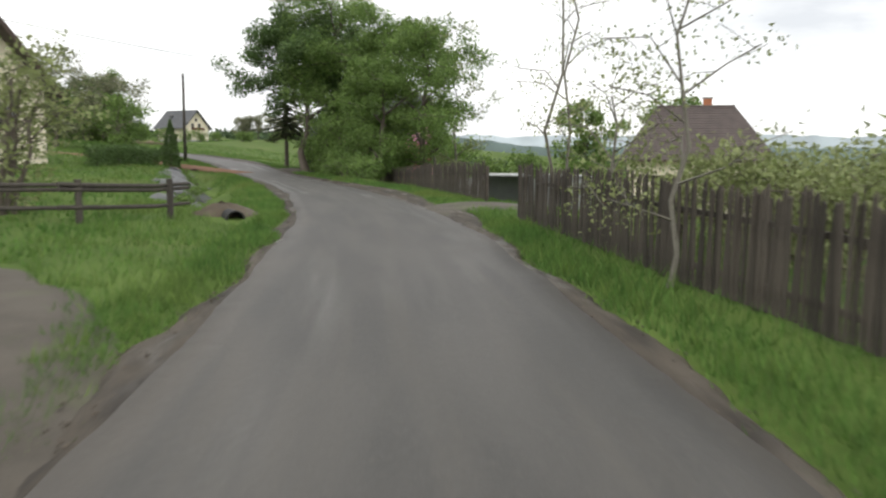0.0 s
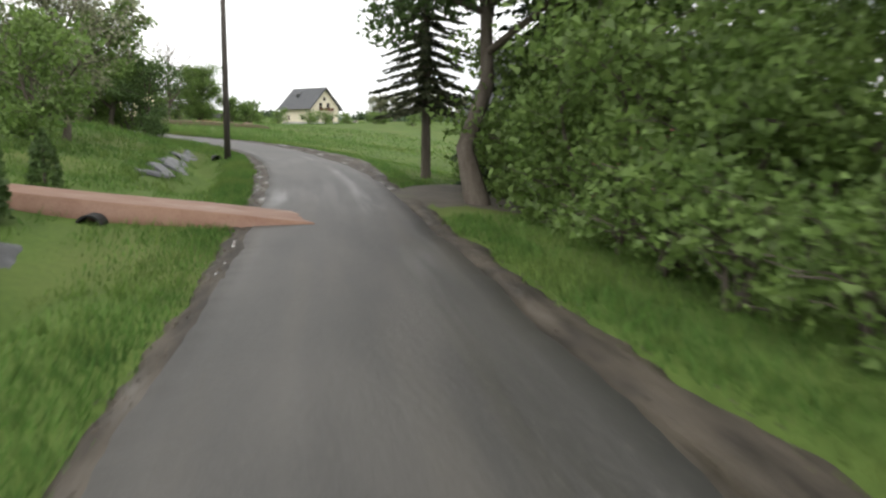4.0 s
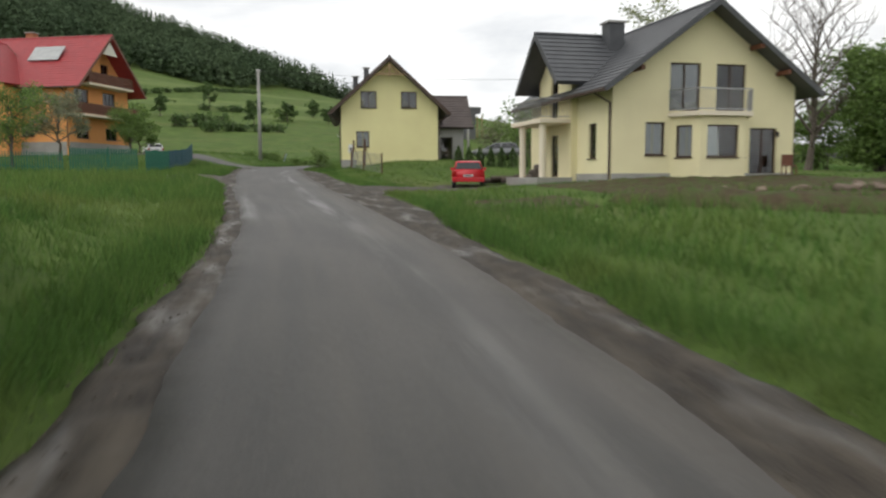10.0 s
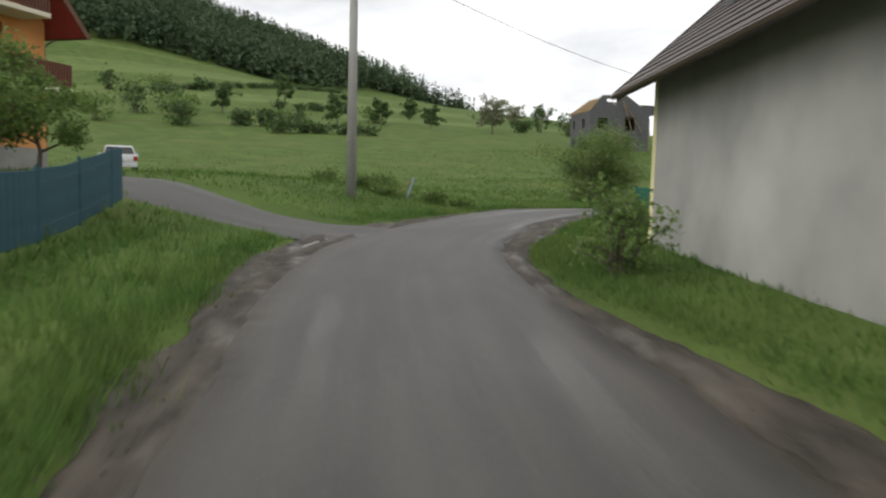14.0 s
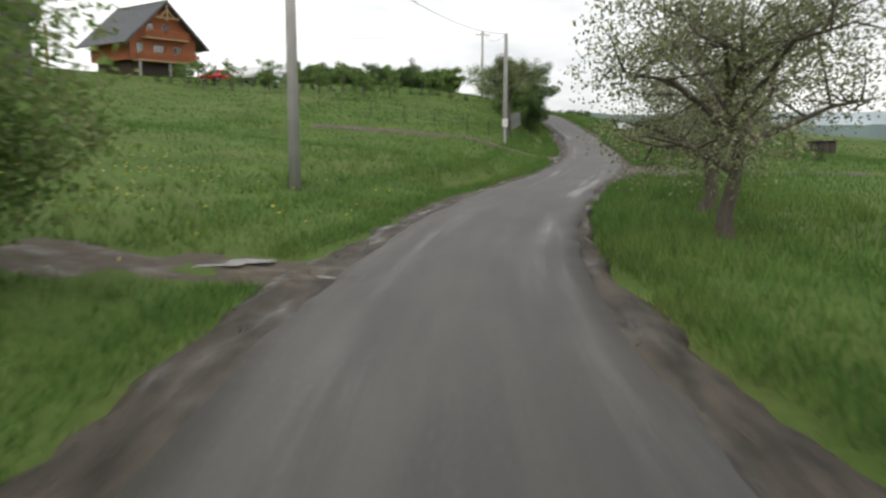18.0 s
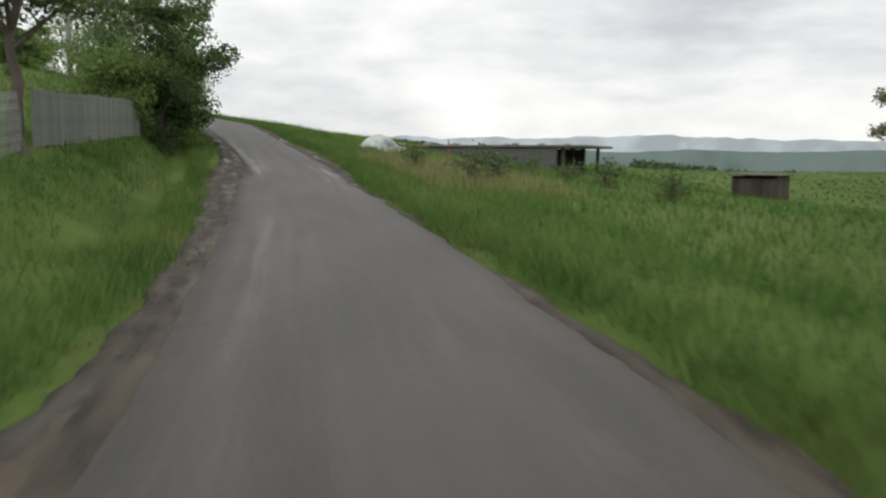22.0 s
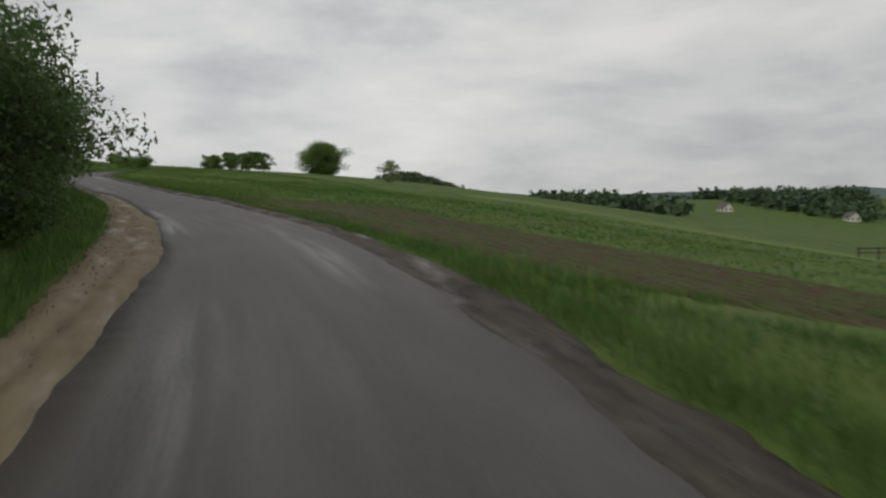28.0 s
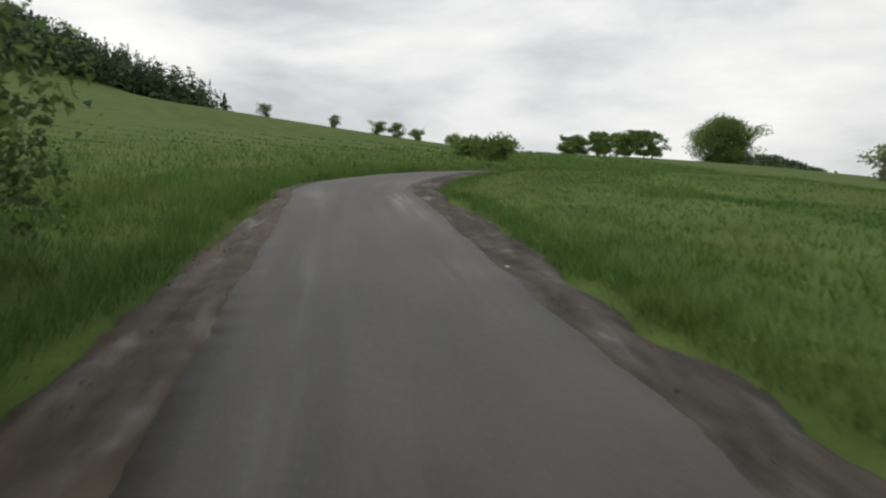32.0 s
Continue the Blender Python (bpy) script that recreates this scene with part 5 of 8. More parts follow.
def build_far_house():
    turn = 47.5
    c, s = math.cos(radians(turn)), math.sin(radians(turn))
    wide, long = 9.2, 12.0
    kx, ky = -28.7, 236.4
    cx, cy = kx + c * wide / 2 - s * long / 2, ky + s * wide / 2 + c * long / 2
    h = gable_house("white_house", cx, cy, 3.8, turn, wide, long, 4.5, 9.1, M_PLASTER_C, M_ROOF, "cream house with a graphite roof on the rise", over=0.9, gable_over=0.8, gutter=True, plinth=(0.6, M_RENDER),
                    front=[("balcony_door", 2.7, 3.4, 1.1, 2.0, 2), ("balcony_door", 5.2, 3.4, 1.1, 2.0, 2), ("attic_window", 4.1, 5.9, 0.9, 1.0, 1), ("window", 1.4, 1.0, 1.4, 1.3, 2), ("window", 5.8, 1.0, 1.7, 1.3, 2)],
                    left=[("window", 2.6, 1.1, 0.7, 1.2, 1), ("window", 8.0, 1.1, 1.1, 1.2, 2)], chimneys=[(-2.1, 2.1, 0.7, 7.8)])
    part("balcony_slab", boxes((-2.3, -7.0, 3.15, 2.3, -6.003, 3.3)), M_PLASTER_C, h)
    railing(h, (-2.2, -6.95), (2.2, -6.95), 3.3, 0.85, M_BROWNWOOD, 0.2, slat=0.1)
    return h


def build_cream():
    turn = 63.0
    h = gable_house("cream_house", 35.1, 60.8, -4.2, turn, 9.0, 11.0, 4.5, 8.5, M_PLASTER_C, M_ROOFBROWN, "cream house with a brown hipped roof behind the fence", over=0.7, gable_over=0.7, hip=3.0,
                    left=[("window", 2.2, 1.6, 1.5, 1.2, 2), ("window", 6.4, 1.5, 1.3, 1.3, 2)], front=[("window", 1.5, 1.5, 1.4, 1.3, 2), ("window", 3.8, 4.4, 1.4, 1.3, 2)], chimneys=[(0.5, -1, 0.7, 9.4)])
    part("porch_roof", boxes((-7.0, -5.2, 2.7, -4.503, 0.6, 2.86)), M_ROOFBROWN, h)
    for y in (-5.0, 0.4):
        part("porch_post", boxes((-6.85, y - 0.08, -0.5, -6.69, y + 0.08, 2.695)), M_WHITEFRAME, h)
    return h


def build_pink():
    """Steep roof over one storey; the long wall runs along local x and faces -y."""
    h = thing("pink_house", 11.2, 92.4, -1.85, -43.0, "pink plastered house with a steep graphite roof", "house")
    wide, deep, eave, top = 13.0, 9.0, 3.35, 9.0
    x0, y0 = -wide / 2, -deep / 2
    m = Matrix.Translation((x0, y0, 0))
    part("wall", panel([(0, -1), (wide, -1), (wide, eave), (0, eave)], [(1.25, 0.75, 2.55, 2.4), (4.6, 0.02, 7.4, 2.6), (9.5, 0.8, 10.9, 2.3)], 0.3), M_PLASTER_P, h, m=m)
    for x, z, w, hh in ((1.25, 0.75, 1.3, 1.65), (9.5, 0.8, 1.4, 1.5)):
        opening(h, "window", x, z, w, hh, M_BROWNWOOD, 2, True, m, curtain=True)
        tr = boxes((x - 0.12, -0.03, z - 0.1, x - 0.003, -0.003, z + hh + 0.1), (x + w + 0.003, -0.03, z - 0.1, x + w + 0.12, -0.003, z + hh + 0.1), (x - 0.002, -0.03, z + hh + 0.003, x + w + 0.002, -0.003, z + hh + 0.1))
        part("window_surround", tr, M_CONCRETE, h, "grey window surround", m=m)
    part("porch_back", boxes((4.4, 1.6, -0.5, 7.6, 1.8, 2.9)), M_PLASTER_P, h, m=m)
    opening(h, "front_door", 5.4, 0.05, 1.1, 2.1, M_BROWNWOOD, 1, False, Matrix.Translation((x0, y0 + 1.49, 0)))
    part("wall", panel([(0.3, -1), (deep - 0.3, -1), (deep - 0.3, eave), (0.3, eave)], [(3.2, 0.8, 4.6, 2.3)], 0.3), M_PLASTER_P, h, m=Matrix.Translation((x0, -y0, 0)) @ pose(0, 0, 0, 0, 0, 270))
    opening(h, "window", 3.2, 0.8, 1.4, 1.5, M_BROWNWOOD, 2, True, Matrix.Translation((x0, -y0, 0)) @ pose(0, 0, 0, 0, 0, 270))
    part("wall", panel([(0.3, -1), (deep - 0.3, -1), (deep - 0.3, eave), (0.3, eave)], [], 0.3), M_PLASTER_P, h, m=Matrix.Translation((-x0, y0, 0)) @ pose(0, 0, 0, 0, 0, 90))
    part("wall", panel([(0, -1), (wide, -1), (wide, eave), (0, eave)], [], 0.3), M_PLASTER_P, h, m=Matrix.Translation((-x0, -y0, 0)) @ pose(0, 0, 0, 0, 0, 180))
    o = 0.8
    a, b, c, d = (x0 - o, y0 - o, eave), (-x0 + o, y0 - o, eave), (-x0 + o, -y0 + o, eave), (x0 - o, -y0 + o, eave)
    r, q = (x0 - o, 0, top), (-x0 + o, 0, top)
    for p in ((a, b, q, r), (c, d, r, q)):
        roof_slab(h, *p, M_ROOF, 0.12)
    part("soffit", boxes((x0 - o + 0.05, y0 - o + 0.05, eave + 0.004, -x0 + o - 0.05, -y0 + o - 0.05, eave + 0.05)), M_DARKFRAME, h)
    for m_end in (Matrix.Translation((x0, -y0, 0)) @ pose(0, 0, 0, 0, 0, 270), Matrix.Translation((-x0, y0, 0)) @ pose(0, 0, 0, 0, 0, 90)):
        part("gable", panel([(0, eave + 0.06), (deep, eave + 0.06), (deep / 2, eave + 4.6)], [], 0.25), M_PLASTER_P, h, m=m_end)
    for p, n in ((a, b), (c, d)):
        part("gutter", tube(bmesh.new(), [(*p[:2], eave - 0.03), (*n[:2], eave - 0.03)], [0.07, 0.07], 6), M_DARKFRAME, h)
    for k in range(22):
        for row in (0.12, 0.2):
            u = (k + 0.5 * (row > 0.15)) / 22
            part("snow_guard", boxes((-0.09, -0.05, 0, 0.09, 0.05, 0.12)), M_ROOF, h, m=Matrix.Translation((x0 - o + 0.4 + u * (wide + 2 * o - 0.8), y0 - o + row * (deep / 2 + o), eave + row * (top - eave) + 0.04)) @ pose(0, 0, 0, 46, 0, 0))
    part("downpipe", tube(bmesh.new(), [(x0 - 0.7, y0 - 0.75, eave - 0.06), (x0 - 0.05, y0 - 0.08, eave - 0.5), (x0 - 0.05, y0 - 0.08, 0)], [0.045] * 3, 6), M_DARKFRAME, h)
    part("pillar", boxes((2.6, y0 - 1.5, -0.6, 2.95, y0 - 1.15, 2.6)), M_PLASTER_P, h)
    part("plinth", boxes((-0.02, -0.03, -1, wide + 0.02, -0.003, 0.15)), M_CONCRETE, h, m=m)
    return h


def build_grey_shell():
    turn = 56.0
    h = thing("unfinished_house", -133.0, 235.8, 10.6, turn, "unfinished grey block house with timber roof framing", "house")
    wide, deep, high = 9.5, 8.5, 6.0
    x0, y0 = -wide / 2, -deep / 2
    for w, m, holes in ((wide, Matrix.Translation((x0, y0, 0)), [(0.8, 0.05, 2.6, 2.4), (1.3, 3.4, 2.8, 5.0), (5.2, 0.1, 6.4, 2.2), (5.6, 3.2, 7.2, 5.3)]),
                        (deep, Matrix.Translation((x0, -y0, 0)) @ pose(0, 0, 0, 0, 0, 270), [(1.0, 0.1, 2.1, 2.3), (4.5, 0.8, 5.5, 2.2), (1.2, 3.6, 2.0, 5.0), (5.2, 3.6, 6.2, 5.0)]),
                        (wide, Matrix.Translation((-x0, -y0, 0)) @ pose(0, 0, 0, 0, 0, 180), [(2, 1, 3.4, 2.4)]), (deep, Matrix.Translation((-x0, y0, 0)) @ pose(0, 0, 0, 0, 0, 90), [(2, 1, 3.4, 2.4)])):
        gable = w == wide
        line = [(0, -1), (w, -1), (w, high), (0, high)] if not gable else [(0, -1), (w, -1), (w, high), (w * 0.62, 8.4), (w * 0.2, 8.4), (0, high)]
        t0 = 0.0 if gable else 0.25
        line = [(min(max(a, t0), w - t0), b) for a, b in line]
        if gable and y0 < 0 and m.translation.y < 0:
            holes = holes + [(2.6, 6.6, 4.2, 7.9)]
        part("wall", panel(line, holes, 0.25), M_BLOCK, h, m=m)
    part("floor_slab", boxes((x0 + 0.26, y0 + 0.26, 2.7, -x0 - 0.26, -y0 - 0.26, 2.95)), M_CONCRETE, h)
    part("floor_slab", boxes((x0 + 0.26, y0 + 0.26, 5.6, -x0 - 0.26, -y0 - 0.26, 5.8)), M_CONCRETE, h)
    for k in range(7):
        y = y0 + 0.2 + k * (deep - 0.4) / 6
        part("rafter", beam(bmesh.new(), (x0 - 0.4, y, high - 0.1), (-1.6, y, 8.5), 0.1, 0.18), M_RAWWOOD, h)
        if k % 2:
            part("rafter", beam(bmesh.new(), (-x0 + 0.3, y, high), (1.5, y, 8.3), 0.1, 0.18), M_RAWWOOD, h)
    for x, y in ((-x0 + 1.6, y0 + 0.3), (-x0 + 1.6, y0 + 3.5)):
        part("post", boxes((x - 0.12, y - 0.12, -0.8, x + 0.12, y + 0.12, 5.5)), M_RAWWOOD, h)
    part("brace", beam(bmesh.new(), (1.4, y0 - 1.3, 3.2), (0.4, y0 - 0.1, 7.6), 0.14, 0.05), M_RAWWOOD, h)
    part("brace", beam(bmesh.new(), (0.6, y0 - 0.2, 7.2), (3.4, y0 - 0.6, 3.0), 0.3, 0.05), M_RAWWOOD, h)
    part("roof_block", boxes((-x0 - 1.2, y0 + 0.4, 5.8, -x0 + 1.4, y0 + 4, 7.2)), M_BLOCK, h)
    return h


def build_timber_house():
    turn = 55.0
    h = gable_house("timber_house", -130.0, 269.9, 15.2, turn, 9.8, 9.5, 2.9, 7.4, M_TIMBER, M_ROOF, "orange timber house with a dark steep roof on posts", over=1.3, gable_over=1.2, cellar=0.1, frame=M_RAWWOOD,
                    front=[("door", 1.0, 0.1, 1.0, 2.0, 1), ("window", 3.4, 0.7, 1.6, 1.3, 2), ("window", 6.4, 0.7, 1.2, 1.3, 2), ("window", 2.6, 3.4, 1.0, 1.3, 1), ("window", 4.8, 3.4, 1.0, 1.3, 1)])
    # a solid dark block stands in for the shade under the raised floor
    part("undercroft_shade", boxes((-4.0, -3.6, -4.6, 4.0, 4.7, -0.12)), M_DARKFRAME, h)
    part("balcony_floor", boxes((-4.5, -6.2, -0.28, 4.5, -4.76, -0.105)), M_RAWWOOD, h)
    part("balcony_floor", boxes((-3.2, -6.0, 2.62, 3.2, -4.76, 2.78)), M_RAWWOOD, h)
    railing(h, (-4.4, -6.1), (4.4, -6.1), -0.1, 1.0, M_TIMBER, 0.25, slat=0.12)
    railing(h, (-3.1, -5.9), (3.1, -5.9), 2.78, 1.0, M_TIMBER, 0.25, slat=0.12)
    for x in (-4.3, 0, 4.3):
        part("post", boxes((x - 0.12, -6.1, -4.2, x + 0.12, -5.86, -0.285)), M_CONCRETE, h)
    bm = bmesh.new()
    beam(bm, (0, -5.9, 5.0), (0, -5.9, 7.2), 0.16)
    beam(bm, (-1.7, -5.9, 5.4), (1.7, -5.9, 5.4), 0.16)
    beam(bm, (-1.0, -5.9, 5.45), (0, -5.9, 6.5), 0.12)
    beam(bm, (1.0, -5.9, 5.45), (0, -5.9, 6.5), 0.12)
    part("gable_truss", bm, M_RAWWOOD, h)
    return h


def build_barn():
    """A long low shed of dark boards and blocks with a flat sheet roof."""
    h = thing("long_shed", -58.8, 262.5, 4.85, 133.0, "long low dark farm shed with an open end", "shed")
    long, deep = 12.0, 5.0
    part("wall", panel([(0, -1), (long - 0.3, -1), (long - 0.3, 1.75), (0, 1.75)], [], 0.25), M_BLOCK, h, m=Matrix.Translation((long / 2, deep / 2, 0)) @ pose(0, 0, 0, 0, 0, 180))
    part("wall", panel([(0.26, -1), (deep - 0.26, -1), (deep - 0.26, 1.75), (0.26, 1.75)], [], 0.25), M_BLOCK, h, m=Matrix.Translation((long / 2, -deep / 2, 0)) @ pose(0, 0, 0, 0, 0, 90))
    part("wall", panel([(0, -1), (long, -1), (long, 1.75), (0, 1.75)], [], 0.25), M_BLOCK, h, m=Matrix.Translation((-long / 2, -deep / 2, 0)))
    part("roof", boxes((-long / 2 - 1.7, -deep / 2 - 0.3, 1.78, long / 2 + 0.3, deep / 2 + 0.12, 1.93), bevel=0.02), M_ROOFOLD, h)
    for x, y in ((-long / 2, -1.9), (-long / 2, 0.3), (-long / 2, 2.1), (-long / 2 - 0.9, -2.2)):
        part("post", boxes((x - 0.09, y - 0.09, -1, x + 0.09, y + 0.09, 1.775)), M_OLDWOOD, h)
    for k in range(9):
        part("roof_stone", boxes((-5.5 + k * 1.4, (k % 3) - 1, 1.955, -5.1 + k * 1.4, (k % 3) - 0.65, 2.1), bevel=0.04), M_CONCRETE, h)
    return h


def build_shed():
    h = thing("plank_shed", -48.0, 249.2, 3.6, 118.0, "small weathered plank shed in the meadow", "shed")
    for k in range(14):
        part("plank", boxes((-1.2 + k * 0.172, -1.0, -0.4, -1.04 + k * 0.172, -0.96, 1.55)), M_OLDWOOD, h)
        part("plank", boxes((-1.2 + k * 0.172, 0.96, -0.4, -1.04 + k * 0.172, 1.0, 1.4)), M_OLDWOOD, h)
    for k in range(11):
        part("plank", boxes((1.18, -0.95 + k * 0.172, -0.4, 1.22, -0.79 + k * 0.172, 1.5)), M_OLDWOOD, h)
        part("plank", boxes((-1.22, -0.95 + k * 0.172, -0.4, -1.18, -0.79 + k * 0.172, 1.5)), M_OLDWOOD, h)
    part("roof", boxes((-1.4, -1.2, 1.56, 1.4, 1.2, 1.64)), M_ROOFOLD, h)
    return h


def build_garage(x, y, turn, swings, label):
    h = thing("sheet_garage", x, y, -3.25, turn, label, "garage", "garages in a row")
    part("roof", boxes((-1.55, -2.5, 2.12, 1.55, 2.5, 2.2)), M_ZINC, h)
    for a in ((-1.5, -2.4, -0.2, -1.46, 2.4, 2.11), (1.46, -2.4, -0.2, 1.5, 2.4, 2.11), (-1.45, 2.36, -0.2, 1.45, 2.4, 2.11)):
        part("wall", boxes(a), M_ZINC, h)
    for s in (-1, 1):
        leaf = boxes((0, -0.02, 0.02, 1.4, 0.02, 2.0))
        for p, q in (((0.05, -0.04, 0.06), (1.35, -0.04, 1.95)), ((0.05, -0.04, 1.95), (1.35, -0.04, 0.06)), ((0.05, -0.04, 0.06), (1.35, -0.04, 0.06)), ((0.05, -0.04, 1.95), (1.35, -0.04, 1.95))):
            beam(leaf, p, q, 0.05)
        turn_leaf = swings[0] if s < 0 else swings[1]
        m = Matrix.Translation((s * 1.44, -2.42, 0)) @ (pose(0, 0, 0, 0, 0, turn_leaf) if s < 0 else pose(0, 0, 0, 0, 0, 180 - turn_leaf))
        part("door", leaf, M_ZINC, h, "pale galvanised door leaf", m=m)
    return h


build_big_yellow()
build_gable_yellow()
build_orange()
build_far_house()
build_cream()
build_pink()
build_grey_shell()
build_timber_house()
build_barn()
build_shed()
build_garage(13.6, 45.6, -20, (-158, -150), "galvanised sheet garage with its doors open")
build_garage(17.0, 44.4, -20, (-100, 0), "galvanised sheet garage with one leaf open")

# ---- plants ----
def leaf_cloud(g, centres, reach, count, size, flat=0.75, long=1.7):
    """Corners of small pointed leaves strewn round the centres."""
    c = centres[g.integers(0, len(centres), count)]
    off = g.normal(size=(count, 3))
    off *= (reach * g.random((count, 1)) ** 0.4) / (np.linalg.norm(off, axis=1, keepdims=True) + 1e-9)
    off[:, 2] *= flat
    p = c + off
    a = g.normal(size=(count, 3))
    a[:, 2] -= 0.3
    a /= np.linalg.norm(a, axis=1, keepdims=True)
    b = np.cross(a, g.normal(size=(count, 3)))
    b /= np.linalg.norm(b, axis=1, keepdims=True) + 1e-9
    s = size * (0.6 + 0.8 * g.random((count, 1)))
    v = np.stack([p + b * s * 0.55 - a * s * 0.5, p + a * s * long * 0.62, p - b * s * 0.55 - a * s * 0.3], 1).reshape(-1, 3)
    return v, np.arange(3 * count).reshape(-1, 3)


def grow(g, tall, wide, trunk_r, fork, limbs, twigs, lean=(0, 0), droop=0.0, stems=1, bare=0.25, top=0.92):
    """Limbs of a tree as lines with radii, and the places where leaves sit."""
    lines, ends = [], []
    for s in range(stems):
        tilt = np.array([lean[0], lean[1], 0.0]) + (g.normal(size=3) * [0.22, 0.22, 0] if stems > 1 else g.normal(size=3) * [0.04, 0.04, 0])
        foot = np.array([*(g.normal(size=2) * 0.12 * (stems > 1) * wide), -0.25])
        n = 6
        trunk = [foot + np.array([0, 0, tall * top]) * (k / n) + tilt * tall * (k / n) ** 1.3 * 0.6 + g.normal(size=3) * 0.02 * tall * (k > 0) * [1, 1, 0] for k in range(n + 1)]
        radii = [trunk_r * (1 - 0.9 * k / n) + 0.012 for k in range(n + 1)]
        radii[0] *= 1.35
        lines.append((trunk, radii))
        ends += [trunk[-1], trunk[-2]]
        for k in range(limbs):
            u = fork + (1 - fork) * (k + g.random()) / limbs
            at = u * n
            i = min(int(at), n - 1)
            a = trunk[i] + (trunk[i + 1] - trunk[i]) * (at - i)
            turn = k * 2.4 + g.random() * 0.9
            reach = wide * (0.55 + 0.45 * math.sin(math.pi * min(1, max(0.05, (1 - u) * 1.15)))) * (0.75 + 0.4 * g.random())
            rise = (0.75 - 0.5 * (1 - u)) * reach * (0.6 + 0.5 * g.random()) - droop * reach
            b = a + np.array([math.cos(turn) * reach, math.sin(turn) * reach, rise])
            mid = (a + b) / 2 + g.normal(size=3) * 0.08 * reach + [0, 0, 0.12 * reach]
            r = trunk_r * (1 - 0.75 * u) * 0.6 + 0.01
            lines.append(([a, (a + mid) / 2, mid, b], [r, r * 0.8, r * 0.55, 0.012]))
            for j in range(twigs):
                v = 0.3 + 0.7 * (j + g.random()) / twigs
                q = mid + (b - mid) * (v - 0.5) * 2 if v > 0.5 else a + (mid - a) * v * 2
                e = q + g.normal(size=3) * [0.3, 0.3, 0.2] * reach + [0, 0, 0.12 * reach - droop * 0.4 * reach]
                lines.append(([q, (q + e) / 2 + g.normal(size=3) * 0.03 * reach, e], [r * 0.4, r * 0.25, 0.006]))
                if v > bare:
                    ends += [e, (q + e) / 2]
    return lines, np.array(ends)


def tree(name, x, y, tall, wide, label, leaf=M_LEAF, bark=M_BARK, leaves=5000, size=0.12, fork=0.25, limbs=9, twigs=5, trunk_r=None, seed=1, lean=(0, 0), droop=0.0, stems=1, clump=0.2,
         category="tree", group="", z=None, sides=6, second=None, bare=0.25, top=0.92):
    g = np.random.default_rng(seed)
    t = thing(name, x, y, z, seed * 57 % 360, label, category, group)
    lines, ends = grow(g, tall, wide, trunk_r or 0.022 * tall + 0.03, fork, limbs, twigs, lean, droop, stems, bare, top)
    bm = bmesh.new()
    for pts, radii in lines:
        tube(bm, pts, radii, sides if radii[0] > 0.05 else 3, cap=False)
    part("trunk" if stems == 1 else "stem", bm, bark, t, smooth=True)
    if leaves:
        v, f = leaf_cloud(g, ends, clump * wide + 0.15, leaves, size)
        hung("crown", fast_mesh("crown", v, f, leaf), t)
        if second:
            v, f = leaf_cloud(g, ends[g.random(len(ends)) < 0.6], clump * wide + 0.2, second[1], second[2])
            hung("blossom", fast_mesh("blossom", v, f, second[0]), t, second[3])
    return t


def shrub(x, y, tall, wide, label, leaf=M_LEAF, leaves=2600, size=0.1, seed=1, name="shrub", group="", second=None, bark=M_BARK):
    return tree(name, x, y, tall, wide, label, leaf, bark, leaves, size, fork=0.08, limbs=5, twigs=3, trunk_r=0.03 + 0.008 * tall, seed=seed, stems=4, clump=0.33, category="shrub", group=group, second=second, bare=0.0)


def spruce(x, y, tall, wide, label, seed=1, leaf=M_NEEDLE, bottom=0.12, tiers=16, name="spruce", count=26, category="tree", group="", spray=1.0):
    """A trunk with tiers of drooping boughs set with needle sprays."""
    g = np.random.default_rng(seed)
    t = thing(name, x, y, None, seed * 31 % 360, label, category, group)
    bm = bmesh.new()
    tube(bm, [(0, 0, -0.3), (0, 0, tall * 0.5), (0, 0, tall)], [0.013 * tall + 0.02, 0.008 * tall, 0.01], 7)
    v, f, k0 = [], [], 0
    for k in range(tiers):
        u = bottom + (1 - bottom) * k / tiers
        reach = wide * (1 - u) ** 0.8 * (0.85 + 0.3 * g.random())
        boughs = max(4, int(9 * (1 - u) + 3))
        for j in range(boughs):
            a = j / boughs * math.tau + g.random() * 0.8
            r = reach * (0.75 + 0.4 * g.random())
            d = np.array([math.cos(a), math.sin(a), 0])
            foot = np.array([0, 0, u * tall])
            tip = foot + d * r + [0, 0, -0.28 * r + 0.05 * tall * (u > 0.8)]
            tube(bm, [foot, (foot + tip) / 2 + [0, 0, -0.02 * r], tip], [0.012 + 0.01 * r, 0.012, 0.004], 4, cap=False)
            n = max(5, int(count * r / wide))
            w = g.random(n) ** 0.7
            p = foot + (tip - foot) * w[:, None]
            side = np.array([-d[1], d[0], 0])
            s = np.where(g.random(n) < 0.5, -1, 1)[:, None]
            out = d * 0.5 + s * side * (0.6 + 0.3 * g.random((n, 1))) + g.normal(size=(n, 3)) * 0.2 - [0, 0, 0.35]
            ln = spray * (0.16 + 0.22 * r) * (1.1 - w[:, None] * 0.5)
            q = p + out * ln
            wd = np.cross(out, g.normal(size=(n, 3)))
            wd *= 0.25 * ln / (np.linalg.norm(wd, axis=1, keepdims=True) + 1e-9)
            v.append(np.stack([p - wd * 0.4, p + wd * 0.4 + out * ln * 0.3, q, p - wd + out * ln * 0.3], 1).reshape(-1, 3))
            f.append(np.arange(4 * n).reshape(-1, 4) + k0)
            k0 += 4 * n
    part("trunk", bm, M_BARK, t)
    hung("needles", fast_mesh("needles", np.vstack(v), np.vstack(f), leaf), t)
    return t


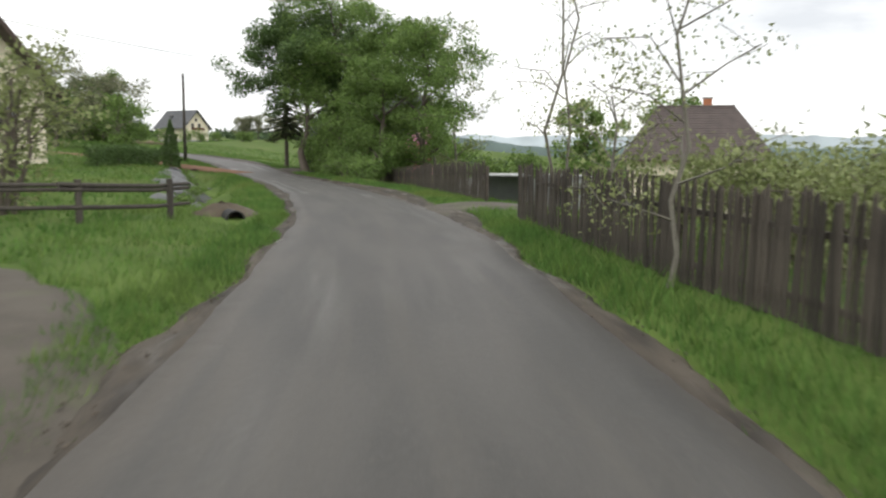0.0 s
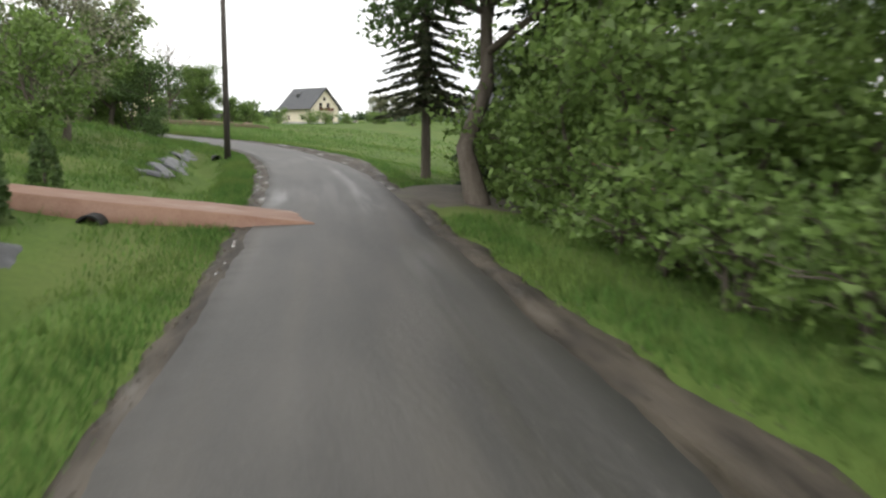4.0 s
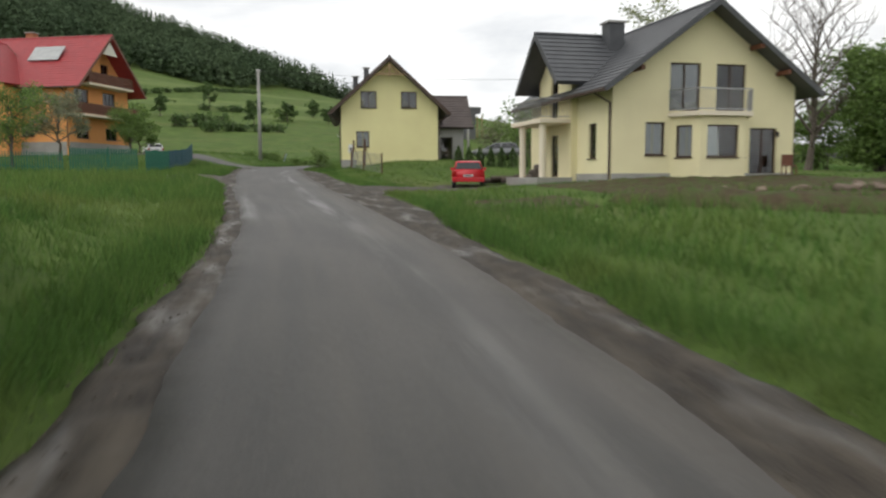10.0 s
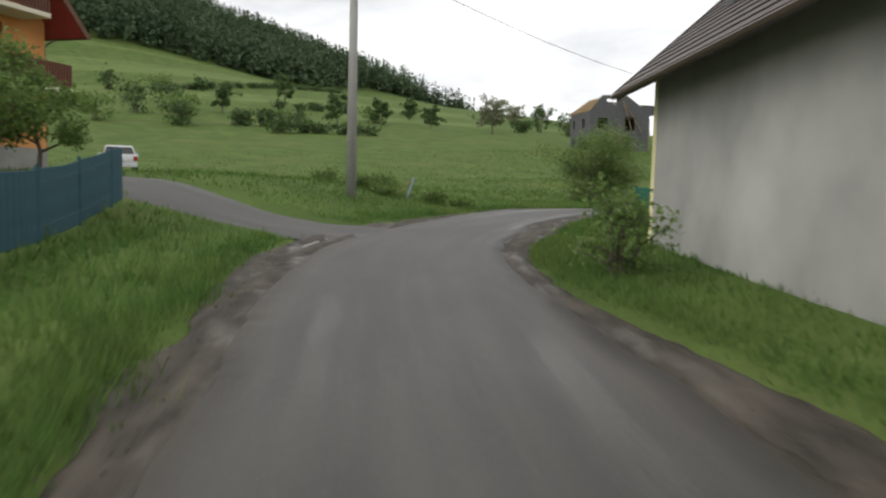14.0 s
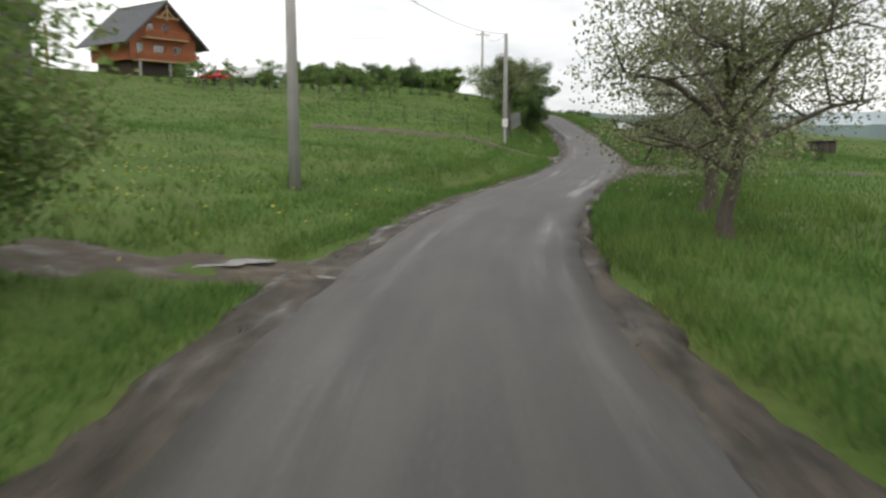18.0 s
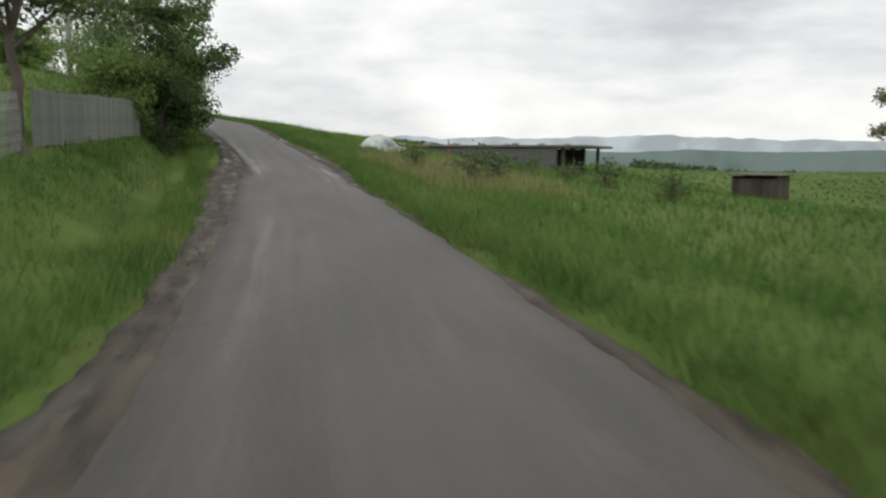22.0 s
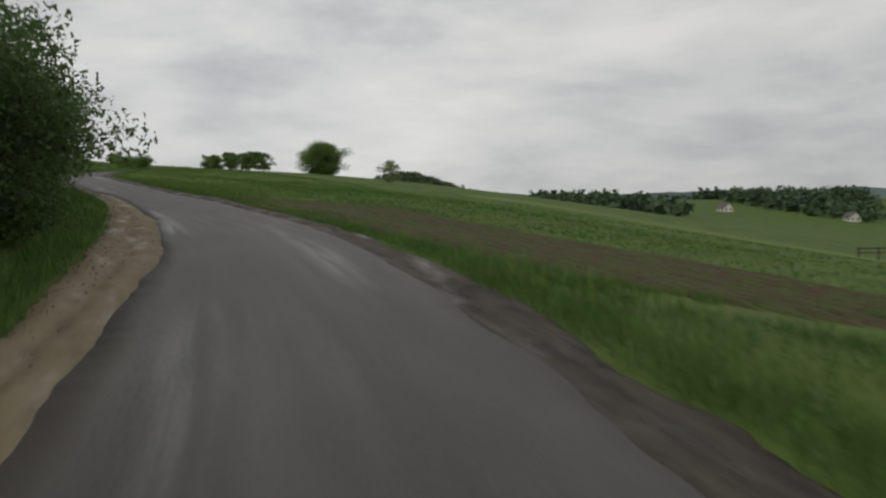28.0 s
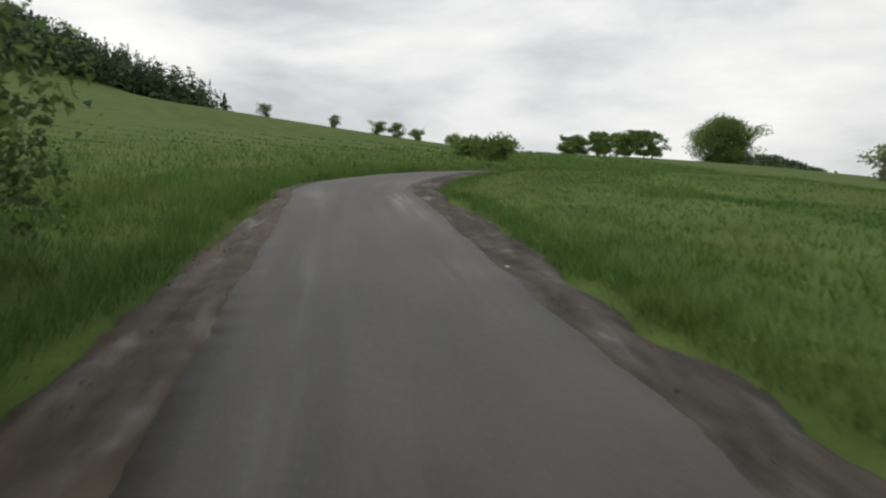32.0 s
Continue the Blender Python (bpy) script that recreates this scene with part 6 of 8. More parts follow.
def clipped(name, x, y, tall, wide, label, leaf=M_LEAFDARK, leaves=2600, size=0.06, seed=1, cone=True, group="", category="shrub", length=None, turn=0.0):
    """A dense conical or box-shaped evergreen, its surface set with small sprays over a stem."""
    g = np.random.default_rng(seed)
    t = thing(name, x, y, None, turn, label, category, group)
    part("stem", tube(bmesh.new(), [(0, 0, -0.2), (0, 0, tall * 0.8)], [0.05, 0.02], 6), M_BARK, t)
    u, a = g.random(leaves), g.random(leaves) * math.tau
    if cone:
        r = wide * np.minimum(1, 3.2 * (1 - u)) * (1 - 0.55 * u) * (0.82 + 0.25 * g.random(leaves) ** 2 + 0.08 * np.sin(a * 5 + u * 9))
        p = np.stack([np.cos(a) * r, np.sin(a) * r, 0.03 + u * tall], 1)
    else:
        p = np.stack([(g.random(leaves) - 0.5) * (length or wide), (g.random(leaves) - 0.5) * wide, tall * u ** 0.7], 1) + g.normal(size=(leaves, 3)) * 0.04
    v, f = leaf_cloud(g, p, 0.06, leaves, size)
    hung("foliage", fast_mesh("foliage", v, f, leaf), t)
    return t


# -- first stretch: gardens and the trees over the lane --
tree("maple", 4.6, 60.5, 13.5, 5.6, "tall dense maple leaning over the lane", M_LEAF, leaves=38000, size=0.12, fork=0.12, limbs=14, twigs=6, seed=3, clump=0.17)
tree("lime_tree", 7.6, 55.5, 12.0, 4.0, "dense lime tree behind the shrubs", M_LEAF, leaves=24000, size=0.125, fork=0.12, limbs=12, twigs=5, seed=5)
spruce(4.4, 66.0, 13.0, 3.2, "dark tall spruce among the trees", 4, tiers=24, count=50)
tree("lime_tree", 1.7, 60.6, 11.5, 5.2, "tall lime tree reaching over the lane", M_LEAFDARK, leaves=42000, size=0.12, fork=0.4, limbs=14, twigs=7, seed=11, lean=(-0.38, -0.05), clump=0.15)
tree("ash_tree", 8.8, 47.5, 10.5, 3.4, "tall leafy ash behind the plank fence", M_LEAF, leaves=20000, size=0.1, fork=0.2, limbs=12, twigs=5, seed=9)
tree("hornbeam", 6.0, 48.2, 7.8, 2.8, "leafy hornbeam behind the plank fence", M_LEAF, leaves=17000, size=0.095, fork=0.1, limbs=11, twigs=5, seed=10)
tree("birch", 10.0, 50.5, 12.0, 2.6, "tall sparse birch with young pale leaves", M_LEAFPALE, M_PALEBARK, leaves=2600, size=0.11, fork=0.15, limbs=14, twigs=4, seed=6, trunk_r=0.12)
tree("birch", 12.0, 53.0, 11.0, 2.4, "tall sparse birch with young pale leaves", M_LEAFPALE, M_PALEBARK, leaves=2200, size=0.11, fork=0.15, limbs=12, twigs=4, seed=7, trunk_r=0.11)
for k, (x, y, h, w) in enumerate([(5.2, 51.6, 3.6, 1.7), (4.7, 54.0, 4.4, 2.0), (3.9, 57.2, 3.8, 1.9), (3.2, 61.0, 3.2, 1.8), (2.6, 64.4, 2.8, 1.5), (6.9, 51.5, 5.0, 2.0)]):
    shrub(x, y, h, w, "bright green garden shrub beside the lane", M_LEAF, 3400, 0.12, 20 + k, group="shrubs under the trees")
for k, (x, y, h, w) in enumerate([(4.4, 42.6, 1.1, 0.75), (4.3, 44.6, 1.3, 0.8), (4.2, 46.8, 1.5, 0.9), (4.0, 49.0, 1.7, 1.0), (3.9, 51.4, 1.9, 1.1), (3.7, 53.6, 1.9, 1.1)]):
    shrub(x, y, h, w, "low leafy undergrowth beside the lane", M_LEAF, 1500, 0.085, 640 + k, group="undergrowth along the plank fence")
shrub(9.3, 53.4, 3.4, 1.4, "rhododendron with pink flowers", M_LEAFDARK, 1600, 0.1, 31, second=(M_FLOWER, 500, 0.13, "pink flowers"))
shrub(4.6, 55.6, 2.6, 1.0, "shrub with salmon pink flowers", M_LEAF, 1200, 0.1, 32, second=(M_FLOWER, 260, 0.1, "pink flowers"))
spruce(0.25, 69.2, 14.0, 2.3, "old dusky spruce beside the gravel drive", 8, M_NEEDLEOLD, bottom=0.2, tiers=34, count=150, spray=0.55)
clipped("yew", 2.2, 70.2, 2.0, 1.0, "round green yew beside the drive", M_LEAF, 1800, 0.08, 3)
for k, (x, y, h) in enumerate([(4.95, 9.1, 4.6), (5.75, 16.1, 8.0), (7.0, 17.8, 8.6), (5.5, 12.2, 3.2)]):
    tree("sapling", x, y, h, 1.3, "thin young tree with sparse new leaves", M_LEAFPALE, M_PALEBARK, leaves=900, size=0.042, fork=0.25, limbs=9, twigs=3, seed=40 + k, trunk_r=0.032, group="saplings along the fence")
for k, (x, y, h) in enumerate([(8.4, 12.4, 1.6), (8.0, 14.6, 1.3), (10.2, 13.2, 1.9), (8.8, 10.0, 1.7), (12.0, 15.5, 1.9)]):
    shrub(x, y, h, 1.5, "pale budding garden shrub behind the fence", M_LEAFPALE, 2600, 0.075, 600 + k, group="shrubs behind the picket fence")
tree("garden_tree", 41, 76, 11, 3.6, "broad green tree behind the cream house", M_LEAF, leaves=4200, size=0.24, seed=50)
tree("garden_tree", 30, 73, 9, 3.2, "broad green tree behind the cream house", M_LEAF, leaves=3600, size=0.24, seed=51)
for k in range(12):
    g = random.Random(k)
    shrub(14 + k * 3.4 + g.random() * 2, 62 + g.random() * 16 + k * 1.2, 2.6 + g.random() * 2, 2.4, "green thicket behind the gardens", M_LEAF, 1100, 0.24, 60 + k, group="thickets behind the gardens")
for k, (x, y, h, w) in enumerate([(-19, 70, 7.4, 3.6), (-23.5, 69, 7.6, 3.8), (-28, 74, 7.2, 3.6), (-24, 78, 7.0, 3.4), (-15, 73, 6.0, 3.0)]):
    tree("cherry_tree", x, y, h, w, "old fruit tree with dull pink blossom", M_BLOSSOM, leaves=5200, size=0.12, fork=0.18, limbs=11, twigs=6, seed=70 + k, group="fruit trees on the lawn")
shrub(-13.0, 66.5, 4.2, 2.0, "round green hazel bush on the lawn", M_LEAF, 3000, 0.14, 80)
clipped("thuja", -7.3, 52.9, 3.1, 0.55, "dark conical thuja on the lawn", M_LEAFDARK, 3800, 0.08, 5, category="tree")
clipped("thuja", -8.6, 58.0, 1.3, 0.4, "small dark conical thuja", M_LEAFDARK, 1200, 0.07, 6, category="tree")
for k in range(7):
    clipped("hedge", -8.2 - 0.1 * k, 51.2 - k * 2.0, 1.0, 0.8, "clipped dark green garden hedge", M_LEAFDARK, 1500, 0.07, 10 + k, cone=False, group="hedge along the lawn", length=2.1, turn=90)
shrub(-6.2, 18.6, 3.6, 1.5, "yellow-green shrub with thin shoots", M_LEAFPALE, 1300, 0.1, 90)
shrub(-8.2, 25.5, 3.4, 1.8, "yellow-green shrub with thin shoots", M_LEAFPALE, 1200, 0.1, 91)
for k, (at, out, h, w) in enumerate([(138, -5.0, 4.6, 1.8), (142, -4.9, 5.0, 1.9), (146, -5.0, 4.8, 1.9), (150, -4.9, 5.2, 2.0), (154.5, -5.1, 4.6, 1.9), (158.5, -5.4, 5.2, 2.0), (162.5, -5.8, 4.6, 1.9), (167, -6.6, 4.6, 1.9), (140, -7.8, 5.6, 2.3), (147, -8.0, 5.6, 2.3), (154, -8.2, 5.8, 2.4), (161, -8.6, 5.4, 2.3)]):
    shrub(*beside(at, out), h, w, "tall willow thicket beside the lane", M_LEAF if k % 3 else M_LEAFDARK, 7500, 0.095, 100 + k, name="willow_bush", group="willow thicket by the bend")
for k, (at, out, h) in enumerate([(139.5, -6.6, 7.5), (148, -6.6, 7.0), (156.5, -7.0, 7.0), (164.5, -8.2, 6.0)]):
    tree("alder", *beside(at, out), h, 2.5, "leafy alder in the roadside thicket", M_LEAFDARK if k % 2 else M_LEAF, leaves=11000, size=0.12, seed=115 + k, fork=0.1, limbs=13)
clipped("thuja", 4.4, 85.6, 0.9, 0.55, "low bushy thuja by the pink wall", M_LEAF, 900, 0.07, 31, group="thujas by the pink house")
clipped("thuja", 5.4, 82.4, 1.5, 0.5, "bushy thuja by the pink wall", M_LEAF, 1300, 0.07, 32, group="thujas by the pink house")
for k, (x, y) in enumerate([(-13.0, 268), (-8.5, 267), (-1, 262), (5, 258), (12, 252), (18.5, 249)]):
    tree("orchard_tree", x, y, 6.4 + k % 2, 4.2, "rounded old orchard tree with pale blossom", M_BLOSSOM, leaves=6000, size=0.2, fork=0.24, limbs=9, twigs=4, seed=130 + k, group="orchard row on the rise")
for k in range(10):
    g = random.Random(k + 50)
    shrub(-44 + k * 5 + g.random() * 3, 205 + g.random() * 22, 1.6 + g.random() * 1.4, 2.0, "green bush on the field edge", M_LEAF, 700, 0.22, 140 + k, group="bushes along the field edge")
# -- the yellow houses --
tree("bare_tree", -38.4, 157.0, 10.5, 3.1, "leafless tall tree beside the yellow house", leaves=0, fork=0.16, limbs=26, twigs=13, seed=150, trunk_r=0.2, bark=M_BARK, droop=-0.75)
tree("garden_tree", -35.0, 161.5, 7.6, 3.0, "broad dense green tree beside the yellow house", M_LEAF, leaves=24000, size=0.14, fork=0.05, limbs=12, twigs=6, seed=152, clump=0.32, stems=3, bare=0.0, trunk_r=0.14)
tree("aspen", -52.0, 163.0, 13.5, 3.2, "tall pale sparse tree behind the house", M_LEAFPALE, M_PALEBARK, leaves=2200, size=0.14, fork=0.3, limbs=14, twigs=5, seed=151, trunk_r=0.16)
for k, (x, y, h, w) in enumerate([(-31.0, 164, 3.2, 2.0), (-28.5, 166, 2.8, 2.0), (-39.5, 165, 4.2, 2.4), (-42, 162, 3.6, 2.2)]):
    shrub(x, y, h, w, "leafy green bush behind the bare soil", M_LEAF, 2600, 0.17, 160 + k, group="bushes behind the yellow house")
for k in range(8):
    clipped("thuja", -57.2 + k * 0.66, 144.3 + k * 0.33, 1.25, 0.3, "young dark thuja in a row", M_LEAFDARK, 900, 0.07, 40 + k, group="row of young thujas")
for k, (x, y) in enumerate([(-60, 157), (-56, 160), (-52, 156), (-64, 161)]):
    shrub(x, y, 3.6, 2.6, "green fruit bush in the garden", M_LEAF, 1500, 0.15, 170 + k, group="garden bushes between the houses")
for k, (x, y, h, w) in enumerate([(-79.5, 124.6, 4.8, 2.6), (-86, 130.5, 4.6, 2.6), (-92, 139.5, 3.6, 2.2), (-76, 119, 4.4, 2.4), (-96, 142.5, 3.2, 1.8)]):
    tree("fruit_tree", x, y, h, w, "fruit tree in young leaf behind the green fence", M_LEAF if k != 1 else M_BLOSSOM, leaves=6500, size=0.09, fork=0.3, limbs=8, twigs=5, seed=180 + k, group="fruit trees in the orange house garden")
shrub(-72.6, 145.6, 1.5, 0.8, "thin green bush at the house corner", M_LEAF, 1300, 0.07, 190)
for k in range(9):
    shrub(*beside(232.4 + 0.8 * k, 3.9 + 0.5 * (k % 3)), 0.7 + 0.1 * (k % 2), 0.6, "low dark nettles at the lane's edge", M_LEAFDARK, 700, 0.075, 560 + k, name="nettles", group="nettles at the lane's corner")
for k, (x, y) in enumerate([(-90.6, 153.2), (-91.4, 154.2), (-90.0, 154.4), (-89.2, 153.6), (-92.2, 152.8), (-88.4, 155.6), (-87.6, 156.6), (-91.8, 155.4)]):
    shrub(x, y, 0.45 + 0.1 * (k % 3), 0.5, "dark nettles round the leaning stake", M_LEAF, 900, 0.075, 580 + k, name="nettles", group="nettles round the stake")
# -- the meadow after the junction --
shrub(-92.2, 173.6, 3.3, 2.5, "big airy willow bush in the meadow", M_LEAF, 15000, 0.075, 200, name="willow_bush", second=(M_LEAFPALE, 9000, 0.07, "pale shoot tips"))
shrub(-93.4, 174.9, 3.4, 1.8, "big airy willow bush in the meadow", M_LEAF, 7000, 0.08, 201, name="willow_bush")
for k, (x, y, h, w, lean) in enumerate([(-80.3, 181.7, 4.9, 2.9, (-0.3, 0.15)), (-79.3, 187.0, 5.1, 2.9, (-0.25, 0.0)), (-77.3, 193.3, 4.6, 2.6, (-0.1, 0.0)), (-74.0, 202.2, 3.2, 2.1, (-0.4, 0.1))]):
    tree("apple_tree", x, y, h, w, "old leaning apple tree with pale blossom", M_BLOSSOM, leaves=13000, size=0.05, fork=0.3, limbs=11, twigs=7, seed=210 + k, lean=lean, trunk_r=0.2, group="apple trees along the lane", second=(M_LEAFPALE, 3500, 0.055, "pale new leaves"), droop=0.04)
tree("apple_tree", -82.0, 236.6, 6.3, 2.3, "broad old apple tree with blossom by the slat fence", M_BLOSSOM, leaves=13000, size=0.075, fork=0.46, limbs=13, twigs=7, seed=221, trunk_r=0.2, droop=-0.05, second=(M_LEAF, 7000, 0.08, "new green leaves"))
tree("field_maple", -79.0, 254.6, 7.4, 2.8, "dense round dark tree above the ditch", M_LEAFDARK, leaves=16000, size=0.11, fork=0.2, limbs=10, twigs=6, seed=220, trunk_r=0.2)
for k, (x, y, h, w) in enumerate([(-80.8, 252.0, 3.2, 1.6), (-79.2, 254.4, 3.6, 1.7), (-78.4, 256.8, 3.8, 1.6), (-78.1, 259.8, 4.6, 1.6), (-78.2, 263.5, 4.8, 1.7), (-79.6, 267.2, 3.4, 1.7), (-81.5, 257, 3.2, 2.0), (-81.5, 265.5, 4.4, 2.2), (-83.5, 271, 4.0, 2.2)]):
    shrub(x, y, h, w, "dense roadside thicket with dark leaves", M_LEAFDARK if k % 2 else M_LEAF, 6200, 0.085, 230 + k, group="thicket above the ditch")
for k, (x, y, h, w) in enumerate([(-99, 262, 1.5, 0.9), (-91, 282, 3.0, 1.9), (-88.6, 279.4, 3.1, 1.9), (-110, 258, 1.4, 0.9), (-88, 268, 2.2, 1.3), (-104, 262, 1.4, 0.9)]):
    tree("field_tree", x, y, h, w, "rounded green tree on the slope's edge", M_LEAF, leaves=2600, size=0.19, fork=0.15, limbs=9, twigs=4, seed=240 + k, group="trees along the slope's edge")
for k in range(26):
    g = random.Random(k + 90)
    u = k / 25
    spruce(-120 + u * 33 + g.random(), 249 + 10 * u + g.random() * 2, 0.8 + g.random() * 0.8, 0.45, "small young spruce in a planted row", 250 + k, tiers=6, count=8, name="young_spruce", group="row of young spruces", bottom=0.05)
for k in range(9):
    g = random.Random(k + 30)
    tree("fruit_tree", -116 + k * 2.6 + g.random(), 244 + g.random() * 6 + k * 0.6, 2.4 + g.random(), 1.2, "young fruit tree below the timber house", M_LEAF, leaves=700, size=0.13, seed=280 + k, fork=0.3, limbs=6, twigs=3, group="fruit trees below the timber house")
for k, (x, y, h, w) in enumerate([(-174, 254, 6.5, 4.2), (-191, 292, 6, 3.4), (-202, 294, 5, 3.2)]):
    tree("hillside_tree", x, y, h, w, "lone tree on the hillside pasture", M_LEAFDARK if k % 2 else M_BLOSSOM, leaves=1300, size=0.32, fork=0.22, limbs=9, twigs=4, seed=300 + k, group="trees on the hillside")
for k in range(16):
    g = random.Random(k + 400)
    x, y = -165 - g.random() * 120, 150 + g.random() * 130
    shrub(x, y, 1.6 + g.random() * 3.0, 2.2 + g.random() * 1.6, "hillside bush in dark spring leaf", M_LEAFDARK if k % 3 else M_LEAF, 420, 0.42, 310 + k, group="bushes on the hillside", name="hillside_bush")
for k, (a, b, n) in enumerate([((-256, 212), (-306, 312), 26), ((-230, 236), (-222, 254), 6), ((-176, 205), (-167, 217), 6), ((-190, 202), (-186, 214), 6)]):
    for j in range(n):
        g = random.Random(1400 + 40 * k + j)
        u = (j + g.random()) / n
        shrub(a[0] + (b[0] - a[0]) * u, a[1] + (b[1] - a[1]) * u, (0.7 if k != 3 else 2.2) + 0.5 * g.random(), 1.9, "low dark bush on a terrace edge", M_LEAFDARK, 200, 0.4, 1400 + 40 * k + j, group="bushes on the terrace edges", name="terrace_bush")
for k, (x, y, h) in enumerate([(-216, 214, 5.5), (-233, 240, 8.5), (-184, 221, 6.5), (-196, 241, 5), (-211, 263, 4.5), (-189, 250, 4), (-183, 264, 6)]):
    tree("hillside_tree", x, y, h, 2.6, "lone dark tree on the hillside terraces", M_LEAFDARK, leaves=1500, size=0.3, fork=0.28, limbs=9, twigs=4, seed=1340 + k, group="trees on the hillside", droop=0.2)
shrub(-59.6, 228.4, 3.0, 1.6, "thin green birch bush in the meadow", M_LEAFPALE, 1500, 0.1, 350)
spruce(-58.0, 227.0, 1.4, 0.6, "small young pine in the meadow", 351, tiers=7, count=10, name="young_pine")
for k in range(8):
    g = random.Random(k + 700)
    shrub(-69 + g.random() * 9, 238 + g.random() * 14, 0.7 + g.random() * 0.6, 0.7, "low dark weed bush in the rough grass", M_LEAFDARK, 380, 0.08, 355 + k, group="low bushes in the rough grass")
# -- the last stretch --
for k in range(15):
    g = random.Random(k + 800)
    x, y = beside(380 + k * 3.0, -5.0 - 0.9 * g.random() - (k % 2) * 0.8 - (0.8 if k < 4 else 0))
    shrub(x, y, 3.3 + g.random() * 1.3 + (0.9 if k > 9 else 0), 2.2, "dense dark hazel thicket on the bank", M_LEAFDARK, 16000, 0.078, 370 + k, group="thicket on the bank", name="hazel_bush")
for k in range(12):
    g = random.Random(k + 860)
    shrub(*beside(382 + k * 3.4, -8.4 - 0.8 * g.random()), 3.0 + g.random(), 2.4, "dense dark hazel thicket on the bank", M_LEAFDARK, 8000, 0.12, 470 + k, group="thicket on the bank", name="hazel_bush")
for k in range(4):
    x, y = beside(388 + k * 9, -9.5)
    tree("ash_tree", x, y, 4.6, 2.6, "leafy tree over the bank", M_LEAFDARK, leaves=13000, size=0.1, fork=0.15, limbs=11, twigs=5, seed=400 + k, group="trees over the bank")
for k, (at, out, h) in enumerate([(426.5, -5.6, 4.0), (428.6, -6.4, 3.6), (418, -5.2, 5.0), (421.5, -5.6, 5.0), (424, -5.6, 4.8), (426, -6.8, 3.8), (425.5, -9.0, 3.4), (421, -8.4, 3.5)]):
    shrub(*beside(at, out), h, 2.1, "dense dark hazel thicket on the bank", M_LEAFDARK if k % 3 else M_LEAF, 15000, 0.08, 490 + k, group="thicket on the bank", name="hazel_bush")
tree("bare_tree", *beside(431.5, -7.4), 5.4, 1.8, "thin leafless tree over the bank", leaves=0, fork=0.2, limbs=22, twigs=12, seed=405, trunk_r=0.1, droop=-0.3)
tree("lone_oak", -162.5, 443.0, 8.2, 3.9, "lone rounded oak in the fields", M_LEAF, leaves=30000, size=0.17, fork=0.12, limbs=26, twigs=6, seed=420, clump=0.32, droop=0.42, top=0.8)
shrub(-131.8, 409.6, 3.0, 1.7, "small pale bush at the field's edge", M_LEAFPALE, 600, 0.25, 421)
for k in range(10):
    g = random.Random(k + 900)
    tree("orchard_tree", -158.6 - k * 2.55 - g.random() * 1.2, 414.2 + k * 1.48 + g.random(), 3.0 + g.random(), 1.55, "dark rounded orchard tree on the skyline", M_LEAF, leaves=3200, size=0.15, droop=0.3, fork=0.2, limbs=10, twigs=4, seed=430 + k, group="orchard on the skyline")
for k, (x, y, h, w) in enumerate([(-283, 438, 3.0, 1.4), (-277, 456, 3.0, 1.4), (-270, 466, 3.0, 2.0), (-267, 470, 3.2, 2.2), (-262, 473, 2.6, 1.8), (-258, 484, 1.6, 2.4), (-140.8, 360.5, 1.3, 0.9), (-142.5, 361.5, 1.0, 0.8), (-147.5, 366, 0.9, 1.2), (-151, 369, 0.8, 1.0)]):
    shrub(x, y, h, w, "dark bush on the hill's skyline", M_LEAF, 2200, 0.08 * w + 0.04, 450 + k, group="bushes on the skyline", name="skyline_bush")

# ---- fences, poles, cars and the rest ----
NOGRASS = [(-38.5, 129.5, -31.5, 139.0, 3.6), (-38.7, 121.7, -36.2, 124.0, 1.0)]  # strips (x0, y0, x1, y1, reach) kept free of grass
for at in range(384, 413, 5):
    NOGRASS.append((*beside(at, 8.4), *beside(at + 5, 8.4), 3.9))


def along(points, step):
    """Places and turns evenly spaced along a broken line."""
    p = np.array(points, float)
    far = np.r_[0, np.cumsum(np.hypot(*np.diff(p[:, :2], axis=0).T))]
    for d in np.arange(0, far[-1], step):
        k = min(np.searchsorted(far, d, side="right") - 1, len(p) - 2)
        u = (d - far[k]) / (far[k + 1] - far[k])
        q = p[k] + (p[k + 1] - p[k]) * u
        yield q[0], q[1], math.degrees(math.atan2(p[k + 1, 1] - p[k, 1], p[k + 1, 0] - p[k, 0]))


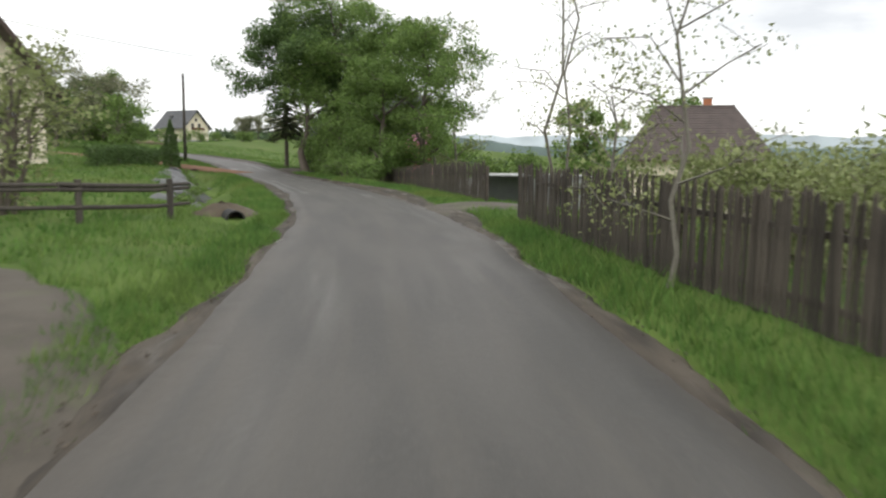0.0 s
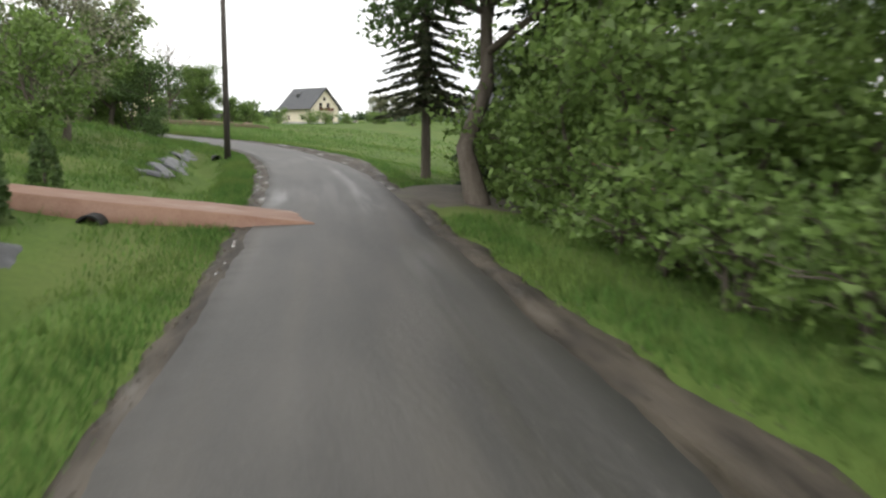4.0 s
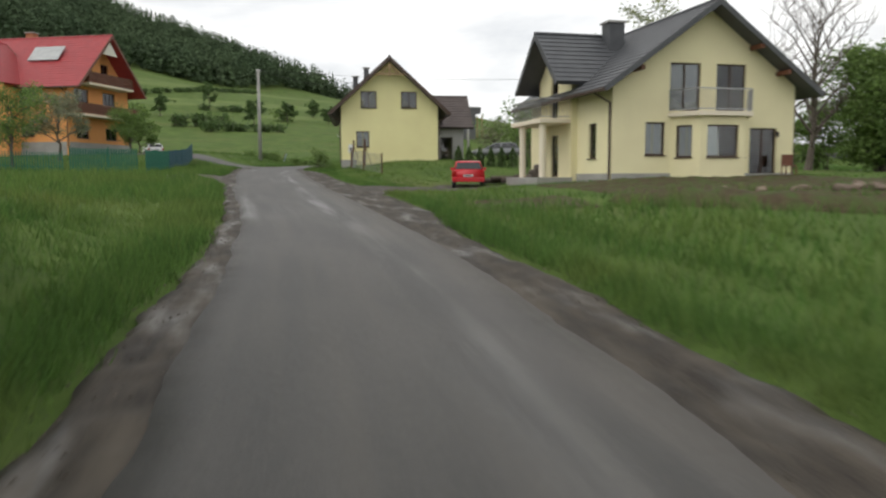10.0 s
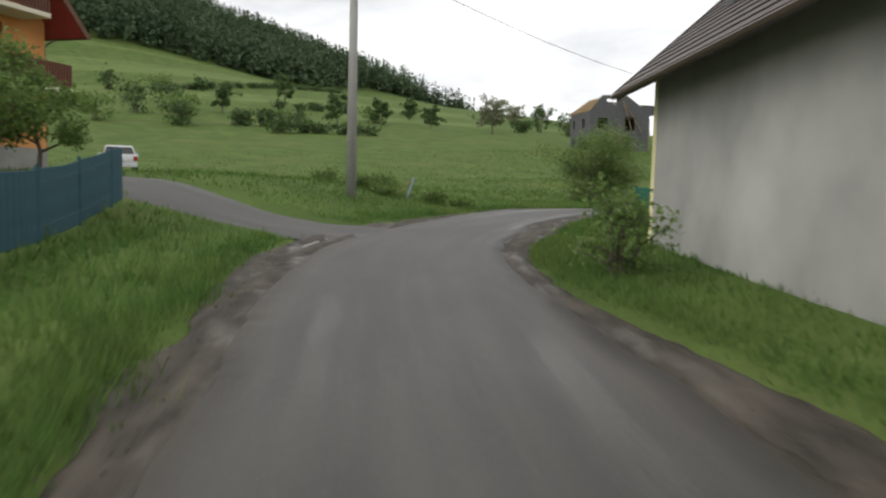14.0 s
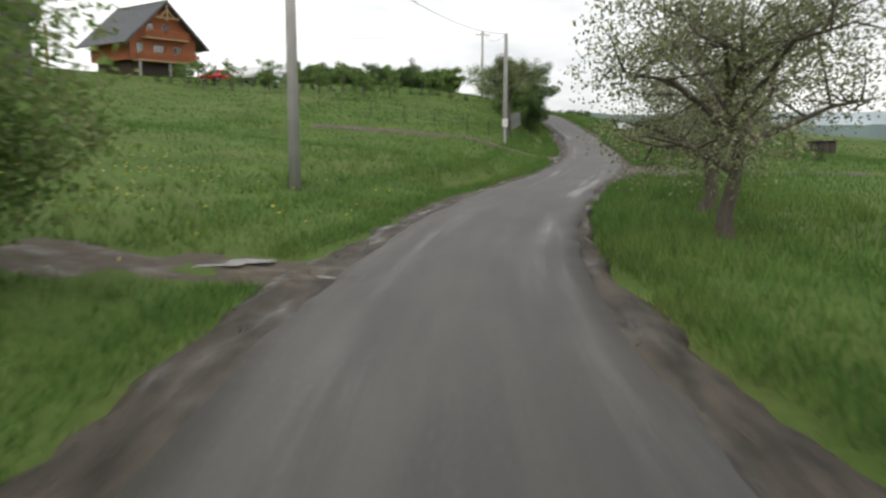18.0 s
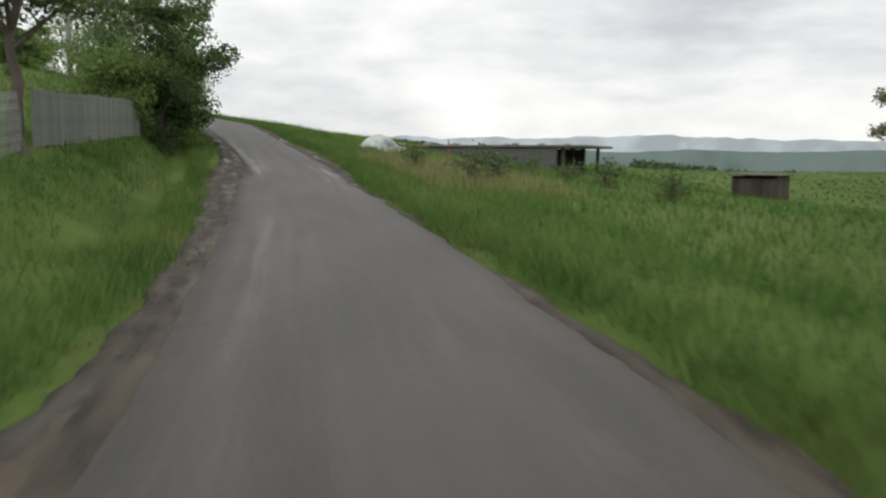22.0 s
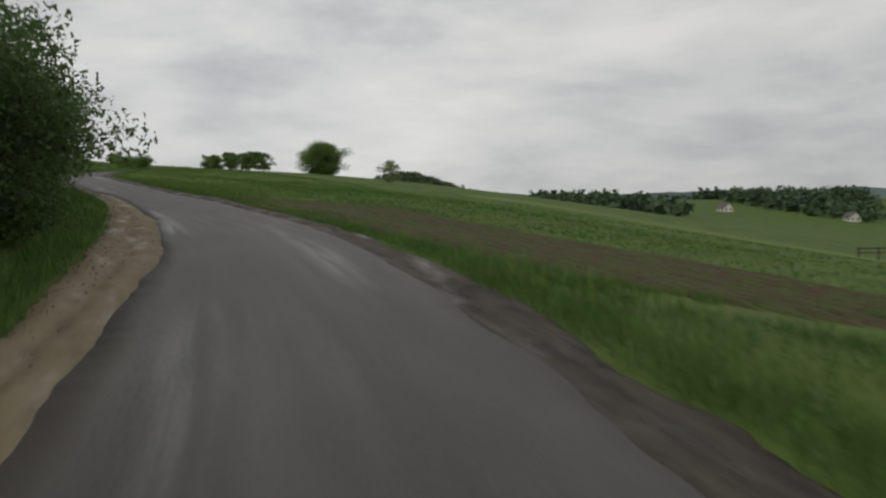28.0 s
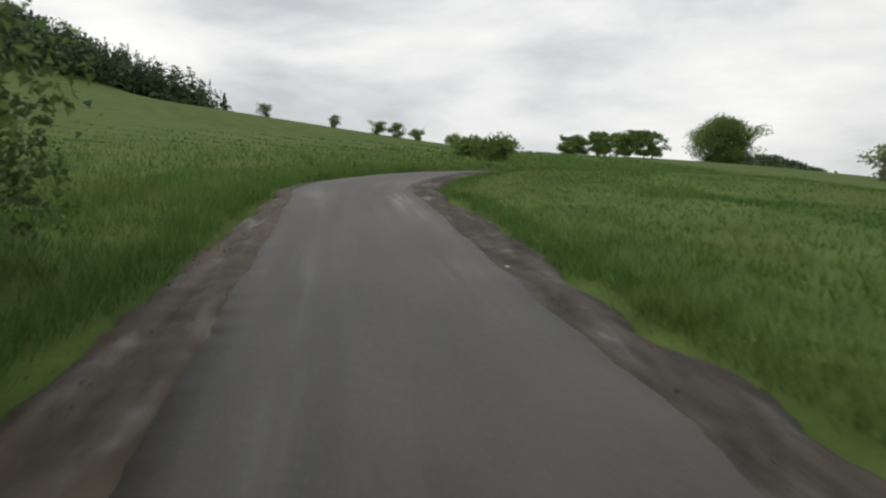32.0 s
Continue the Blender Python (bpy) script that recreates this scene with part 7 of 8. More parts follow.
def plank_fence(points, tall, label, seed):
    g = random.Random(seed)
    x0, y0 = points[0]
    z0 = height(x0, y0)
    f = thing("picket_fence", x0, y0, z0, 0, label, "fence")
    kinds = []
    for k in range(6):
        w, h = 0.06 + 0.022 * g.random(), tall * (0.92 + 0.14 * g.random())
        bm = bmesh.new()
        prof = [(-w / 2, 0), (w / 2, 0), (w / 2, h - 0.04 * g.random()), (w * (g.random() - 0.5) * 0.5, h + 0.03), (-w / 2, h - 0.05 * g.random())]
        lo = [bm.verts.new((x, -0.011, z)) for x, z in prof]
        ex = bmesh.ops.extrude_face_region(bm, geom=[bm.faces.new(lo)])
        bmesh.ops.translate(bm, vec=(0, 0.022, 0), verts=[v for v in ex["geom"] if isinstance(v, bmesh.types.BMVert)])
        bmesh.ops.recalc_face_normals(bm, faces=bm.faces)
        me = bpy.data.meshes.new("picket")
        bm.to_mesh(me)
        bm.free()
        me.materials.append(M_OLDWOOD)
        kinds.append(me)
    spots = list(along(points, 0.104))
    zs = ground([s[0] for s in spots], [s[1] for s in spots])
    for (x, y, t), z in zip(spots, zs):
        if g.random() < 0.03:
            continue
        hung("picket", g.choice(kinds), f, "", pose(x - x0, y - y0, z - z0 + 0.03 + 0.03 * g.random(), g.uniform(-2, 2), g.uniform(-2.5, 2.5), t))
    NOGRASS.append((*points[0], *points[-1], 0.05))
    posts = list(along(points, 2.4))
    for (x, y, t), z in zip(posts, ground([p[0] for p in posts], [p[1] for p in posts])):
        part("post", boxes((-0.06, -0.15, -0.3, 0.06, -0.03, tall * 0.96)), M_OLDWOOD, f, m=pose(x - x0, y - y0, z - z0, 0, 0, t))
    for (xa, ya, t), (xb, yb, _) in zip(posts, posts[1:]):
        for h in (0.3, tall * 0.75):
            a, b = Vector((xa - x0, ya - y0, height(xa, ya) - z0 + h)), Vector((xb - x0, yb - y0, height(xb, yb) - z0 + h))
            side = Vector(((b - a).y, -(b - a).x, 0)).normalized() * 0.05
            part("rail", beam(bmesh.new(), a + side, b + side, 0.05, 0.07), M_OLDWOOD, f)
    return f


plank_fence([(5.2, -14.0), (5.15, 5.5), (5.3, 10.0), (5.95, 18.9)], 1.35, "weathered dark picket fence with gaps beside the lane", 1)
plank_fence([(7.0, 26.2), (7.25, 32.0), (7.0, 42.0), (6.6, 50.5)], 1.3, "weathered dark picket fence below the shrubs", 2)
part_fence = thing("rail_fence", -4.3, 17.4, None, 0, "rough dark pole fence round the garden", "fence")
for x, y, _ in list(along([(-8.9, 16.0), (-4.3, 17.2), (-2.45, 19.3)], 2.4)):
    part("post", tube(bmesh.new(), [(x + 4.3, y - 17.4, height(x, y) - height(-4.3, 17.4) - 0.3), (x + 4.3, y - 17.4, height(x, y) - height(-4.3, 17.4) + 0.95)], [0.08, 0.075], 8), M_POST, part_fence)
for (xa, ya), (xb, yb) in (((-9.2, 15.9), (-4.2, 17.2)), ((-4.6, 17.0), (-2.3, 19.5))):
    for h in (0.36, 0.74, 0.84):
        za, zb = height(xa, ya) - height(-4.3, 17.4) + h, height(xb, yb) - height(-4.3, 17.4) + h
        a, b = np.array([xa + 4.3, ya - 17.4, za]), np.array([xb + 4.3, yb - 17.4, zb])
        part("rail", tube(bmesh.new(), [a, a + (b - a) * 0.33 - [0, 0, 0.03], a + (b - a) * 0.7 - [0, 0, 0.05], b], [0.055, 0.05, 0.05, 0.04], 7), M_POST, part_fence)


def ditch_sheet(a0, a1, lo, hi, seed):
    line = FLAT[a0 * 8:a1 * 8:3]
    n = len(line)
    ob = ribbon("ditch_sheet", line, np.full(n, lo) + wander(n, seed, 0.4, 3), np.full(n, hi) + wander(n, seed + 1, 0.45, 3), M_PLASTIC, 0.09, "crumpled black plastic sheet laid in the ditch", "sheet", across=14, rough=0.07, sink=(0.1, 0.1, 0.2))
    for k in range(0, n - 6, 6):
        q = (lo + hi) / 2
        x0, y0 = beside(a0 + k / 2, q)
        x1, y1 = beside(a0 + k / 2 + 3, q)
        NOGRASS.append((x0, y0, x1, y1, abs(hi - lo) / 2 - 0.15))


ditch_sheet(69, 98, -6.2, -5.25, 31)
ditch_sheet(68, 98, -5.1, -4.3, 33)
ditch_sheet(87, 95, -4.35, -4.0, 35)
for k in range(9):
    g = random.Random(k + 1200)
    shrub(*beside(68 + 3.4 * k, -5.2 + 0.2 * g.random()), 0.3 + 0.2 * g.random(), 0.26, "coarse weeds between the plastic sheets", M_LEAF, 420, 0.05, 1200 + k, name="weeds", group="weeds along the ditch")
ditch_sheet(110, 121, -5.7, -5.0, 39)
ditch_sheet(120, 127, -5.2, -4.7, 41)


def culvert(x, y, z, turn):
    bm = bmesh.new()
    n = 18
    rings = []
    for r, yy in ((0.24, 0.0), (0.205, 0.0), (0.2, 1.6), (0.24, 1.6)):
        rings.append([bm.verts.new((math.cos(a) * r, yy, math.sin(a) * r)) for a in np.linspace(0, math.tau, n, endpoint=False)])
    for r, s in zip(rings, rings[1:] + rings[:1]):
        for k in range(n):
            bm.faces.new((r[k], r[(k + 1) % n], s[(k + 1) % n], s[k]))
    ob = part("culvert_pipe", bm, M_BLACK, None, "black plastic culvert pipe in the ditch", m=pose(x, y, z, 0, 0, turn))
    tagged(ob, category="pipe", group="culvert pipes")


def heap(x, y, z, long, wide, tall, turn, label, seed):
    """A low uneven mound of dug earth."""
    g = np.random.default_rng(seed)
    v, f, n, rings = [], [], 22, 7
    for k in range(rings + 1):
        r = 1 - k / rings
        for j in range(n):
            a = j * math.tau / n
            q = r * (1 + 0.16 * math.sin(3 * a + seed) + 0.05 * g.normal())
            v.append((math.cos(a) * q * wide / 2, math.sin(a) * q * long / 2, tall * math.cos(min(1, r) * math.pi / 2) ** 0.7 - 0.25 * (k == 0) + 0.025 * g.normal()))
    for k in range(rings):
        for j in range(n):
            f.append((k * n + j, k * n + (j + 1) % n, (k + 1) * n + (j + 1) % n, (k + 1) * n + j))
    ob = hung("earth_heap", mesh_from("earth_heap", v, f, M_MUDTRACK, True), None, label, pose(x, y, z, 0, 0, turn))
    tagged(ob, category="mound", kind="structure")


heap(-1.6, 20.7, -1.86, 2.3, 2.1, 0.6, 18, "heap of dug earth over the culvert", 3)
culvert(-1.2, 19.5, -1.62, 18)
NOGRASS.append((*beside(64.2, -3.4), *beside(65.6, -3.4), 0.55))
culvert(-6.0, 54.2, height(-6.0, 54.2) - 0.05, 8)
culvert(-9.9, 77.6, height(-9.9, 77.6) - 0.02, 20)


def pole(x, y, tall, mat, label, top=0.11, foot=0.16, lean=(0, 0), arm=False, box_at=None, square=False, name="utility_pole"):
    p = thing(name, x, y, None, 0, label, "pole", "poles along the lane")
    tip = (lean[0] * tall, lean[1] * tall, tall)
    part("shaft", tube(bmesh.new(), [(0, 0, -0.5), (lean[0] * tall / 2, lean[1] * tall / 2, tall / 2), tip], [foot, (foot + top) / 2, top], 4 if square else 12), mat, p, smooth=not square)
    b = part("bracket", beam(bmesh.new(), (tip[0], tip[1] - 0.25, tall - 0.15), (tip[0], tip[1] + 0.25, tall - 0.15), 0.06), M_STEEL, p)
    for s in (-0.2, 0.2):
        part("insulator", tube(bmesh.new(), [(tip[0], tip[1] + s, tall - 0.115), (tip[0], tip[1] + s, tall - 0.03), (tip[0], tip[1] + s, tall + 0.05)], [0.03, 0.05, 0.025], 8), M_WHITEFRAME, b)
    if arm:
        a = part("cross_arm", beam(bmesh.new(), (tip[0] - 0.9, tip[1] - 0.3, tall - 0.5), (tip[0] + 0.9, tip[1] + 0.3, tall - 0.5), 0.09), M_STEEL, p)
        for u in (-0.85, -0.3, 0.3, 0.85):
            part("insulator", tube(bmesh.new(), [(u, u / 3, tall - 0.45), (u, u / 3, tall - 0.2)], [0.05, 0.03], 8), M_WHITEFRAME, a)
    if box_at:
        bx = part("meter_box", boxes((-0.2, -0.42, box_at, 0.2, -0.17, box_at + 0.62), bevel=0.02), M_WHITEFRAME, p, "white meter box")
        part("latch", boxes((-0.03, -0.44, box_at + 0.28, 0.03, -0.421, box_at + 0.36)), M_BLACK, bx)
        part("conduit", tube(bmesh.new(), [(0, -0.19, 0.0), (0, -0.19, box_at)], [0.03, 0.03], 6), M_WHITEFRAME, p)
        part("conduit", tube(bmesh.new(), [(0, -0.19, box_at + 0.63), (lean[0], -0.17, tall - 1.2)], [0.03, 0.03], 6), M_STEEL, p)
    return Vector((x + tip[0], y + tip[1], height(x, y) + tall))


TOP_A = pole(-9.4, 77.6, 8.3, M_POST, "dark creosoted wooden pole beside the ditch", lean=(0.004, -0.012))
TOP_B = pole(-87.6, 150.7, 8.9, M_CONCRETE, "pale concrete pole at the junction", top=0.13, foot=0.2)
TOP_C = pole(-91.0, 188.8, 8.0, M_CONCRETE, "pale concrete pole in the meadow", top=0.13, foot=0.19)
TOP_D = pole(-83.0, 224.2, 8.2, M_CONCRETE, "concrete pole with a white meter box", top=0.13, foot=0.19, box_at=1.3)
TOP_E = pole(-84.1, 265.5, 8.4, M_CONCRETE, "tall concrete pole with a cross arm", top=0.12, foot=0.17, arm=True)
TOP_F = pole(-47.0, 168.0, 8.0, M_CONCRETE, "grey concrete pole behind the houses", top=0.12, foot=0.17)


def wire(a, b, sag, label="thin black overhead wire"):
    pts = [a.lerp(b, k / 16) - Vector((0, 0, sag * 4 * (k / 16) * (1 - k / 16))) for k in range(17)]
    o = pts[0].copy()
    ob = part("overhead_wire", tube(bmesh.new(), [p - o for p in pts], [0.014] * 17, 4), M_BLACK, None, label, m=Matrix.Translation(o))
    tagged(ob, category="wire", group="overhead wires")


for a, b, s in ((TOP_B, TOP_C, 1.0), (TOP_C, TOP_D, 0.9), (TOP_D, TOP_E, 0.9), (TOP_B, Vector((-64.0, 147.0, 9.0)), 0.5), (TOP_B, TOP_F, 0.9), (Vector((-9.5, 12, 2.9)), Vector((-0.5, 74, 8.2)), 0.3), (TOP_A, Vector((13, 60, 7.0)), 0.4),
                (TOP_E, Vector((-123, 262, 18)), 0.8)):
    wire(a, b, s)


def post_row(points, step, tall, label, wires=(0.4, 0.8, 1.15), thick=0.03, mat=M_POST, every_mesh=None):
    x0, y0 = points[0]
    f = thing("wire_fence", x0, y0, None, 0, label, "fence")
    z0 = height(x0, y0)
    spots = list(along(points, step))
    tops = []
    for n, (x, y, t) in enumerate(spots):
        z = height(x, y) - z0
        part("post", tube(bmesh.new(), [(x - x0, y - y0, z - 0.3), (x - x0, y - y0, z + tall)], [thick, thick], 6), mat, f)
        tops.append(Vector((x - x0, y - y0, z)))
    for a, b in zip(tops, tops[1:]):
        for h in wires:
            up = Vector((0, 0, h))
            part("wire", tube(bmesh.new(), [a + up, (a + b) / 2 + up - Vector((0, 0, 0.02)), b + up], [0.004] * 3, 3, cap=False), M_STEEL, f)
        if every_mesh:
            bm = bmesh.new()
            n = max(4, int((b - a).length / every_mesh))
            for k in range(n + 1):
                p = a.lerp(b, k / n)
                q = a.lerp(b, min(1, (k + 3) / n))
                r = a.lerp(b, max(0, (k - 3) / n))
                for e in (q, r):
                    tube(bm, [p + Vector((0, 0, 0.08)), e + Vector((0, 0, tall - 0.08))], [0.004, 0.004], 3, cap=False)
            tagged(part("mesh", bm, M_ZINC, f), kind="stuff")
    return f


post_row([(-112, 246), (-96.5, 230.4), (-90.8, 228.2), (-86.4, 225.0), (-84.2, 224.3)], 3.1, 1.4, "thin wire fence on dark posts up the meadow")
post_row([(-84.2, 225.5), (-92, 236), (-104, 249)], 3.4, 1.3, "thin wire fence on dark posts up the meadow", wires=(0.5, 1.0))
post_row([(-82.3, 229.0), (-81.9, 238.0)], 2.6, 1.6, "mesh fence on dark posts above the ditch", every_mesh=0.12)
post_row([(-62.5, 139.4), (-59.2, 137.6), (-56.0, 136.4)], 3.0, 1.3, "old mesh fence on rusty posts by the lemon house", thick=0.04, mat=M_RUST, every_mesh=0.1)


def rusty_gate():
    x0, y0 = -63.6, 140.7
    f = thing("gate_frame", x0, y0, None, 45, "rusty iron gate posts with braces", "gate")
    for x, h in ((0, 1.9), (0.75, 2.0)):
        part("post", tube(bmesh.new(), [(x - (0.2 if x == 0 else 0), 0, -0.3), (x, 0, h)], [0.075, 0.065], 8), M_RUST, f)
        part("brace", tube(bmesh.new(), [(x, 0, h - 0.4), (x + 0.5, -0.3, 0)], [0.025, 0.025], 6), M_RUST, f)
        part("hinge", boxes((x - 0.08, -0.07, h - 0.32, x + 0.08, 0.07, h - 0.24)), M_RUST, f)


rusty_gate()


def log_pile(x, y, turn):
    f = thing("log_pile", x, y, None, turn, "pile of dark cut logs beside the drive", "logs")
    g = random.Random(77)
    for row, n in enumerate((6, 5, 4, 2)):
        for k in range(n):
            cx = (k - (n - 1) / 2) * 0.3 + 0.04 * g.random()
            r = 0.13 + 0.03 * g.random()
            part("log", tube(bmesh.new(), [(cx, -0.6 - 0.2 * g.random(), 0.12 + row * 0.25), (cx + 0.05 * g.random(), 0.7 + 0.2 * g.random(), 0.12 + row * 0.25)], [r, r * 0.9], 9), M_BARK, f)


log_pile(-47.0, 138.6, 50)


def sheet_fence(points, tall, label, mat, slat=0.09, gap=0.0, name="panel_fence", tagline="panel"):
    """A fence of upright ribbed slats on posts."""
    x0, y0 = points[0]
    f = thing(name, x0, y0, None, 0, label, "fence")
    z0 = height(x0, y0)
    bm = boxes((-slat / 2, -0.012, 0.05, slat / 2, 0.012, tall), bevel=0.008)
    me = bpy.data.meshes.new("slat")
    bm.to_mesh(me)
    bm.free()
    me.materials.append(mat)
    spots = list(along(points, slat + gap))
    for k, ((x, y, t), z) in enumerate(zip(spots, ground([s[0] for s in spots], [s[1] for s in spots]))):
        hung("slat", me, f, "", pose(x - x0, y - y0, z - z0, 0, 0, t + (9 if k % 2 else -9)))
    posts = list(along(points, 2.2))
    for x, y, t in posts:
        part("post", tube(bmesh.new(), [(x - x0, y - y0, height(x, y) - z0 - 0.3), (x - x0, y - y0, height(x, y) - z0 + tall + 0.08)], [0.04, 0.04], 8), mat, f)
    for (xa, ya, _), (xb, yb, _) in zip(posts, posts[1:]):
        for h in (0.3, tall - 0.25):
            part("rail", beam(bmesh.new(), (xa - x0, ya - y0, height(xa, ya) - z0 + h), (xb - x0, yb - y0, height(xb, yb) - z0 + h), 0.04), mat, f)
    return f


sheet_fence([(-81.9, 238.0), (-80.6, 246.5), (-79.9, 252.5)], 1.55, "weathered grey slat fence above the ditch", M_SLAT, 0.11)
sheet_fence([(-73.2, 125.6), (-72.0, 129.4)], 1.5, "green metal picket fence in front of the garden", M_NET, 0.1, 0.05)
sheet_fence([(-71.7, 129.8), (-74.4, 133.0)], 1.4, "green slatted metal gate", M_NET, 0.09, 0.04, name="metal_gate")
sheet_fence([(-75.0, 133.4), (-79.5, 137.5), (-84.2, 141.0)], 1.35, "dark blue netted fence beside the side lane", M_NETBLUE, 0.1, 0.005)
sheet_fence([(-73.4, 125.2), (-78.0, 121.5), (-85, 117)], 1.2, "green netted garden fence", M_NET, 0.07, 0.1)
sheet_fence([(-78.6, 155.6), (-75.6, 153.6), (-72.6, 151.4)], 1.2, "green netted fence at the lane's corner", M_NET, 0.1, 0.01)


def car(x, y, turn, paint, label, long=3.9, wide=1.66, tall=1.42, van=False):
    """A small car that faces its own +y."""
    c = thing("car", x, y, None, turn, label, "car")
    n = 9
    if van:
        side = [(-0.5, 0.35), (-0.5, 0.95), (-0.485, 1.0), (0.22, 1.0), (0.36, 0.62), (0.49, 0.5), (0.5, 0.3)]
    else:
        side = [(-0.5, 0.3), (-0.505, 0.6), (-0.48, 0.68), (0.22, 0.66), (0.47, 0.58), (0.5, 0.45), (0.5, 0.3)]
    half = wide / 2

    def shell(profile, inset_low, inset_high, z_low):
        bm = bmesh.new()
        rows = []
        for s in (-1, 1):
            rows.append([bm.verts.new((s * (half - (inset_high if v > 0.7 else inset_low)), u * long, v * tall)) for u, v in profile])
        a, b = rows
        for k in range(len(a)):
            j = (k + 1) % len(a)
            bm.faces.new((a[k], a[j], b[j], b[k]))
        bm.faces.new(a[::-1])
        bm.faces.new(b)
        bmesh.ops.recalc_face_normals(bm, faces=bm.faces)
        bmesh.ops.bevel(bm, geom=bm.edges[:], offset=0.05, segments=2, affect="EDGES", clamp_overlap=True)
        return bm

    body = part("body", shell([(u, max(v, 0.2)) for u, v in side], 0.0, 0.06, 0.2), paint, c, smooth=True)
    if not van:
        roof = [(-0.46, 0.67), (-0.4, 0.95), (-0.3, 1.0), (0.02, 0.985), (0.24, 0.66)]
        bm = bmesh.new()
        rows = [[bm.verts.new((s * (half - 0.05 - 0.16 * (v > 0.7)), u * long, v * tall)) for u, v in roof] for s in (-1, 1)]
        a, b = rows
        for k in range(len(a)):
            j = (k + 1) % len(a)
            bm.faces.new((a[k], a[j], b[j], b[k]))
        bm.faces.new(a[::-1])
        bm.faces.new(b)
        bmesh.ops.recalc_face_normals(bm, faces=bm.faces)
        bmesh.ops.bevel(bm, geom=bm.edges[:], offset=0.04, segments=2, affect="EDGES")
        part("cabin", bm, paint, c, smooth=True)
        glass = M_CARDARK

        def pane(name, corners):
            bm = bmesh.new()
            vs = [bm.verts.new(p) for p in corners]
            ex = bmesh.ops.extrude_face_region(bm, geom=[bm.faces.new(vs)])
            mid = sum((Vector(p) for p in corners), Vector()) / len(corners)
            out = (Vector(corners[1]) - Vector(corners[0])).cross(Vector(corners[2]) - Vector(corners[0])).normalized()
            if out.dot(mid - Vector((0, -0.1 * long, 0.8 * tall))) < 0:
                out = -out
            bmesh.ops.translate(bm, vec=out * 0.012, verts=[v for v in ex["geom"] if isinstance(v, bmesh.types.BMVert)])
            bmesh.ops.recalc_face_normals(bm, faces=bm.faces)
            part(name, bm, M_GLASSDARK, c)

        i, o = half - 0.2, half - 0.1
        y = lambda u: u * long
        pane("rear_window", [(-o + 0.06, y(-0.455), 0.7 * tall), (o - 0.06, y(-0.455), 0.7 * tall), (i - 0.06, y(-0.408), 0.93 * tall), (-i + 0.06, y(-0.408), 0.93 * tall)])
        pane("windscreen", [(-o + 0.06, y(0.222), 0.69 * tall), (o - 0.06, y(0.222), 0.69 * tall), (i - 0.05, y(0.045), 0.955 * tall), (-i + 0.05, y(0.045), 0.955 * tall)])
        for s in (-1, 1):
            pane("side_window", [(s * (half - 0.07), y(-0.09), 0.7 * tall), (s * (half - 0.07), y(0.17), 0.7 * tall), (s * (half - 0.2), y(0.03), 0.94 * tall), (s * (half - 0.2), y(-0.08), 0.94 * tall)])
            pane("side_window", [(s * (half - 0.07), y(-0.4), 0.7 * tall), (s * (half - 0.07), y(-0.11), 0.7 * tall), (s * (half - 0.2), y(-0.1), 0.94 * tall), (s * (half - 0.2), y(-0.36), 0.94 * tall)])
    for s in (-1, 1):
        part("tail_light", boxes((s * (half - 0.1) - 0.09, -0.512 * long, 0.46 * tall, s * (half - 0.1) + 0.09, -0.49 * long, 0.62 * tall), bevel=0.01), M_LAMPRED, c)
        part("headlight", boxes((s * (half - 0.2) - 0.16, 0.47 * long, 0.42 * tall, s * (half - 0.2) + 0.16, 0.502 * long, 0.52 * tall), bevel=0.01), M_LAMPCLEAR, c)
        part("mirror", boxes((s * (half + 0.06) - 0.08, 0.17 * long, 0.68 * tall, s * (half + 0.06) + 0.08, 0.2 * long, 0.77 * tall), bevel=0.02), paint, c)
        for u in (-0.31, 0.31):
            w = part("wheel", tube(bmesh.new(), [(s * (half - 0.17), u * long, 0.28), (s * (half + 0.01), u * long, 0.28)], [0.28, 0.28], 20), M_BLACK, c)
            part("rim", tube(bmesh.new(), [(s * (half + 0.011), u * long, 0.28), (s * (half + 0.025), u * long, 0.28)], [0.18, 0.16], 14), M_STEEL, w)
    part("bumper", boxes((-half + 0.02, -0.53 * long, 0.24 * tall, half - 0.02, -0.49 * long, 0.4 * tall), bevel=0.03), paint if not van else M_BLACK, c)
    plate = part("number_plate", boxes((-0.25, -0.536 * long, 0.42 * tall, 0.25, -0.513 * long, 0.5 * tall)), M_WHITEFRAME, c, "white plate with dark bars")
    part("bar", boxes((-0.19, -0.539 * long, 0.44 * tall, 0.19, -0.5365 * long, 0.48 * tall)), M_BLACK, plate)
    return c


M_GLASSDARK = material("tinted_car_glass", (0.02, 0.022, 0.025), rough=0.08, bump=0, spec=0.7)
car(-49.9, 136.0, 38, M_CARRED, "red hatchback parked on the muddy drive")
car(24.0, 49.5, -110, M_CARDARK, "dark hatchback parked on the lawn")
car(-104.6, 148.8, 70, M_CARWHITE, "white car parked beside the orange house")
car(-60.8, 153.6, 130, M_CARGREY, "grey car parked behind the lemon house")
car(-116.5, 258.6, 60, M_CARRED, "red car parked by the timber house")
car(-112.8, 260.4, 60, M_CARWHITE, "white van parked by the timber house", 4.6, 1.8, 1.9, True)


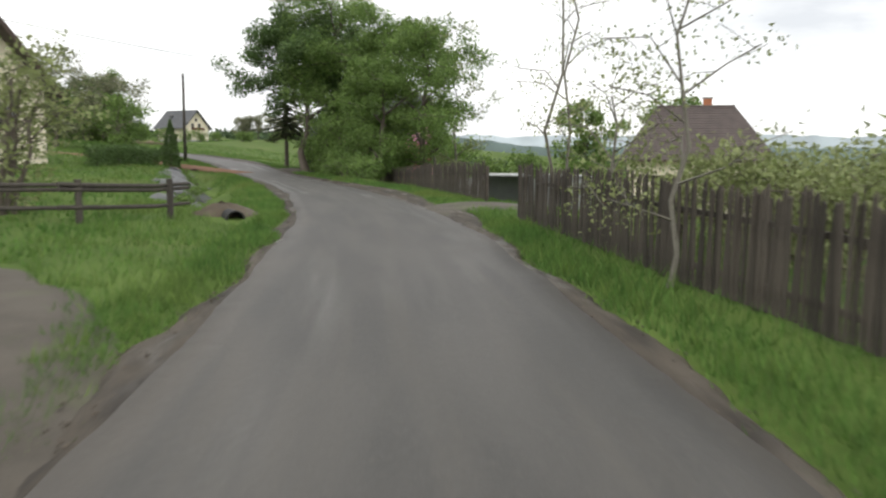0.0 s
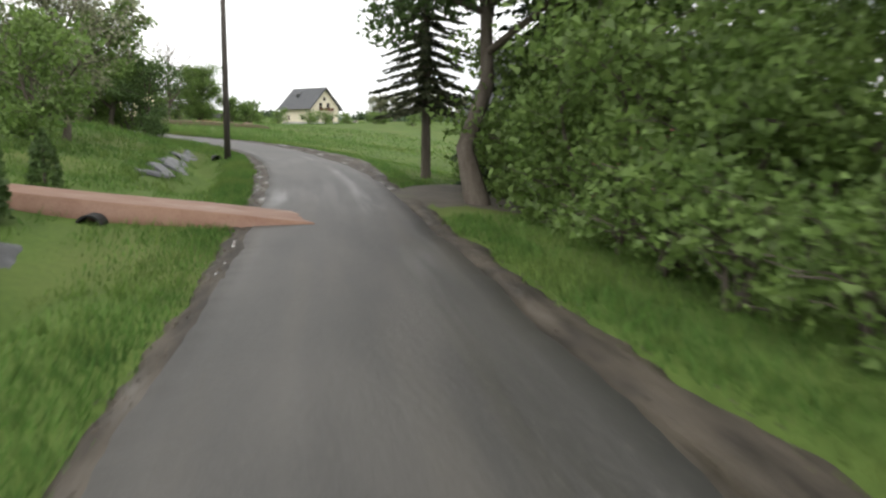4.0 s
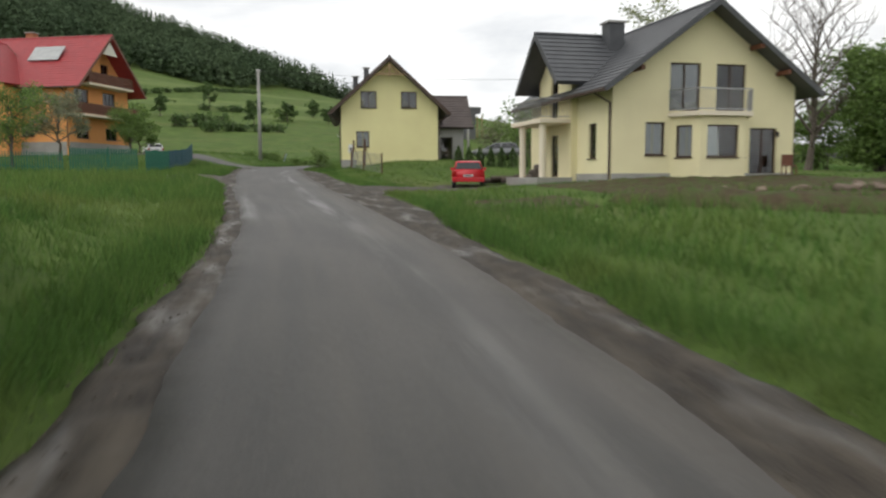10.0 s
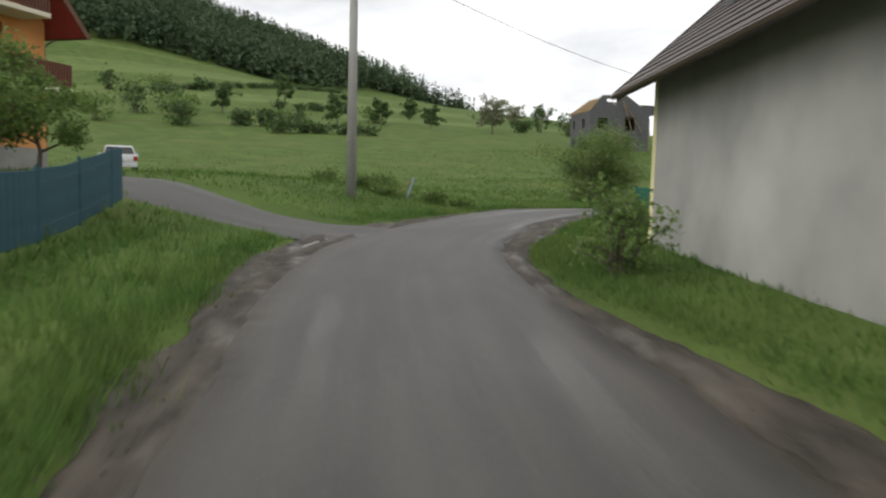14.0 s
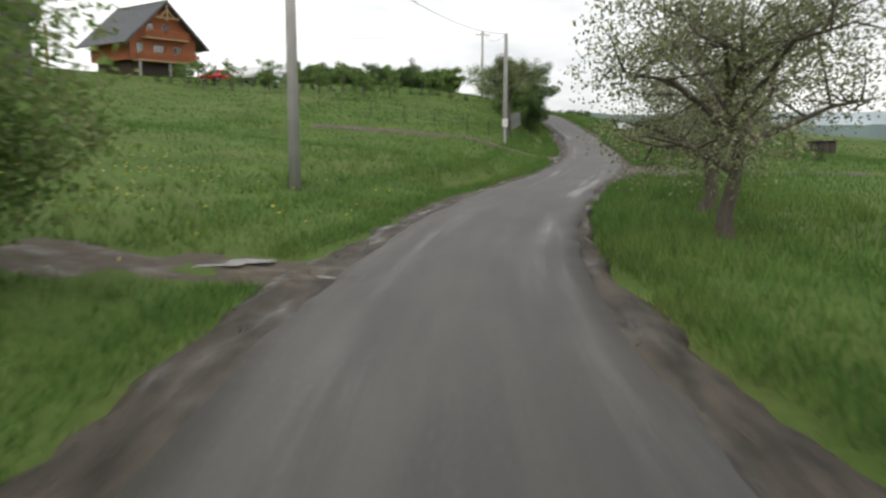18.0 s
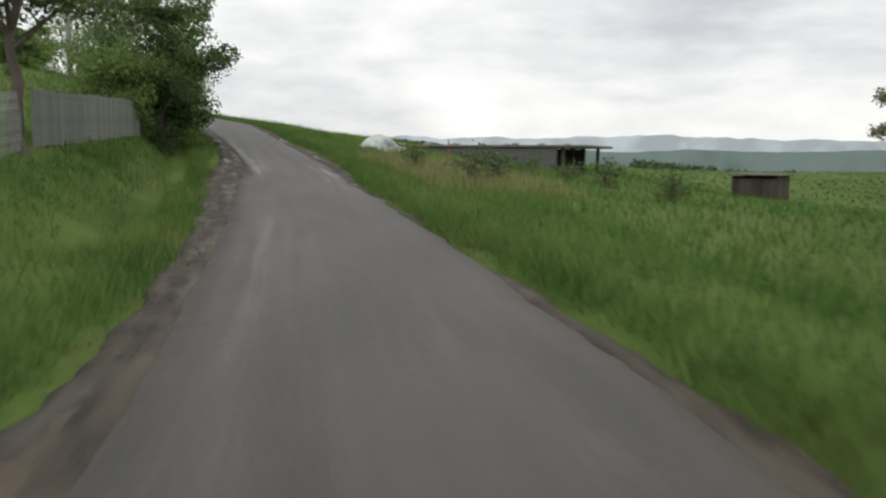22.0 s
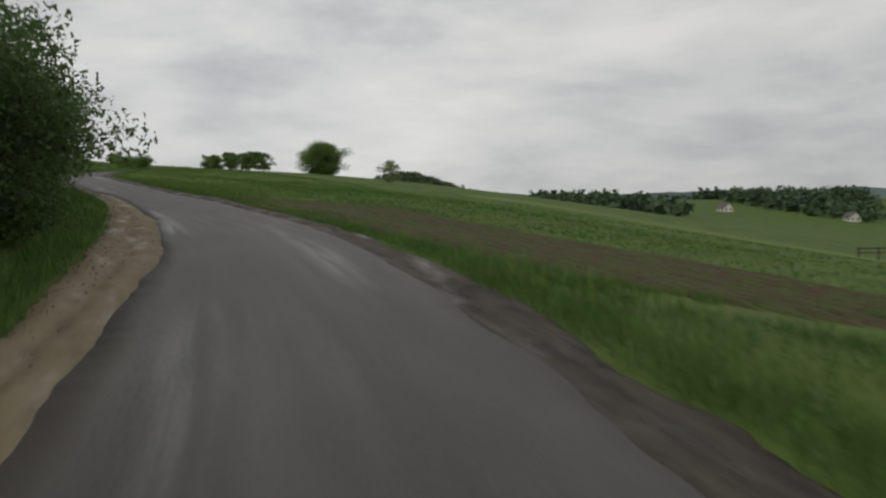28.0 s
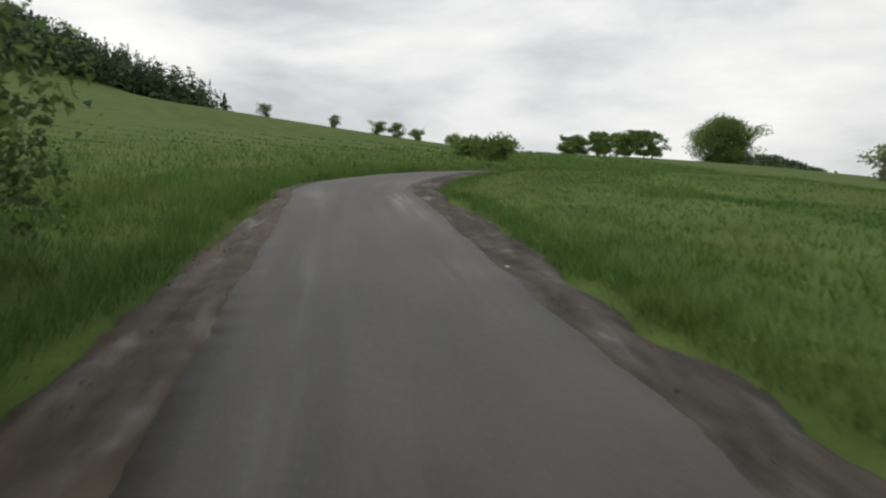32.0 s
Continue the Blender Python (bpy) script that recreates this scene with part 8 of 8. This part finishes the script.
def tarp_pile():
    t = thing("covered_heap", -67.3, 258.2, None, 10, "heap under a pale greenish plastic sheet", "heap")
    n, v = 40, []
    for a in range(n):
        for b in range(n):
            x, y = (a / (n - 1) - 0.5) * 3.0, (b / (n - 1) - 0.5) * 2.4
            r = math.hypot(x / 1.4, y / 1.1)
            h = 0.85 * max(0, 1 - r ** 1.7) + 0.06 * math.sin(x * 5 + y * 2) + 0.05 * math.sin(y * 8 - x * 3) + 0.12 * noise.noise((x * 1.3, y * 1.3, 2))
            v.append((x, y, max(h, -0.1) + 0.02 if r < 1.08 else -0.3))
    f = [(a * n + b, a * n + b + 1, (a + 1) * n + b + 1, (a + 1) * n + b) for a in range(n - 1) for b in range(n - 1)]
    hung("sheet", mesh_from("sheet", v, f, M_TARP, True), t)
    for k in range(6):
        part("weight_stone", boxes((-0.14, -0.1, -0.05, 0.14, 0.1, 0.16), bevel=0.04), M_CONCRETE, t, m=pose(-1.2 + k * 0.45, -1.05 + 0.1 * (k % 2), 0.0, 0, 0, 40 * k))


tarp_pile()
rp = thing("marker_post", -63.6, 256.8, None, 0, "thin red painted marker post", "post")
part("shaft", tube(bmesh.new(), [(0, 0, -0.3), (0, 0, 1.0)], [0.03, 0.03], 8), M_REDSTEEL, rp)
part("cap", boxes((-0.045, -0.045, 1.002, 0.045, 0.045, 1.05)), M_REDSTEEL, rp)

st = thing("leaning_stake", -89.3, 154.9, None, 0, "weathered pale stake leaning in the grass", "stake")
part("stake", beam(bmesh.new(), (0, 0, -0.2), (0.3, 0.18, 0.85), 0.08), M_STAKE, st)
part("scrap_board", beam(bmesh.new(), (-0.12, -0.2, 0.25), (0.26, 0.1, 0.82), 0.11, 0.03), M_RAWWOOD, st)


def debris():
    g = random.Random(4)
    for k in range(26):
        u = g.random()
        x, y = -33.5 + 10.5 * u + g.uniform(-1.2, 1.2), 127.5 + 12.5 * u + g.uniform(-1.5, 1.5)
        s = 0.12 + 0.22 * g.random()
        bm = boxes((-s, -s * 0.6, -s * 0.3, s, s * 0.6, s * 0.5), bevel=s * 0.2)
        for v in bm.verts:
            v.co += Vector((g.uniform(-1, 1), g.uniform(-1, 1), g.uniform(-1, 1))) * s * 0.12
        ob = part("rubble_lump", bm, M_RUBBLE, None, "broken lump of brick and concrete on the soil", m=pose(x, y, height(x, y) + 0.12, g.uniform(-20, 20), g.uniform(-20, 20), g.uniform(0, 360)))
        tagged(ob, category="rubble", group="rubble on the bare soil")
    for k in range(9):
        x, y = -28.5 + k * 0.7 + g.uniform(-1, 1), 138.2 + g.uniform(-1.5, 1.5)
        ob = part("board", boxes((-1.2, -0.09, -0.02, 1.2, 0.09, 0.02), bevel=0.005), M_RAWWOOD, None, "loose pale building board on the soil", m=pose(x, y, height(x, y) + 0.16, g.uniform(-5, 5), g.uniform(-4, 4), g.uniform(20, 80)))
        tagged(ob, category="board", group="boards on the bare soil")
    for k in range(7):
        x, y = -49.2 + k * 0.5, 138.6 + k * 0.3
        ob = part("log", tube(bmesh.new(), [(-1.5, 0, 0), (0.2, 0.05, 0.03), (1.6, 0, 0)], [0.15, 0.14, 0.11], 9), M_BARK, None, "dark felled log beside the drive", m=pose(x, y, height(x, y) + 0.14 + 0.12 * (k % 2), 0, 0, 35 + 9 * k))
        tagged(ob, category="log", group="logs beside the drive")


debris()


def garden_chair(x, y, z, turn):
    c = thing("garden_chair", x, y, z, turn, "brown wooden garden chair by the terrace door", "chair")
    part("seat", boxes((-0.25, -0.25, 0.42, 0.25, 0.25, 0.46), bevel=0.01), M_BROWNWOOD, c)
    part("backrest", boxes((-0.25, 0.21, 0.47, 0.25, 0.25, 0.95), bevel=0.01), M_BROWNWOOD, c)
    for a in (-0.22, 0.22):
        for b in (-0.22, 0.22):
            part("leg", boxes((a - 0.025, b - 0.025, -0.3, a + 0.025, b + 0.025, 0.418)), M_BROWNWOOD, c)


garden_chair(-35.0, 140.4, height(-35.0, 140.4) + 0.05, 40)


def field_rail():
    f = thing("wooden_rail", -70.0, 358.8, None, 20, "small wooden hurdle at the far field", "fence")
    for x in (0, 1.6, 3.2):
        part("post", boxes((x - 0.06, -0.06, -0.4, x + 0.06, 0.06, 0.9)), M_OLDWOOD, f)
    for z in (0.4, 0.75):
        part("rail", boxes((-0.2, -0.1, z, 3.4, -0.065, z + 0.1)), M_OLDWOOD, f)


field_rail()


def valley_house(x, y, turn, walls, roof, label):
    z = height(x, y)
    h = gable_house("valley_house", x, y, z, turn, 6.5, 8.0, 2.9, 5.8, walls, roof, label, over=0.5, gable_over=0.5, cellar=3.0, gutter=False,
                    front=[("window", 0.9, 0.9, 1.2, 1.3, 1), ("window", 4.2, 0.9, 1.2, 1.3, 1)], left=[("window", 1.4, 0.9, 1.4, 1.3, 1), ("window", 5.0, 0.9, 1.4, 1.3, 1)])
    return tagged(h, group="houses across the valley")


for x, y, turn, walls, roof, label in ((0, 794, 20, M_PLASTER_W, M_ROOFOLD, "small white house across the valley"), (70, 735, -30, M_PLASTER_W, M_ROOFRED, "small house with a red roof across the valley"),
                                       (84, 728, 40, M_PLASTER_C, M_ROOFRED, "small house with a red roof across the valley"), (96, 716, 10, M_PLASTER_W, M_ROOFRED, "small house with a red roof across the valley"), (-70, 820, 35, M_PLASTER_W, M_ROOFOLD, "small white house across the valley")):
    valley_house(x, y, turn, walls, roof, label)


def old_house():
    return gable_house("garden_house", -16.8, 37.6, 0.0, 62, 7.5, 9.5, 3.0, 6.3, M_PLASTER_C, M_ROOFBROWN, "cream cottage with a steep brown roof in the garden", over=0.5, gable_over=0.6,
                       front=[("window", 1.4, 1.0, 1.2, 1.2, 2), ("window", 4.8, 1.0, 1.2, 1.2, 2), ("window", 3.2, 3.6, 1.1, 1.1, 2)], right=[("window", 2.0, 1.0, 1.2, 1.2, 2), ("window", 6.0, 1.0, 1.2, 1.2, 2)])


old_house()


def flowers(name, x, y, count, spread, mat, label, seed, tall=0.35):
    g = np.random.default_rng(seed)
    px, py = x + g.normal(size=count) * spread, y + g.normal(size=count) * spread
    clear = np.abs(to_road(px, py)[1]) > 3.4
    px, py = px[clear], py[clear]
    count = len(px)
    c = np.stack([px, py, ground(px, py) + tall * (0.7 + 0.5 * g.random(count))], 1)
    v, f = leaf_cloud(g, c, 0.03, count, 0.05, long=1.0)
    tagged(new(name, fast_mesh(name, v, f, mat)), label, "flowers", kind="stuff")


flowers("meadow_flowers", -98, 184, 900, 4.5, M_YELLOWFL, "yellow buttercups in the meadow", 1)
flowers("verge_flowers", *beside(412, -4.2), 120, 0.4, M_YELLOWFL, "small yellow flowers on the bank", 2, 0.6)
flowers("rape_flowers", *beside(340, 7.5), 160, 0.5, M_YELLOWFL, "pale yellow weeds by the ruts", 3, 0.5)


M_STONES = material("stones", (0.12, 0.1, 0.078), (0.075, 0.062, 0.048), rough=0.9, island=0.5, bump=0.2)
M_CLOD = material("mud_clods", (0.05, 0.042, 0.033), (0.085, 0.071, 0.054), rough=0.7, island=0.45, bump=0.3)


def crumbs(name, n, low, high, size, mat, label, seed):
    """Small lumps along both verges, between two shares of the way from the asphalt to the grass."""
    g = np.random.default_rng(seed)
    at = 28 + 420 * g.random(n)
    side = np.where(g.random(n) < 0.5, -1, 1)
    tar = np.where(side < 0, np.interp(at, ALONG, TAR_L), np.interp(at, ALONG, TAR_R))
    turf = np.where(side < 0, np.interp(at, ALONG, TURF_L), np.interp(at, ALONG, TURF_R))
    k = at.astype(int)
    out = side * (tar + (turf - tar) * (low + (high - low) * g.random(n)))
    p = ROAD[k, :2] + WAY[k] * (at - k)[:, None]
    x, y = p[:, 0] + WAY[k, 1] * out, p[:, 1] - WAY[k, 0] * out
    z = ground(x, y) + 0.03
    s = size[0] + (size[1] - size[0]) * g.random(n) ** 3
    dirs = np.array([(1, 0, 0), (-1, 0, 0), (0, 1, 0), (0, -1, 0), (0, 0, 0.6), (0, 0, -0.6)], float)
    v = np.stack([x, y, z], 1)[:, None] + dirs[None] * s[:, None, None] * (0.6 + 0.8 * g.random((n, 6, 1)))
    tri = np.array([(0, 2, 4), (2, 1, 4), (1, 3, 4), (3, 0, 4), (2, 0, 5), (1, 2, 5), (3, 1, 5), (0, 3, 5)])
    f = (np.arange(n)[:, None, None] * 6 + tri[None]).reshape(-1, 3)
    tagged(new(name, fast_mesh(name, v.reshape(-1, 3), f, mat)), label, "stones", kind="stuff")


crumbs("verge_stones", 9000, -0.15, 1.1, (0.006, 0.026), M_STONES, "small stones along the muddy verges", 8)
crumbs("mud_clods", 20000, 0.0, 1.05, (0.006, 0.024), M_CLOD, "dark mud clods churned up along the verges", 9)

# ---- what nobody could count: the woods on the hill and the grass ----
def woods(name, x, y, tall, wide, label, mat=M_FOREST, tufts=22, seed=5):
    g = np.random.default_rng(seed)
    n = len(x)
    z = ground(x, y)
    far = np.hypot(x + 60, y - 200)
    plain = -34 + 10 * np.sin(x / 410 + 1.2) * np.cos(y / 530)
    z = z + (plain - z) * step_up(far, 750, 1500)
    tall = tall * (0.7 + 0.6 * g.random(n))
    pine = g.random(n) < 0.45
    u = g.random((n, tufts))
    r = wide * np.where(pine[:, None], 0.75 * (1 - u), np.sqrt(np.maximum(0, 1 - (2 * u - 1) ** 2))) * np.sqrt(g.random((n, tufts)))
    a = g.random((n, tufts)) * math.tau
    c = np.stack([x[:, None] + r * np.cos(a), y[:, None] + r * np.sin(a), z[:, None] + tall[:, None] * (0.12 + 0.88 * u)], -1).reshape(-1, 3)
    s = np.repeat(wide * (9.0 / (tufts + 4)) ** 0.5 * (0.6 + 0.4 * g.random(n)), tufts)[:, None] * (1.15 - 0.7 * u.reshape(-1, 1))
    d1, d2 = g.normal(size=c.shape), g.normal(size=c.shape)
    d1 /= np.linalg.norm(d1, axis=1, keepdims=True)
    d2 = np.cross(d1, d2)
    d2 /= np.linalg.norm(d2, axis=1, keepdims=True)
    v = np.stack([c - d1 * s - d2 * s * 0.6, c + d2 * s * 1.1, c + d1 * s - d2 * s * 0.4], 1).reshape(-1, 3)
    return tagged(new(name, fast_mesh(name, v, np.arange(len(v)).reshape(-1, 3), mat)), label, "woods", kind="stuff")


def wooded_hill():
    g = np.random.default_rng(11)
    x, y = -378 - 330 * g.random(26000), -60 + 660 * g.random(26000)
    z = ground(x, y)
    keep = z + 7 * np.sin(x / 37) * np.cos(y / 45) > 50 - 12 * step_up(y, 470, 510)
    # its northern edge runs straight down the slope
    keep &= (x + 112) * 0.51 + (y - 325) * 0.86 < 4 * np.sin(x / 9)
    x, y = x[keep][:11000], y[keep][:11000]
    woods("wooded_hill", x[:10000], y[:10000], 16, 3.7, "dark mixed wood that covers the hill", tufts=56)


wooded_hill()


def far_woods():
    g = np.random.default_rng(12)
    way, far = -0.75 + 1.5 * g.random(9000), 500 + 900 * g.random(9000) ** 0.8
    keep = np.sin(way * 23 + far / 120) + np.sin(way * 9 - far / 160) > 0.55
    way, far = way[keep][:3000], far[keep][:3000]
    woods("far_woods", -60 + np.sin(way) * far, 200 + np.cos(way) * far, 9, 5.5, "distant dark woods below the ridges", tufts=16, seed=6)


far_woods()


def wooded_knoll():
    g = np.random.default_rng(14)
    x, y = -340 + 42 * g.normal(size=900), 915 + 40 * g.normal(size=900)
    woods("wooded_knoll", x, y, 8, 5.0, "small dark wooded knoll beyond the fields", tufts=20, seed=7)


wooded_knoll()


def turf_height(at, across):
    """How tall the grass stands beside the road."""
    knots_l = [(0, 0.22), (60, 0.2), (120, 0.24), (150, 0.42), (200, 0.45), (212, 0.4), (230, 0.22), (262, 0.24), (300, 0.34), (330, 0.26), (350, 0.3), (372, 0.4), (430, 0.42), (500, 0.4)]
    knots_r = [(0, 0.24), (60, 0.26), (68, 0.14), (78, 0.24), (105, 0.2), (115, 0.1), (140, 0.14), (152, 0.4), (176, 0.42), (186, 0.14), (215, 0.18), (238, 0.3), (262, 0.42), (300, 0.4), (318, 0.46), (345, 0.34), (352, 0.36), (372, 0.34), (382, 0.34), (390, 0.2), (412, 0.26), (430, 0.3), (445, 0.16), (500, 0.14)]
    return np.where(across < 0, np.interp(at, *np.array(knots_l).T), np.interp(at, *np.array(knots_r).T))


def blades(name, lo, hi, count, wide, tall, label, seed, mat=M_BLADE, a0=26, a1=478, clump=0.0, side=0, fringe=False, sown=False):
    g = np.random.default_rng(seed)
    at = a0 + (a1 - a0) * g.random(count)
    out = (lo + (hi - lo) * g.random(count) ** 1.3) * np.where(g.random(count) < 0.5, -1, 1)
    out = np.abs(out) * side if side else out
    if fringe:
        # lo and hi count from the grass's edge
        out = out + np.sign(out) * np.where(out < 0, np.interp(at, ALONG, TURF_L), np.interp(at, ALONG, TURF_R))
    k = at.astype(int)
    p = ROAD[k, :2] + WAY[k] * (at - k)[:, None]
    x, y = p[:, 0] + WAY[k, 1] * out, p[:, 1] - WAY[k, 0] * out
    if clump:
        # gather the blades into tufts
        root = np.arange(count) // 22 * 22
        x, y = x[root] + g.normal(size=count) * clump, y[root] + g.normal(size=count) * clump
    real_at, across, _ = to_road(x, y)
    edge = np.abs(across) - np.where(across < 0, np.interp(real_at, ALONG, TURF_L), np.interp(real_at, ALONG, TURF_R))
    keep = edge > 0.12 * g.normal(size=count) + 0.16 * np.clip(ripple(x * 2.1, y * 2.1), -1, 1)
    for bx, by, r in [] if sown else BARE:
        keep &= (x - bx) ** 2 + (y - by) ** 2 > (r + 0.12 * math.sin(bx * 9 + by)) ** 2
    for x0, y0, x1, y1, r in [] if sown else NOGRASS:
        d = np.hypot(x1 - x0, y1 - y0)
        u = np.clip(((x - x0) * (x1 - x0) + (y - y0) * (y1 - y0)) / d**2, 0, 1)
        keep &= np.hypot(x - x0 - u * (x1 - x0), y - y0 - u * (y1 - y0)) > r
    x, y, real_at, across, edge = x[keep], y[keep], real_at[keep], across[keep], edge[keep]
    n = len(x)
    z = ground(x, y) - 0.02
    patchy = 0.75 + 0.5 * np.clip(ripple(x * 0.9 + 3, y * 0.9), -1, 1) * 0.6 + 0.25 * np.clip(ripple(x * 0.23, y * 0.21), -1, 1)
    h = turf_height(real_at, across) * tall * (0.5 + 0.8 * g.random(n)) * patchy * np.clip(0.6 + edge, 0.5, 1)
    a = g.random(n) * math.tau
    w = wide * (0.6 + 0.8 * g.random(n))
    lean = h * (0.15 + 0.55 * g.random(n))
    b = a + 1.2 * g.normal(size=n)
    foot = np.stack([x, y, z], 1)
    side = np.stack([np.cos(a) * w / 2, np.sin(a) * w / 2, 0 * a], 1)
    tip = foot + np.stack([np.cos(b) * lean, np.sin(b) * lean, h], 1)
    v = np.stack([foot - side, foot + side, tip], 1).reshape(-1, 3)
    me = bpy.data.meshes.new(name)
    me.vertices.add(len(v))
    me.vertices.foreach_set("co", v.astype(np.float32).ravel())
    me.loops.add(len(v))
    me.loops.foreach_set("vertex_index", np.arange(len(v), dtype=np.int32))
    me.polygons.add(n)
    me.polygons.foreach_set("loop_start", np.arange(0, 3 * n, 3, dtype=np.int32))
    me.materials.append(mat)
    me.update(calc_edges=True)
    return tagged(new(name, me), label, "grass", kind="stuff")


blades("fringe_grass", 0.001, 0.9, 230000, 0.016, 1.05, "ragged fringe of grass along the mud", 27, fringe=True)
blades("verge_grass", 1.7, 6.5, 480000, 0.02, 1.0, "uneven fresh green grass along the verges", 21)
blades("meadow_grass", 5.5, 26, 340000, 0.045, 1.0, "long green meadow grass with seed heads", 22)
blades("far_meadow_grass", 22, 60, 120000, 0.16, 0.6, "green grass on the far meadows", 23)
blades("grass_tufts", 2.2, 11, 190000, 0.018, 1.55, "taller pale tufts in the verge grass", 25, M_TUFT, clump=0.09)
blades("dry_reeds", 4.0, 9.0, 5000, 0.015, 2.0, "dry straw-coloured reeds in the rough ground", 24, M_DRYBLADE, 318, 332, side=1)
blades("seedlings", 4.0, 13.5, 30000, 0.035, 0.75, "sparse green seedlings and weeds on the tilled soil", 28, M_BLADE, 383, 416, side=1, clump=0.12, sown=True)
